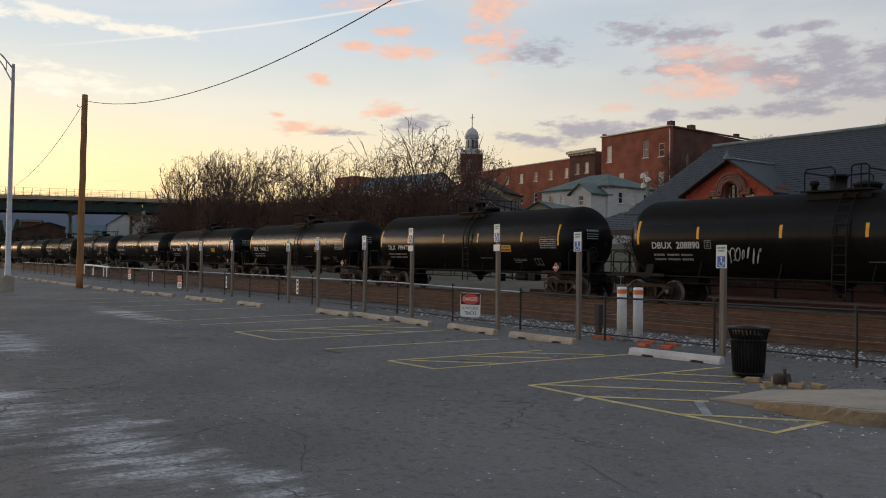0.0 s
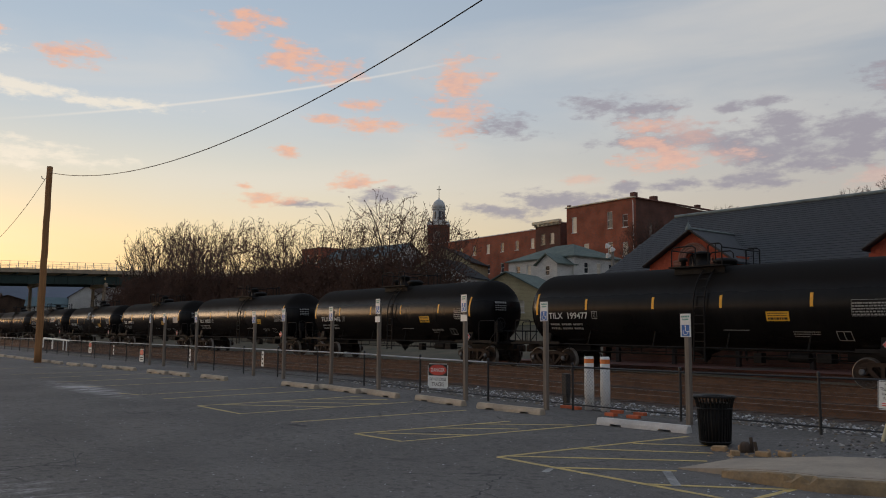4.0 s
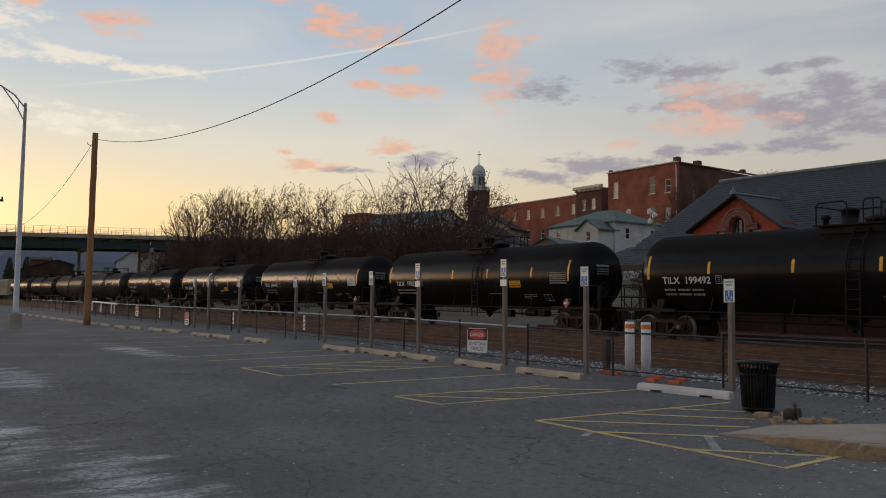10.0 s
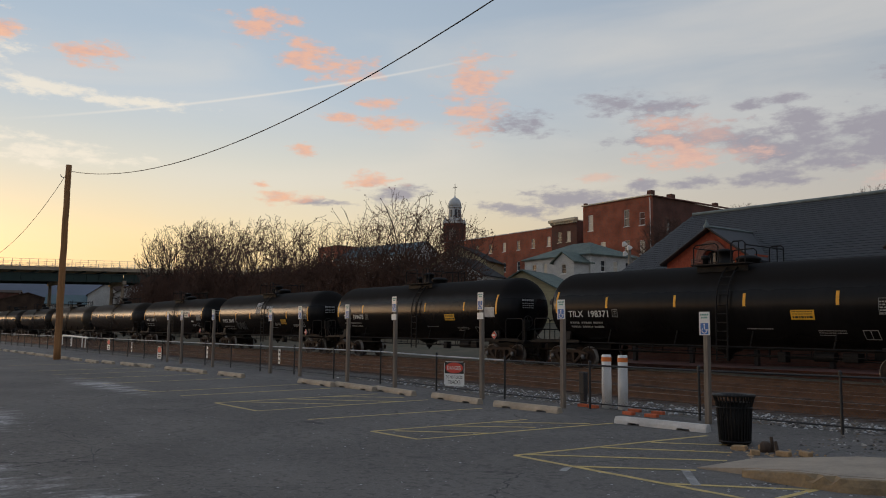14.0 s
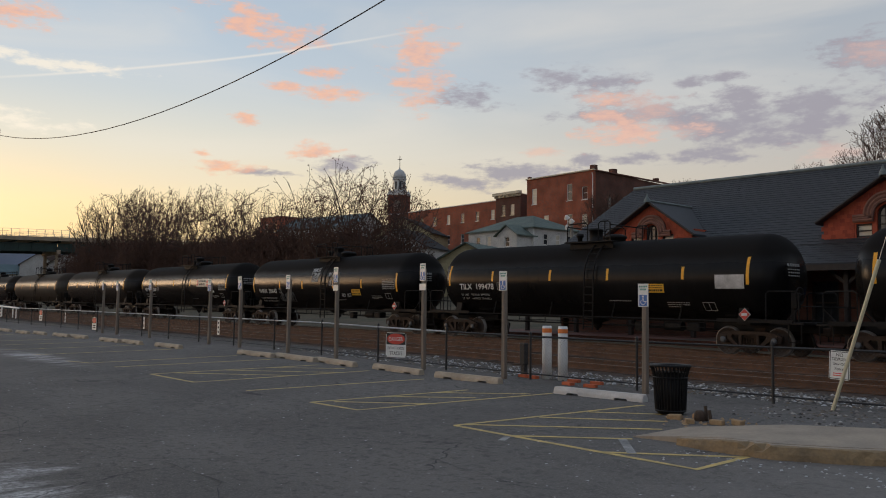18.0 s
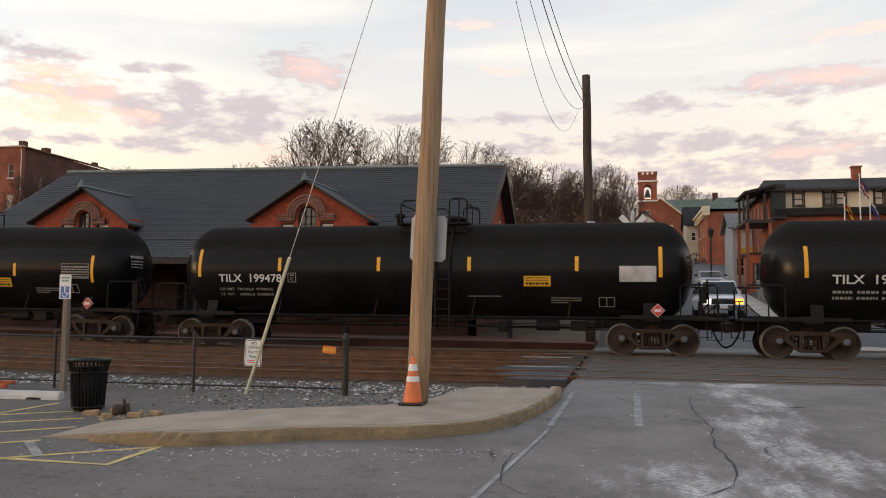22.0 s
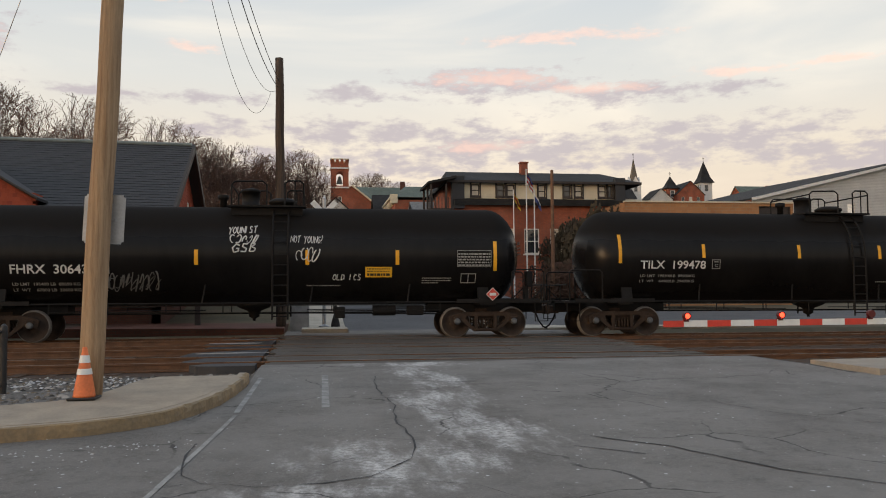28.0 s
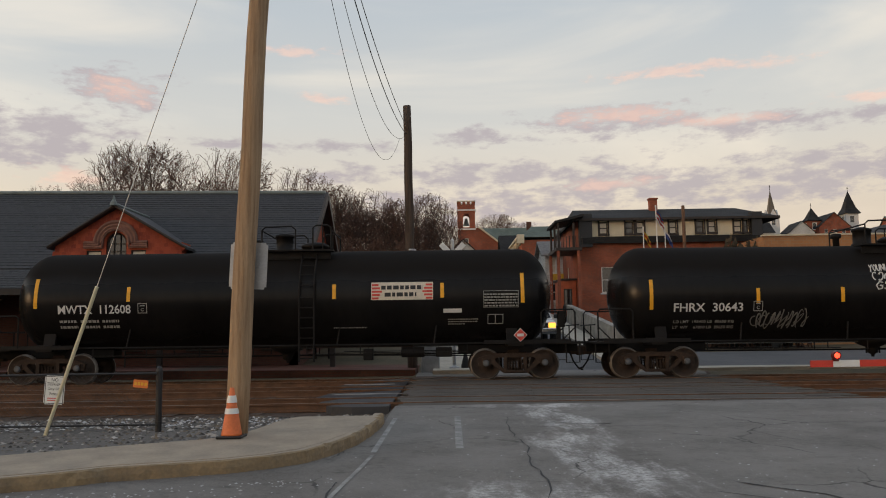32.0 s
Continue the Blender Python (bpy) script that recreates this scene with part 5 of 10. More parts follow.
CARS.append((-111.4, tank_car("", M_TANK_BROWN, "dusty black tank car far down the line", detail=False)))
CARS.append((-130.0, boxcar()))
for i in range(8):
    CARS.append((-148.6 - 18.6 * i, tank_car("", M_TANK_GREY if i % 3 == 1 else M_TANK_BROWN, "dusty tank car on the far curve of the train", detail=False)))

# ---- kerbed island at the end of the lot ----
M_GALV = mat("galvanised_steel", (0.42, 0.43, 0.44), 0.5, metal=0.7, var=0.2, scale=4.0)
M_FENCE = mat("black_fence_steel", (0.016, 0.016, 0.017), 0.5, var=0.3)
M_POLE = mat("tan_pole_wood", (0.5, 0.345, 0.205), 0.85, scale=2.6, bump=0.7, bscale=18, stretch=(9, 9, 0.35), col2=(0.25, 0.155, 0.088))
M_POLE2 = mat("orange_brown_pole_wood", (0.33, 0.16, 0.06), 0.85, var=0.35, scale=2.0, bump=0.4, stretch=(9, 9, 0.35))
M_POLE3 = mat("dark_old_pole_wood", (0.075, 0.052, 0.038), 0.9, var=0.4, scale=2.0, bump=0.5, stretch=(9, 9, 0.35))
M_POST = mat("grey_post_wood", (0.2, 0.165, 0.13), 0.9, var=0.3, scale=3.0, bump=0.4, stretch=(8, 8, 0.5))
M_PVC = mat("white_pipe_plastic", (0.78, 0.78, 0.76), 0.4, var=0.08)
M_ORANGE = mat("orange_band", (0.75, 0.2, 0.04), 0.45, var=0.1)
M_CONE = mat("faded_orange_cone", (0.72, 0.17, 0.05), 0.5, var=0.2, scale=4.0)
M_BLUE = mat("blue_sign_face", (0.03, 0.14, 0.42), 0.4, var=0.1)
M_SIGN = mat("white_sign_face", (0.72, 0.74, 0.72), 0.4, var=0.08)
M_GREEN = mat("green_print", (0.12, 0.32, 0.26), 0.5, var=0.1)
M_CAN = mat("black_can_paint", (0.008, 0.008, 0.008), 0.5, var=0.3, spec=0.25)
M_TANBRICK = mat("tan_broken_brick", (0.36, 0.24, 0.13), 0.9, var=0.3, scale=6.0, bump=0.4)
M_PAVER = mat("orange_red_paver", (0.5, 0.12, 0.05), 0.85, var=0.25, scale=6.0)
M_WIRE = mat("black_wire", (0.02, 0.02, 0.02), 0.6, var=0.2)
M_GUARD = mat("pale_yellow_guard", (0.62, 0.58, 0.4), 0.5, var=0.1)
M_LAMPGLOW = glow("sodium_lamp", (1.0, 0.62, 0.15), 6.0)
M_REDGLOW = glow("red_signal_lens", (1.0, 0.04, 0.02), 3.5)
M_FLASH = glow("flasher_red", (1.0, 0.035, 0.02), 3.2)
M_DARKLENS = mat("dark_red_lens", (0.1, 0.008, 0.006), 0.3, var=0.1)

island = tagged(new("kerbed_island"), "worn concrete island with a broken brown kerb", "traffic island", kind="structure")
FRONT = [(-6.3, 8.22), (-5.65, 8.26), (-5.05, 8.2), (-4.5, 8.22), (-3.9, 8.5), (-3.4, 8.82), (-2.8, 9.0), (-2.27, 9.17), (-1.85, 9.42), (-1.49, 9.76), (-1.25, 10.3), (-1.05, 11.0), (-0.93, 11.8), (-0.86, 12.6), (-0.84, 13.3)]
BACK = [(-2.2, 13.35), (-2.34, 12.6), (-2.45, 11.9), (-2.6, 11.2), (-2.95, 10.75), (-3.5, 10.5), (-4.3, 10.1), (-5.1, 9.75), (-5.8, 9.55), (-6.25, 9.45)]


def island_top(x, y):
    f = min(max((x + 6.3) / 1.3, 0), 1)
    return ground_z(x, y) + 0.012 + 0.135 * f


def b_island():
    bm = B()
    outline = FRONT + BACK
    inner = [Vector(p) for p in FRONT]
    shrunk = []
    for i, p in enumerate(inner):
        d = (inner[min(i + 1, len(inner) - 1)] - inner[max(i - 1, 0)]).normalized()
        shrunk.append(p + Vector((-d.y, d.x)) * 0.16)
    top = [bm.verts.new((p.x, p.y, island_top(p.x, p.y))) for p in shrunk] + [bm.verts.new((x, y, island_top(x, y))) for x, y in BACK]
    bm.faces.new(top)
    lo = [bm.verts.new((v.co.x, v.co.y, v.co.z - 0.3)) for v in top]
    n = len(top)
    for i in range(n):
        bm.faces.new((lo[i], lo[(i + 1) % n], top[(i + 1) % n], top[i]))
    bmesh.ops.triangulate(bm, faces=[f for f in bm.faces if len(f.verts) > 4])
    return bm


part("slab", b_island(), M_CONC, island)
r = random.Random(8)
bm = B()
prev, count = None, 0
pts = [Vector(p) for p in FRONT[1:]]
for i, (a, b) in enumerate(zip(pts, pts[1:])):
    n = max(3, int((b - a).length / 0.09))
    for k in range(n + (i == len(pts) - 2)):
        p = a.lerp(b, k / n)
        d0 = (b - a).normalized()
        d1 = (pts[i] - pts[i - 1]).normalized() if i else d0
        d = (d1.lerp(d0, min(1.0, 0.5 + k / n))).normalized()
        s = Vector((-d.y, d.x))
        zt, zb = island_top(p.x, p.y), ground_z(p.x, p.y) - 0.1
        j = [r.uniform(-0.012, 0.012) for _ in range(3)]
        chip = r.uniform(0.03, 0.07) if r.random() < 0.16 else r.uniform(0.008, 0.02)
        row = [(p + s * j[0], zb), (p + s * (0.012 + j[1]), (zt + zb) / 2 + 0.04), (p + s * (0.02 + chip * 0.4), zt - chip), (p + s * (0.05 + chip), zt - 0.002), (p + s * 0.17, zt - 0.002), (p + s * 0.17, zb)]
        vs = [bm.verts.new((q.x, q.y, z)) for q, z in row]
        if prev:
            for u in range(6):
                f = bm.faces.new((prev[u], prev[(u + 1) % 6], vs[(u + 1) % 6], vs[u]))
                f.material_index = 1 if u in (3, 4) else 0
        else:
            bm.faces.new(vs[::-1])
        prev = vs
bm.faces.new(prev)
bmesh.ops.recalc_face_normals(bm, faces=bm.faces)
kb = part("kerb_face", bm, M_KERB_WORN, island, "worn tan kerb face with broken spots")
kb.data.materials.append(M_CONC)
kerb = tagged(new("road_kerb"), "short pale concrete kerb beside the tracks", "kerb", kind="structure")
for i in range(4):
    x = 9.1 + 1.6 * i
    part("kerb_stone", slab(B(), [(x, 12.3 + 0.5 * i), (x + 1.58, 12.8 + 0.5 * i), (x + 1.58, 14.3), (x, 14.2)], 0.05, 0.3), M_WALK, kerb)


# ---- wheel stops ----
def b_stop(bm):
    prof = [(-0.085, 0.0), (-0.08, 0.06), (-0.05, 0.125), (0.05, 0.125), (0.08, 0.06), (0.085, 0.0)]
    xs = [-0.9, -0.87, -0.62, -0.6, -0.38, -0.36, 0.36, 0.38, 0.6, 0.62, 0.87, 0.9]
    rings = []
    for x in xs:
        foot = 0.035 if 0.37 < abs(x) < 0.61 else 0.0
        e = 0.93 if abs(x) > 0.89 else 1.0
        rings.append([bm.verts.new((x, y * e, max(z * e, foot))) for y, z in prof])
    for u, v in zip(rings, rings[1:]):
        for k in range(6):
            bm.faces.new((u[k], v[k], v[(k + 1) % 6], u[(k + 1) % 6]))
    bm.faces.new(rings[0]), bm.faces.new(rings[-1][::-1])
    bmesh.ops.recalc_face_normals(bm, faces=bm.faces)


M_STOP = mat("stained_concrete_stop", (0.5, 0.42, 0.315), 0.9, scale=4.0, bump=0.4, bscale=50, col2=(0.3, 0.25, 0.19))
M_STOPW = mat("white_painted_stop", (0.62, 0.61, 0.58), 0.8, scale=4.0, bump=0.3, bscale=50, col2=(0.42, 0.41, 0.39))
r = random.Random(2)
STOPS = [(-9.1, 11.2), (-12.6, 11.42), (-14.9, 11.42), (-17.25, 11.33), (-18.85, 11.17), (-20.55, 10.95), (-25.5, 10.58), (-28.2, 10.43), (-29.9, 10.3), (-33.2, 10.26), (-34.7, 10.07), (-37.0, 9.9), (-38.4, 9.6)]
STOPS += [(-41.0 - 2.4 * k, 9.55 - 0.02 * k) for k in range(11)]
for i, (x, y) in enumerate(STOPS):
    me = cached("stop_white" if i == 0 else "stop", b_stop, M_STOPW if i == 0 else M_STOP)
    ob = new("wheel_stop", me)
    sl = math.degrees(math.atan(grade(x - 0.9) - grade(x + 0.9)) / 1.8)
    ob.matrix_basis = pose(x, y, lot_z(x, y) - 0.003, 0, sl, r.uniform(-3, 3))
    tagged(ob, "white-painted concrete wheel stop by the posts" if i == 0 else "tan weathered concrete wheel stop at a parking bay", "wheel stop", group="wheel stops along the lot")


# ---- parking signs on wooden posts ----
def parking_sign(x, y, h, extra, near):
    z0 = lot_z(x, y)
    s = thing("parking_sign", "reserved parking sign on a grey wooden post", "sign", (x, y, z0), r.uniform(-6, 6), "parking signs along the fence")
    bm = B()
    box(bm, (0, 0, (h - 0.12) / 2 - 0.05), (0.088, 0.088, h - 0.02), Matrix.Rotation(r.uniform(-0.01, 0.01), 4, "Y"), bev=0.006)
    part("post", bm, M_POST, s)
    bm = B()
    box(bm, (0, -0.05, h - 0.2), (0.215, 0.006, 0.4), bev=0.0)
    p = part("sign_plate", bm, M_SIGN, s, "white plate with a blue square")
    bm = B()
    box(bm, (0, -0.0545, h - 0.29), (0.16, 0.003, 0.19))
    part("blue_square", bm, M_BLUE, p)
    bm = B()
    cyl(bm, (0.0, -0.0575, h - 0.22), (0.0, -0.0562, h - 0.22), 0.016, seg=10)
    box(bm, (0.0, -0.0568, h - 0.27), (0.018, 0.002, 0.06))
    ring = [(0.0 + 0.05 * math.cos(a), -0.0568, h - 0.32 + 0.045 * math.sin(a)) for a in [2.4 + k * 0.36 for k in range(13)]]
    tube(bm, ring, 0.007, 4)
    box(bm, (0.045, -0.0568, h - 0.31), (0.06, 0.002, 0.014))
    part("wheelchair_symbol", bm, M_SIGN, p)
    bm = B()
    for k, (zz, w) in enumerate(((0.05, 0.17), (0.1, 0.13))):
        for q in range(5):
            box(bm, (-w / 2 + (q + 0.5) * w / 5, -0.0545, h - zz), (w / 5 * 0.75, 0.003, 0.03))
    part("sign_print", bm, M_GREEN, p)
    if extra:
        bm = B()
        box(bm, (0, -0.05, h - 0.54), (0.24, 0.006, 0.15))
        part("lower_plate", bm, M_SIGN, s, "small white plate")
    return s


SIGNS = [(-8.88, 1.9, 0), (-12.34, 2.2, 0), (-14.95, 2.42, 1), (-18.55, 2.38, 1), (-21.0, 2.2, 0), (-23.95, 2.2, 0), (-26.1, 2.15, 0), (-31.2, 2.2, 0), (-34.7, 2.2, 0), (-36.4, 2.22, 0)]
for i, (x, h, extra) in enumerate(SIGNS):
    parking_sign(x, 12.2, h, extra, i < 4)

# ---- fence ----
FY = 12.5
fence = thing("chain_link_fence", "low black chain-link fence beside the tracks", "fence")
FPOSTS = [-6.72] + [-9.28 - 2.61 * i for i in range(28)]


def fz(x):
    return ground_z(x, FY)


post_me = cached("fence_post", lambda bm: (cyl(bm, (0, 0, -0.1), (0, 0, 0.93), 0.024, seg=8), lathe(bm, [(0.03, 0.9), (0.03, 0.94), (0.015, 0.96), (0.002, 0.965)], 8)), M_FENCE)
for x in FPOSTS:
    share("fence_post", post_me, fence, pose(x, FY, fz(x)))
bm = B()
cyl(bm, (0, 0, -0.1), (0, 0, 0.9), 0.046, seg=14)
lathe(bm, [(0.052, 0.8), (0.052, 0.9), (0.04, 0.95), (0.015, 0.975), (0.002, 0.98)], 14)
lathe(bm, [(0.053, 0.12), (0.053, 0.16)], 14)
lathe(bm, [(0.053, 0.74), (0.053, 0.77)], 14)
ob = part("end_post", bm, M_FENCE, fence, "thick capped black end post")
ob.matrix_basis = pose(-4.17, FY + 0.1, fz(-4.17))
xs_f = [-4.17] + FPOSTS
for i, (a, b) in enumerate(zip(xs_f, xs_f[1:])):
    white = b < -16
    part("top_rail", tube(B(), [(a, FY, fz(a) + 0.87), (b, FY, fz(b) + 0.87)], 0.021, 6), M_GALV if white else M_FENCE, fence, "galvanised top rail" if white else "")
    part("bottom_rail", tube(B(), [(a, FY, fz(a) + 0.12), (b, FY, fz(b) + 0.12)], 0.015, 6), M_FENCE, fence)


def b_link():
    verts, faces = [], []
    p, rr = 0.075, 0.0022
    x = -4.2
    while x > -60:
        for s in (-1, 1):
            x2 = x + s * 0.76
            if x2 > -4.17 or x2 < -60:
                continue
            a, b = Vector((x, FY + 0.004 * s, fz(x) + 0.11)), Vector((x2, FY + 0.004 * s, fz(x2) + 0.87))
            o = len(verts)
            for q in (a, b):
                verts.extend([(q.x - rr, q.y, q.z), (q.x + rr, q.y - rr, q.z), (q.x + rr, q.y + rr, q.z)])
            faces.extend([(o, o + 1, o + 4, o + 3), (o + 1, o + 2, o + 5, o + 4), (o + 2, o, o + 3, o + 5)])
        x -= p
    me = bpy.data.meshes.new("chain_link")
    me.from_pydata(verts, [], faces)
    me.materials.append(M_FENCE)
    ob = new("chain_link", me)
    ob.parent = fence
    return tagged(ob, kind="stuff")


b_link()


def plate(parent, name, w, h, m, at, ry=0.0, label="", th=0.004):
    bm = B()
    box(bm, (0, 0, 0), (w, th, h), bev=0.0)
    bmesh.ops.bevel(bm, geom=[e for e in bm.edges if abs((e.verts[0].co - e.verts[1].co).y) > th * 0.5], offset=min(w, h) * 0.06, segments=3, affect="EDGES")
    ob = part(name, bm, m, parent, label)
    ob.matrix_basis = pose(*at, 0, ry, 0)
    return ob


FACE = Matrix(((1, 0, 0, 0), (0, 0, 1, 0), (0, 1, 0, 0), (0, 0, 0, 1)))


def face_at(x, y, z):
    return Matrix.Translation((x, y, z)) @ Matrix.Rotation(math.pi / 2, 4, "X")


def danger_sign(x, z, readable=True, k=1.0):
    s = thing("danger_sign", "red and white danger sign on the fence" if readable else "small faded red and white sign on the fence", "sign", (x, FY - 0.06 - 0.06 * readable, z), 18 if readable else 0, "signs on the fence")
    s.scale = (k, k, k)
    p = plate(s, "sign_plate", 0.62, 0.62, M_SIGN, (0, 0, 0))
    bm = B()
    lathe(bm, [(0.001, -0.004), (1.0, -0.004), (1.0, 0.0)], 28, "Y")
    bmesh.ops.scale(bm, vec=(0.27, 1, 0.135), verts=bm.verts)
    ob = part("red_oval", bm, M_RED, p)
    ob.matrix_basis = pose(0, -0.003, 0.15)
    bm = B()
    box(bm, (0, -0.0022, 0.15), (0.59, 0.002, 0.29))
    part("black_field", bm, M_BLACK, p)
    if readable:
        flat_text("sign_word", "DANGER", 0.42, 0.1, face_at(-0.21, -0.0085, 0.1), M_SIGN, p)
        flat_text("sign_word", "DO NOT CROSS", 0.5, 0.075, face_at(-0.25, -0.004, -0.12), M_BLACK, p)
        flat_text("sign_word", "TRACKS", 0.38, 0.1, face_at(-0.19, -0.004, -0.26), M_BLACK, p)
    else:
        bm = B()
        for zz in (-0.1, -0.2):
            box(bm, (0, -0.003, zz), (0.4, 0.003, 0.06))
        part("sign_print", bm, M_BLACK, p)


danger_sign(-16.22, 0.77, True, 0.95)
danger_sign(-38.2, grade(-38.2) + 0.55, False, 0.9)
danger_sign(-46.5, grade(-46.5) + 0.75, False, 0.9)


def notice(x, z, w, h, lines):
    s = thing("notice_board", "small white notice with dark print on the fence", "sign", (x, FY - 0.03, z), 0, "signs on the fence")
    p = plate(s, "sign_plate", w, h, M_SIGN, (0, 0, 0))
    bm = B()
    for k in range(lines):
        box(bm, (0, -0.003, h / 2 - (k + 0.7) * h / (lines + 0.4)), (w * 0.5, 0.003, h / lines * 0.4))
    part("notice_print", bm, M_BLACK, p)
    return s


notice(-26.0, grade(-26) + 0.75, 0.16, 0.5, 3)
notice(-32.5, grade(-32.5) + 0.72, 0.14, 0.46, 2)
notice(-42.5, grade(-42.5) + 0.72, 0.14, 0.46, 2)
notice(-55.0, grade(-55) + 0.72, 0.14, 0.46, 2)
# the trespass notice, hung by the stay guard
s = thing("trespass_notice", "white no-trespassing notice tied to the fence", "sign", (-5.67, FY - 0.04, 0.85))
p = plate(s, "sign_plate", 0.3, 0.42, M_SIGN, (0, 0, 0), 3)
b_ = B()
for x0, z0, w, h in ((0, 0.195, 0.27, 0.008), (0, -0.195, 0.27, 0.008), (-0.135, 0, 0.008, 0.39), (0.135, 0, 0.008, 0.39)):
    box(b_, (x0, -0.003, z0), (w, 0.002, h))
part("sign_border", b_, M_BLACK, p)
for txt, w, h, zz in (("NO", 0.1, 0.05, 0.125), ("TRESPASSING", 0.22, 0.045, 0.065), ("Stay Off", 0.18, 0.045, -0.01), ("Fence", 0.13, 0.045, -0.075)):
    flat_text("sign_word", txt, w, h, face_at(-w / 2, -0.0035, zz), M_BLACK, p)
bm = B()
for k in range(2):
    box(bm, (0, -0.003, -0.12 - 0.03 * k), (0.18, 0.002, 0.014))
part("sign_print", bm, M_RED, p)
s = thing("orange_tag", "small orange tag wired to the fence top", "tag", (-4.4, FY - 0.03, 0.92))
p = plate(s, "tag_plate", 0.22, 0.115, M_ORANGE, (0, 0, 0), 6)
bm = B()
for k in range(4):
    box(bm, (-0.075 + 0.05 * k, -0.003, 0.0), (0.035, 0.002, 0.045))
part("tag_print", bm, M_STICK, p)


# ---- pipes, box and pavers behind the fence ----
for x in (-11.85, -11.42):
    z = ground_z(x, 12.95)
    s = thing("pipe_marker", "white plastic marker pipe with an orange band", "marker post", (x, 12.95, z), 0, "pipe markers behind the fence")
    bm = B()
    lathe(bm, [(0.1, -0.05), (0.096, 0.3), (0.101, 0.31), (0.101, 0.6), (0.096, 0.62), (0.098, 1.06), (0.088, 1.09), (0.086, 1.05)], 24)
    ob = part("pipe", bm, M_PVC, s, smooth=True)
    bm = B()
    lathe(bm, [(0.0995, 0.95), (0.101, 0.952), (0.101, 1.035), (0.0995, 1.037)], 24)
    part("band", bm, M_ORANGE, s, "orange band")
s = thing("cable_box", "small black steel cable box on a post", "cable box", (-12.45, 12.9, ground_z(-12.45, 12.9)))
bm = B()
box(bm, (0, 0, 0.48), (0.14, 0.14, 0.46), bev=0.02)
part("box_body", bm, M_FENCE, s)
bm = B()
box(bm, (0, 0, 0.1), (0.1, 0.1, 0.4))
part("stand", bm, M_FENCE, s)
for x, y, a in ((-12.3, 12.75, 10), (-12.0, 12.7, -4), (-11.0, 12.8, 8), (-10.72, 12.3, -6), (-10.45, 12.82, 4), (-10.18, 12.3, 12)):
    bm = B()
    box(bm, (0, 0, 0.025), (0.25, 0.12, 0.07), bev=0.014)
    ob = part("paver", bm, M_PAVER)
    ob.matrix_basis = pose(x, y, ground_z(x, y), 0, 0, a)
    tagged(ob, "loose orange-red paver lying on the gravel", "paver", "loose pavers")


# ---- trash can ----
def trash_can(x, y):
    s = thing("trash_can", "black slatted steel trash can with a flared rim", "trash can", (x, y, lot_z(x, y)))
    s.scale = (0.9, 0.9, 0.9)
    bm = B()
    lathe(bm, [(0.2, 0.02), (0.215, 0.02), (0.25, 0.66), (0.24, 0.66)], 28)
    part("liner", bm, M_CAN, s, smooth=True)
    me = cached("can_slat", lambda bm: tube(bm, [(0, -0.228, 0.04), (0, -0.262, 0.6), (0, -0.285, 0.7), (0, -0.31, 0.76)], 0.013, 4), M_CAN)
    for k in range(30):
        share("slat", me, s, pose(0, 0, 0, 0, 0, k * 12))
    for name, z, rr, q in (("rim", 0.765, 0.312, 0.02), ("hoop", 0.06, 0.236, 0.014), ("hoop", 0.58, 0.27, 0.012)):
        bm = B()
        tube(bm, [(rr * math.cos(a), rr * math.sin(a), z) for a in [k * math.pi / 16 for k in range(33)]], q, 6)
        part(name, bm, M_CAN, s)
    bm = B()
    lathe(bm, [(0.31, 0.76), (0.28, 0.785), (0.2, 0.775), (0.19, 0.74)], 28)
    part("lid_ring", bm, M_CAN, s, smooth=True)


trash_can(-7.16, 10.4)
for x, y, a, w in ((-6.82, 10.0, 15, 0.26), (-6.62, 10.25, -30, 0.2), (-6.15, 9.95, 8, 0.24), (-5.95, 10.12, -12, 0.2), (-6.45, 9.78, 40, 0.16)):
    bm = B()
    box(bm, (0, 0, 0.035), (w * 0.75, 0.1, 0.07), bev=0.014)
    ob = part("broken_brick", bm, M_TANBRICK)
    ob.matrix_basis = pose(x, y, ground_z(x, y) - 0.005, r.uniform(-4, 4), r.uniform(-4, 4), a)
    tagged(ob, "tan broken brick on the rubble by the can", "brick", "broken bricks")
s = thing("pipe_stubs", "old galvanised pipe stubs standing in the rubble", "pipe stub", (-6.5, 10.1, ground_z(-6.5, 10.1)))
for x, y, h, a in ((0, 0, 0.13, 0.1), (0.08, 0.06, 0.2, -0.15), (0.17, 0.02, 0.15, -0.25)):
    bm = B()
    cyl(bm, (x, y, -0.03), (x + a * h, y, h), 0.022, seg=10)
    part("pipe", bm, M_POLE3, s)
bm = B()
lathe(bm, [(0.075, -0.02), (0.07, 0.1), (0.05, 0.13), (0.03, 0.14)], 14)
part("collar", bm, M_POLE3, s, smooth=True)
rs = [(-6.6 + r.gauss(0.2, 0.5), 10.1 + r.gauss(0, 0.3)) for _ in range(140)]
stones("rubble", "small tan and grey rubble by the trash can", [(x, y, ground_z(x, y) - 0.005, r.uniform(0.012, 0.04)) for x, y in rs], M_TANBRICK, 9)


# ---- poles and wires ----
def timber_pole(name, label, base, top, r0, r1, material):
    s = thing(name, label, "utility pole", base)
    bm = B()
    d = Vector(top) - Vector(base)
    n = 14
    tube(bm, [d * (k / n) + Vector((0.01 * math.sin(k * 1.7), 0.01 * math.cos(k * 2.3), -0.1 if k == 0 else 0)) for k in range(n + 1)], [r0 + (r1 - r0) * k / n for k in range(n + 1)], 18)
    part("shaft", bm, material, s, smooth=True)
    return s


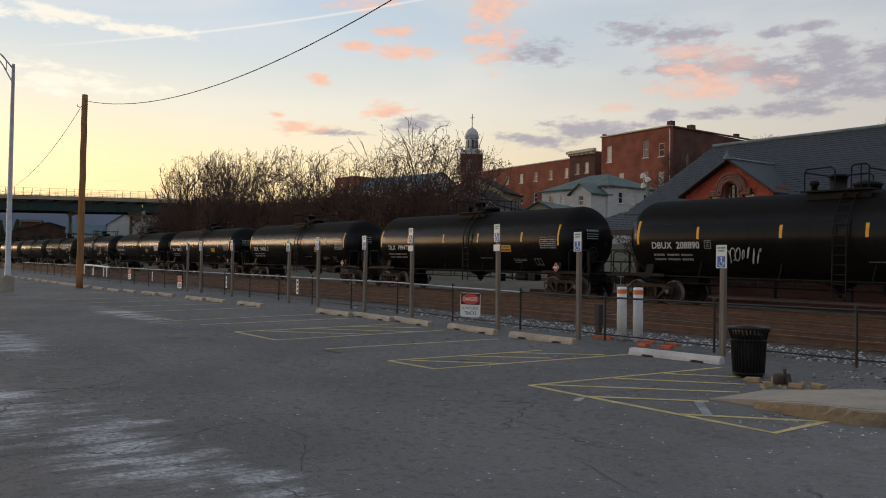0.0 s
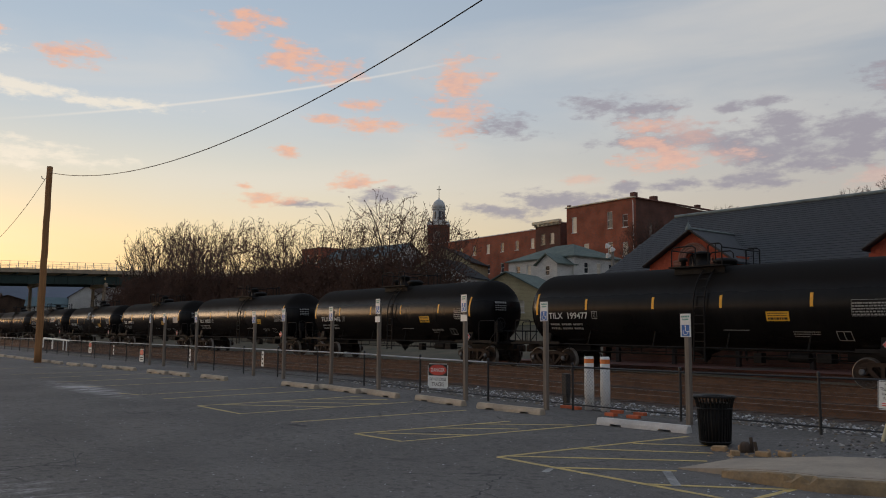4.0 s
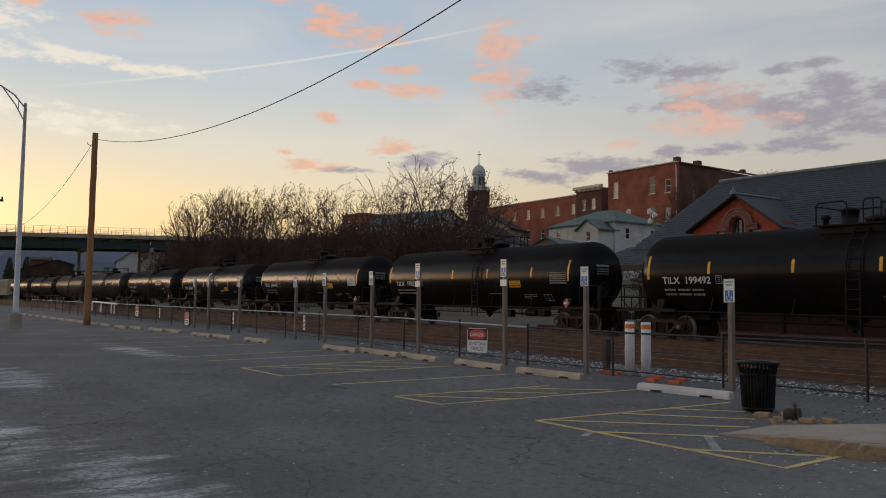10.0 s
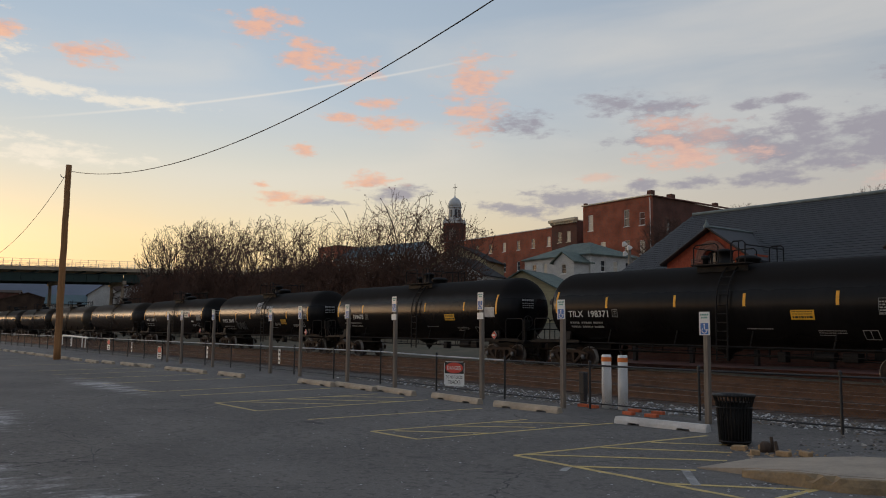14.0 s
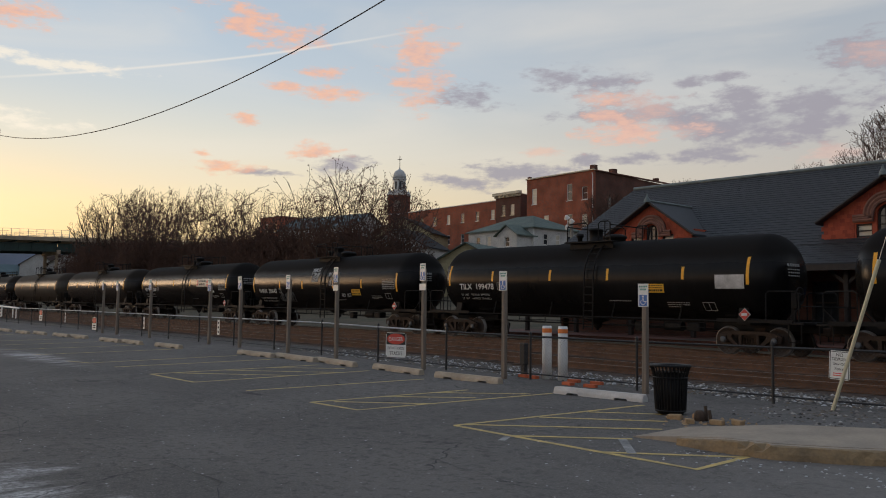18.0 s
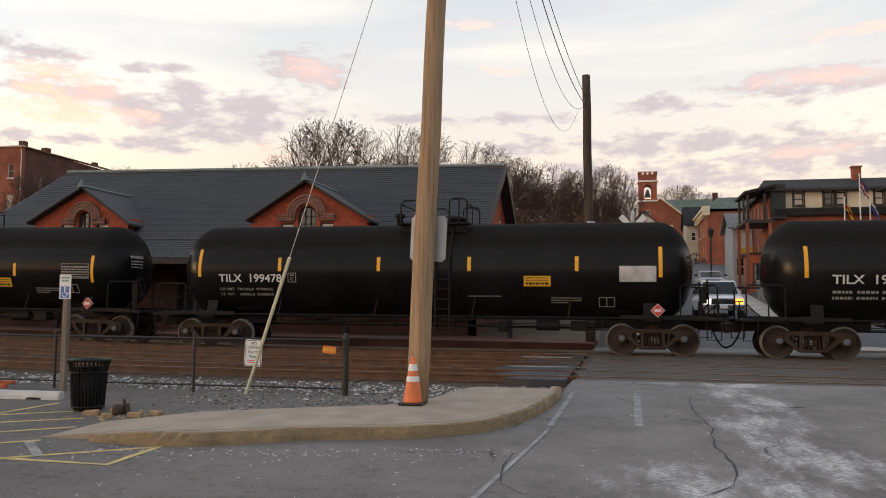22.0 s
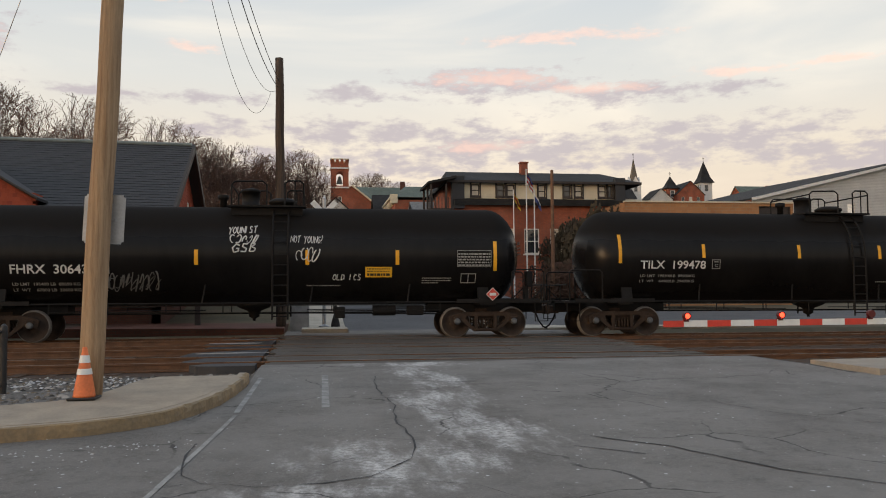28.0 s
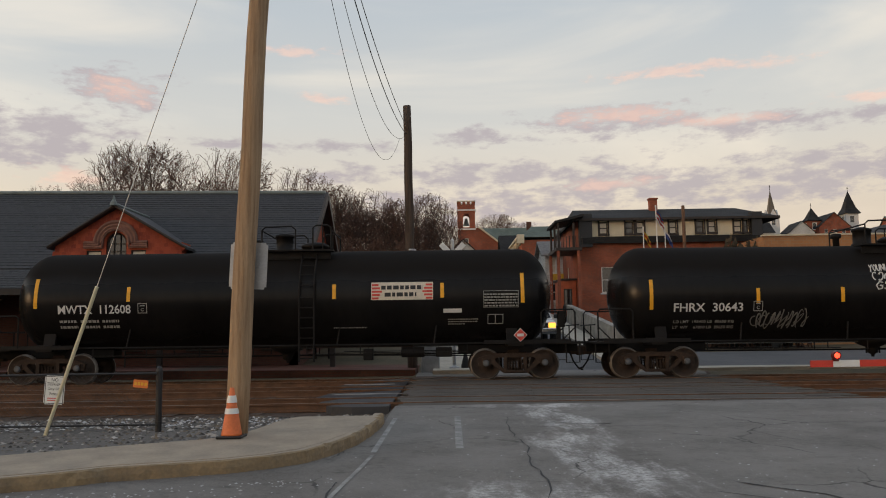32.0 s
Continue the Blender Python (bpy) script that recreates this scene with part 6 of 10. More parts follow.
PB, PT = Vector((-2.68, 11.2, 0.2)), Vector((-2.18, 11.2, 11.3))
big = timber_pole("utility_pole", "leaning tan wooden utility pole at the island", PB, PT, 0.152, 0.118, M_POLE)
s = thing("traffic_sign", "back of a bare metal sign on the pole", "sign", (-2.56, 11.36, 2.55), -4)
plate(s, "sign_plate", 0.52, 0.64, M_GALV, (0, 0, 0), 2.5, "dull galvanised sign back", 0.005)
bm = B()
box(bm, (0, -0.03, 0), (0.3, 0.03, 0.04))
part("bracket", bm, M_GALV, s)
GB, GT = Vector((-5.73, 12.34, 0.2)), Vector((-2.27, 11.25, 9.45))
s = thing("stay_wire", "steel stay wire with a pale yellow guard", "stay wire", GB)
d = GT - GB
part("wire", tube(B(), [d * (k / 10) for k in range(11)], 0.006, 5), M_GALV, s)
part("guard", tube(B(), [d * 0.0, d * 0.12, d * 0.232], 0.026, 8), M_GUARD, s, "pale yellow plastic guard")


def cone(x, y):
    s = thing("traffic_cone", "faded orange traffic cone with white bands", "traffic cone", (x, y, island_top(x, y) + 0.002))
    bm = B()
    box(bm, (0, 0, 0.015), (0.33, 0.33, 0.03), bev=0.012)
    part("base", bm, M_BLACK, s, "black rubber base")
    bm = B()
    lathe(bm, [(0.135, 0.03), (0.13, 0.05), (0.028, 0.62), (0.02, 0.63), (0.015, 0.57)], 24)
    part("cone_body", bm, M_CONE, s, smooth=True)
    for a, b in ((0.3, 0.37), (0.44, 0.53)):
        bm = B()
        f = lambda z: 0.1385 - (z - 0.03) * 0.178 + 0.0022
        lathe(bm, [(f(a) - 0.003, a), (f(a), a + 0.002), (f(b), b - 0.002), (f(b) - 0.003, b)], 24)
        part("band", bm, M_SIGN, s, "white reflective band")


cone(-2.64, 10.85)


def sag(a, b, drop, n=28):
    a, b = Vector(a), Vector(b)
    return [a.lerp(b, k / n) + Vector((0, 0, -4 * drop * (k / n) * (1 - k / n))) for k in range(n + 1)]


def wire(a, b, drop, rad, label):
    ob = part("overhead_wire", tube(B(), sag(a, b, drop), rad, 5), M_WIRE)
    return tagged(ob, label, "wire", "overhead wires")


LP = Vector((-42.75, 9.14, 9.88))
lp = timber_pole("utility_pole", "orange-brown wooden utility pole in the lot", (-42.9, 9.14, lot_z(-42.9, 9.14) - 0.05), LP, 0.165, 0.135, M_POLE2)
bm = B()
tube(bm, [(0.1, -0.16, 8.75), (0.1, -0.3, 8.8), (0.1, -0.34, 8.9)], 0.02, 6)
part("hook", bm, M_GALV, lp)
wire((-42.7, 9.14, 9.58), (-2.25, 11.2, 10.75), 2.42, 0.015, "black cable strung from the lot pole to the island pole")
P3 = Vector((-71.5, 7.3, 9.95))
p3 = timber_pole("utility_pole", "far dark wooden utility pole with a crossarm", (-74.9, 7.3, lot_z(-74.9, 7.3) - 0.05), P3, 0.2, 0.15, M_POLE3)
bm = B()
box(bm, (3.2, 0.3, 8.65), (0.16, 2.6, 0.16), bev=0.01)
part("crossarm", bm, M_POLE3, p3)
for y in (-0.85, 1.5):
    bm = B()
    lathe(bm, [(0.03, 0), (0.07, 0.06), (0.06, 0.2), (0.02, 0.24)], 10, "Z", (3.2, y, 8.73))
    part("insulator", bm, M_POLE3, p3)
for s_ in (-1, 1):
    bm = B()
    tube(bm, [(3.1, 0.3 + 0.75 * s_, 8.62), (3.0, 0.0, 8.0)], 0.02, 5)
    part("arm_brace", bm, M_POLE3, p3)
wire((-42.8, 9.14, 9.58), (-72.4, 7.3, 7.85), 2.3, 0.012, "black cable drooping to the far pole")
FP = Vector((-1.15, 31.0, 10.3))
fp = timber_pole("utility_pole", "old dark utility pole beyond the crossing", (-1.06, 31.0, 0.15), FP, 0.19, 0.15, M_POLE3)
part("riser", tube(B(), [(-0.19, -0.1, 1.0), (-0.18, -0.1, 5.0), (-0.17, -0.1, 8.6), (-0.12, -0.05, 9.0)], 0.03, 6), M_POLE3, fp)
for zz in (4.1, 4.6):
    bm = B()
    lathe(bm, [(0.185, zz), (0.19, zz + 0.01), (0.19, zz + 0.05), (0.185, zz + 0.06)], 16)
    part("steel_band", bm, M_GALV, fp)
top = PB.lerp(PT, 0.97)
for a, b, dr, rad in (((-2.2, 11.3, 10.9), (-1.45, 30.9, 9.0), 3.1, 0.006), ((-2.2, 11.3, 10.9), (-1.3, 30.9, 9.05), 1.9, 0.007), ((-2.2, 11.3, 10.9), (-1.2, 30.9, 9.2), 1.05, 0.013), ((-2.2, 11.3, 10.9), (-1.15, 30.9, 9.4), 0.65, 0.011)):
    wire(a, b, dr, rad, "black wire slung across the tracks")


# ---- street lamp of the lot ----
def street_lamp(x, y):
    z0 = lot_z(x, y)
    s = thing("street_lamp", "tall grey street lamp with a lit amber head", "street lamp", (x, y, z0), 78)
    bm = B()
    lathe(bm, [(0.29, -0.1), (0.29, 0.62), (0.26, 0.66), (0.02, 0.66)], 20)
    part("base", bm, M_WALK, s, "concrete footing")
    bm = B()
    lathe(bm, [(0.15, 0.66), (0.15, 0.72), (0.125, 0.74), (0.07, 10.2), (0.075, 10.22), (0.06, 10.28), (0.01, 10.29)], 16)
    part("column", bm, M_GALV, s, smooth=True)
    bm = B()
    tube(bm, [(0.0, 0, 10.05), (-0.45, -0.05, 10.6), (-1.0, -0.1, 10.95), (-1.5, -0.12, 11.1)], 0.035, 8)
    part("upper_arm", bm, M_GALV, s)
    bm = B()
    tube(bm, [(0.0, 0, 9.4), (-0.4, -0.05, 10.15), (-0.95, -0.1, 10.9)], 0.028, 8)
    tube(bm, [(-0.28, -0.03, 10.4), (-0.28, -0.03, 9.95)], 0.02, 6)
    part("lower_arm", bm, M_GALV, s)
    bm = B()
    lathe(bm, [(0.03, -0.42), (0.12, -0.34), (0.2, -0.1), (0.2, 0.15), (0.1, 0.36), (0.05, 0.42)], 16, "X")
    bmesh.ops.scale(bm, vec=(1, 1, 0.55), verts=bm.verts)
    bmesh.ops.translate(bm, vec=(-1.85, -0.13, 11.15), verts=bm.verts)
    h = part("lamp_head", bm, M_GALV, s, smooth=True)
    bm = B()
    lathe(bm, [(0.01, -0.14), (0.1, -0.1), (0.15, -0.02), (0.155, 0.02)], 16)
    bmesh.ops.scale(bm, vec=(1.35, 1, 0.9), verts=bm.verts)
    bmesh.ops.translate(bm, vec=(-1.98, -0.13, 11.1), verts=bm.verts)
    part("lens", bm, M_LAMPGLOW, h, "glowing amber lens")


street_lamp(-41.98, 5.9)


# ---- crossing gate and flashers ----
def crossing_gate():
    s = thing("crossing_gate", "lowered red and white crossing gate with red lamps", "crossing gate", (13.03, 15.0, 0.24))
    bm = B()
    lathe(bm, [(0.16, -0.05), (0.16, 0.06), (0.07, 0.08), (0.07, 2.6), (0.01, 2.62)], 16)
    part("mast", bm, M_GALV, s)
    bm = B()
    box(bm, (0, 0.25, 0.75), (0.5, 0.4, 0.7), bev=0.04)
    part("gate_motor", bm, M_GALV, s)
    red = mat("gate_red", (0.6, 0.05, 0.03), 0.4, var=0.1)
    for i in range(13):
        bm = B()
        l = 0.475
        x = -0.3 - l * (i + 0.5) if i < 12 else -0.3 - l * 12 - 0.2
        ll = l - 0.002 if i < 12 else 0.4
        box(bm, (x, 0, 0.715), (ll, 0.03, 0.12))
        part("arm_section", bm, M_SIGN if i % 2 else red, s, "white arm section" if i % 2 else "red arm section")
    for k, x in enumerate((-5.95, -4.03, -2.13)):
        bm = B()
        lathe(bm, [(0.075, -0.06), (0.085, 0.0), (0.07, 0.03)], 14, "Y", (x, -0.02, 0.86))
        box(bm, (x, 0, 0.78), (0.1, 0.06, 0.05))
        lamp = part("gate_lamp", bm, M_DARKLENS, s)
        if k < 2:
            bm = B()
            lathe(bm, [(0.002, -0.085), (0.035, -0.08), (0.05, -0.063)], 14, "Y", (x, -0.02, 0.86))
            part("lit_lens", bm, M_REDGLOW, lamp, "lit red lens")


crossing_gate()


def crossbuck(x, y):
    s = thing("crossing_signal", "white crossbuck with a pair of red flashers", "crossing signal", (x, y, 0.15))
    bm = B()
    lathe(bm, [(0.2, -0.05), (0.2, 0.25), (0.09, 0.3), (0.065, 0.32), (0.065, 5.0), (0.075, 5.02), (0.02, 5.1)], 14)
    part("mast", bm, M_GALV, s)
    for a in (43, -43):
        bm = B()
        box(bm, (0, -0.1 - 0.01 * (a > 0), 4.42), (0.2, 0.012, 1.28), Matrix.Rotation(radians(a), 4, "Y"))
        part("crossbuck_board", bm, M_SIGN, s, "white crossbuck board")
    bm = B()
    box(bm, (0, -0.1, 3.78), (0.56, 0.012, 0.2))
    part("name_board", bm, M_SIGN, s)
    bm = B()
    tube(bm, [(-0.4, -0.05, 2.9), (0.4, -0.05, 2.9)], 0.03, 8)
    part("lamp_arm", bm, M_GALV, s)
    for k, dx in enumerate((-0.4, 0.4)):
        bm = B()
        lathe(bm, [(0.002, 0.0), (0.3, 0.0), (0.3, -0.02), (0.002, -0.02)], 24, "Y", (dx, -0.1, 2.9))
        lathe(bm, [(0.16, -0.02), (0.16, -0.2), (0.155, -0.2), (0.15, -0.02)], 24, "Y", (dx, -0.1, 2.9))
        hd = part("flasher", bm, M_BLACK, s, "round black flasher hood")
        bm = B()
        lathe(bm, [(0.001, -0.05), (0.13, -0.04), (0.148, -0.025)], 20, "Y", (dx, -0.1, 2.9))
        part("lens", bm, M_FLASH if k == 1 else M_DARKLENS, hd, "lit red lens" if k == 1 else "dark red lens")
    bm = B()
    box(bm, (-0.9, 0.3, 0.6), (0.7, 0.5, 1.2), bev=0.03)
    part("relay_case", bm, M_GALV, s)


crossbuck(0.49, 31.5)



# ---- white sleeves on a far stretch of the fence ----
wb = thing("white_barrier", "white rail with four short white legs on the fence", "barrier", (-53.6, FY - 0.12, fz(-53.6)))
bm = B()
tube(bm, [(-3.0, 0, 0.98), (3.0, 0, 0.83)], 0.05, 8)
part("barrier_rail", bm, M_SIGN, wb)
for dx in (-3.0, -0.6, 1.9, 2.6):
    bm = B()
    box(bm, (dx, -0.03, 0.62 - dx * 0.025), (0.13, 0.04, 0.6), bev=0.01)
    part("barrier_leg", bm, M_SIGN, wb)


# ---- background: materials ----
def course_mat(name, col, col2, gap, w, h, rough=0.8, mortar=0.008, var=0.5, bump=0.3):
    """Courses of bricks, shingles or boards on upright and sloping faces, with stains over them."""
    m = bpy.data.materials.new(name)
    m.use_nodes = True
    nt = m.node_tree
    N, L = nt.nodes.new, nt.links.new
    b = nt.nodes["Principled BSDF"]
    b.inputs["Roughness"].default_value = rough
    b.inputs["Specular IOR Level"].default_value = 0.25
    tc, sp, ad, cb = N("ShaderNodeTexCoord"), N("ShaderNodeSeparateXYZ"), N("ShaderNodeMath"), N("ShaderNodeCombineXYZ")
    L(tc.outputs["Object"], sp.inputs[0])
    L(sp.outputs[0], ad.inputs[0]), L(sp.outputs[1], ad.inputs[1])
    L(ad.outputs[0], cb.inputs[0]), L(sp.outputs[2], cb.inputs[1])
    br = N("ShaderNodeTexBrick")
    L(cb.outputs[0], br.inputs["Vector"])
    br.inputs["Scale"].default_value = 1.0
    br.inputs["Brick Width"].default_value, br.inputs["Row Height"].default_value = w, h
    br.inputs["Mortar Size"].default_value = mortar
    br.inputs["Color1"].default_value, br.inputs["Color2"].default_value, br.inputs["Mortar"].default_value = (*col, 1), (*col2, 1), (*gap, 1)
    nz = N("ShaderNodeTexNoise")
    nz.inputs["Scale"].default_value, nz.inputs["Detail"].default_value = 0.5, 6
    L(tc.outputs["Object"], nz.inputs[0])
    rp = N("ShaderNodeValToRGB")
    rp.color_ramp.elements[0].color, rp.color_ramp.elements[1].color = (1 - var, 1 - var, 1 - var, 1), (1.0, 1.0, 1.0, 1)
    rp.color_ramp.elements[0].position, rp.color_ramp.elements[1].position = 0.3, 0.7
    L(nz.outputs[0], rp.inputs[0])
    mx = N("ShaderNodeMix")
    mx.data_type, mx.blend_type = "RGBA", "MULTIPLY"
    mx.inputs[0].default_value = 1.0
    L(br.outputs["Color"], mx.inputs[6]), L(rp.outputs[0], mx.inputs[7])
    L(mx.outputs[2], b.inputs["Base Color"])
    bp = N("ShaderNodeBump")
    bp.inputs["Strength"].default_value, bp.inputs["Distance"].default_value = bump, 0.02
    bp.invert = True
    L(br.outputs["Fac"], bp.inputs["Height"]), L(bp.outputs[0], b.inputs["Normal"])
    return m


def island_mat(name, col, col2, rough):
    """One shade for each single piece of a roof or wall cladding."""
    m = mat(name, col, rough, var=0.2, scale=3.0, bump=0.2, bscale=25)
    nt = m.node_tree
    b = nt.nodes["Principled BSDF"]
    g, r, x = nt.nodes.new("ShaderNodeNewGeometry"), nt.nodes.new("ShaderNodeValToRGB"), nt.nodes.new("ShaderNodeMix")
    r.color_ramp.elements[0].color, r.color_ramp.elements[1].color = (*col2, 1), (*col, 1)
    nt.links.new(g.outputs["Random Per Island"], r.inputs[0])
    x.data_type, x.inputs[0].default_value = "RGBA", 0.6
    nt.links.new(b.inputs["Base Color"].links[0].from_socket, x.inputs[6])
    nt.links.new(r.outputs[0], x.inputs[7])
    nt.links.new(x.outputs[2], b.inputs["Base Color"])
    return m


M_BRICK = course_mat("red_brick", (0.5, 0.14, 0.074), (0.4, 0.107, 0.057), (0.2, 0.13, 0.1), 0.22, 0.075)
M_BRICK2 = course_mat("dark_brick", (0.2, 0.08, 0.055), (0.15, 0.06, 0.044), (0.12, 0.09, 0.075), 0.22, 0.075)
M_TANB = course_mat("tan_brick", (0.46, 0.225, 0.1), (0.39, 0.185, 0.085), (0.34, 0.26, 0.18), 0.4, 0.2, var=0.2)
M_SHINGLE = island_mat("red_shingle", (0.40, 0.075, 0.03), (0.24, 0.035, 0.016), 0.75)
M_SLATE = island_mat("grey_slate", (0.036, 0.037, 0.04), (0.022, 0.0225, 0.025), 0.65)
M_ROOF = course_mat("dark_shingle_roof", (0.042, 0.042, 0.042), (0.03, 0.03, 0.031), (0.025, 0.025, 0.025), 0.35, 0.13)
M_GREENROOF = course_mat("grey_green_roof", (0.17, 0.21, 0.18), (0.13, 0.17, 0.15), (0.1, 0.12, 0.1), 0.35, 0.13, var=0.3)
M_TEAL = course_mat("teal_metal_roof", (0.09, 0.15, 0.16), (0.08, 0.13, 0.14), (0.05, 0.08, 0.09), 0.5, 30.0, rough=0.45, var=0.3)
M_BROWNROOF = course_mat("brown_roof", (0.1, 0.062, 0.04), (0.08, 0.05, 0.035), (0.05, 0.03, 0.02), 0.35, 0.13)
M_WSIDE = course_mat("white_siding", (0.66, 0.65, 0.61), (0.62, 0.61, 0.58), (0.35, 0.34, 0.32), 6.0, 0.14, var=0.2)
M_YSIDE = course_mat("pale_yellow_siding", (0.55, 0.47, 0.28), (0.5, 0.43, 0.26), (0.3, 0.25, 0.15), 6.0, 0.14, var=0.2)
M_CREAM = mat("cream_stucco", (0.68, 0.6, 0.44), 0.85, var=0.1, scale=1.5)
M_TRIM = mat("white_trim", (0.72, 0.7, 0.66), 0.6, var=0.1)
M_CORNICE = mat("cream_cornice", (0.62, 0.55, 0.4), 0.7, var=0.15, scale=2)
M_DARKTRIM = mat("dark_brown_trim", (0.035, 0.025, 0.02), 0.6, var=0.2)
M_STONE = mat("brownstone", (0.2, 0.095, 0.07), 0.8, var=0.3, scale=3, bump=0.3)
M_GLASSW = mat("window_glass", (0.03, 0.035, 0.04), 0.06, var=0.3, spec=0.9)
M_PALEPANE = mat("pale_cream_pane", (0.62, 0.56, 0.45), 0.25, var=0.12, scale=2, spec=0.7)
M_WARM = glow("lit_window", (1.0, 0.62, 0.28), 0.1)
M_COPPER = mat("weathered_copper", (0.15, 0.18, 0.17), 0.6, var=0.3, scale=2)
M_DOME = mat("grey_dome_paint", (0.52, 0.53, 0.52), 0.6, var=0.15, scale=2)
M_GIRDER = mat("green_bridge_paint", (0.012, 0.036, 0.03), 0.55, var=0.3, scale=0.5)
M_DECK = mat("bridge_concrete", (0.36, 0.29, 0.21), 0.85, var=0.25, scale=0.6)
M_BARK = mat("winter_bark", (0.055, 0.037, 0.028), 0.9, var=0.35, scale=5, bump=0.4)
M_TWIG = mat("winter_twigs", (0.076, 0.043, 0.032), 0.9, var=0.35, scale=1.5)
M_LEAF = mat("dry_winter_leaves", (0.13, 0.055, 0.034), 0.85, var=0.4, scale=1.5)
M_BRUSH = mat("dry_brush", (0.082, 0.041, 0.026), 0.95, var=0.4, scale=0.8)
M_EVERGREEN = mat("evergreen_needles", (0.04, 0.045, 0.02), 0.85, var=0.45, scale=1.2)
M_VINE = mat("dull_winter_foliage", (0.05, 0.038, 0.022), 0.9, var=0.45, scale=1.2)
# wooded hills: the blue of distance haze is mixed into the base colour
M_HILL = mat("haze_blue_hill", (0.10, 0.12, 0.16), 1.0, var=0.15, scale=0.004)
M_WALKWAY = mat("pale_concrete_walk", (0.42, 0.38, 0.31), 0.85, var=0.18, scale=1.2, bump=0.2)
M_PAVER = course_mat("brick_paving", (0.2, 0.085, 0.06), (0.16, 0.065, 0.05), (0.12, 0.09, 0.07), 0.2, 0.1)
M_CARWHITE = mat("white_car_paint", (0.75, 0.75, 0.74), 0.25, var=0.04, spec=0.7)
M_CARTAN = mat("olive_car_paint", (0.24, 0.2, 0.12), 0.3, var=0.06, spec=0.7)
M_CARSILVER = mat("silver_car_paint", (0.45, 0.47, 0.5), 0.3, metal=0.4, var=0.05)
M_CARGLASS = mat("car_glass", (0.02, 0.025, 0.03), 0.05, var=0.1, spec=1.0)
M_TYRE = mat("tyre_rubber", (0.02, 0.02, 0.02), 0.85, var=0.3)
M_CHROME = mat("chrome_trim", (0.6, 0.6, 0.6), 0.2, metal=1.0, var=0.1)
M_HEADLIGHT = glow("lit_headlight", (1.0, 0.93, 0.8), 0.9)
M_AMBER = glow("amber_signal", (1.0, 0.42, 0.06), 1.6)


# ---- background: building helpers ----
def window(parent, M, x0, x1, z0, z1, frame_m=None, pane_m=None, sill=True, name="window", fw=0.07, cross=True):
    """A sash window in an opening: frame with glazing bars, pane and sill."""
    frame_m, pane_m = frame_m or M_TRIM, pane_m or M_GLASSW
    bm = B()
    d = 0.1
    for c, s in (((x0 + fw / 2, d, (z0 + z1) / 2), (fw, 0.08, z1 - z0)), ((x1 - fw / 2, d, (z0 + z1) / 2), (fw, 0.08, z1 - z0)),
                 (((x0 + x1) / 2, d, z0 + fw / 2), (x1 - x0 - 2 * fw, 0.08, fw)), (((x0 + x1) / 2, d, z1 - fw / 2), (x1 - x0 - 2 * fw, 0.08, fw)),
                 (((x0 + x1) / 2, d, (z0 + z1) / 2), (x1 - x0 - 2 * fw, 0.06, 0.06))):
        box(bm, c, s)
    bm.transform(M)
    w = part(name, bm, frame_m, parent)
    bm = B()
    box(bm, ((x0 + x1) / 2, d + 0.03, (z0 + z1) / 2), (x1 - x0 - 0.02, 0.012, z1 - z0 - 0.02))
    bm.transform(M)
    part("pane", bm, pane_m, w)
    if sill:
        bm = B()
        box(bm, ((x0 + x1) / 2, 0.0, z0 - 0.06), (x1 - x0 + 0.2, 0.22, 0.11))
        bm.transform(M)
        part("sill", bm, frame_m, w)
    return w


def wall(parent, name, m, L0, L1, z0, z1, M, wins=(), th=0.25, frame_m=None, panes=None, top=None):
    """A wall from L0 to L1 with sash windows (x0, x1, z0, z1) set in real openings."""
    bm = B()
    outer = rect(L0, L1, z0, z1) if top is None else [(L0, z0), (L1, z0)] + list(top)
    panel(bm, outer, [rect(*w) for w in wins], th, M)
    w = part(name, bm, m, parent)
    for i, q in enumerate(wins):
        window(parent, M, *q, frame_m=frame_m, pane_m=panes[i % len(panes)] if panes else None)
    return w


def roof_gable(parent, m, W, D, z, rise, over=0.35, th=0.14, along="x", trim=None):
    """Two thick slopes; the ridge runs along local x or y, the walls' box is centred on the middle."""
    hw, hd = W / 2, D / 2
    for s in (-1, 1):
        bm = B()
        if along == "x":
            k = rise / hd
            lo = [(-hw - over, s * (hd + over), z - k * over), (hw + over, s * (hd + over), z - k * over), (hw + over, 0, z + rise), (-hw - over, 0, z + rise)]
        else:
            k = rise / hw
            lo = [(s * (hw + over), -hd - over, z - k * over), (s * (hw + over), hd + over, z - k * over), (0, hd + over, z + rise), (0, -hd - over, z + rise)]
        a = [bm.verts.new(p) for p in lo]
        b = [bm.verts.new((p[0], p[1], p[2] + th)) for p in lo]
        bm.faces.new(a), bm.faces.new(b[::-1])
        for i in range(4):
            bm.faces.new((a[i], a[(i + 1) % 4], b[(i + 1) % 4], b[i]))
        bmesh.ops.recalc_face_normals(bm, faces=bm.faces)
        part("roof_slope", bm, m, parent)


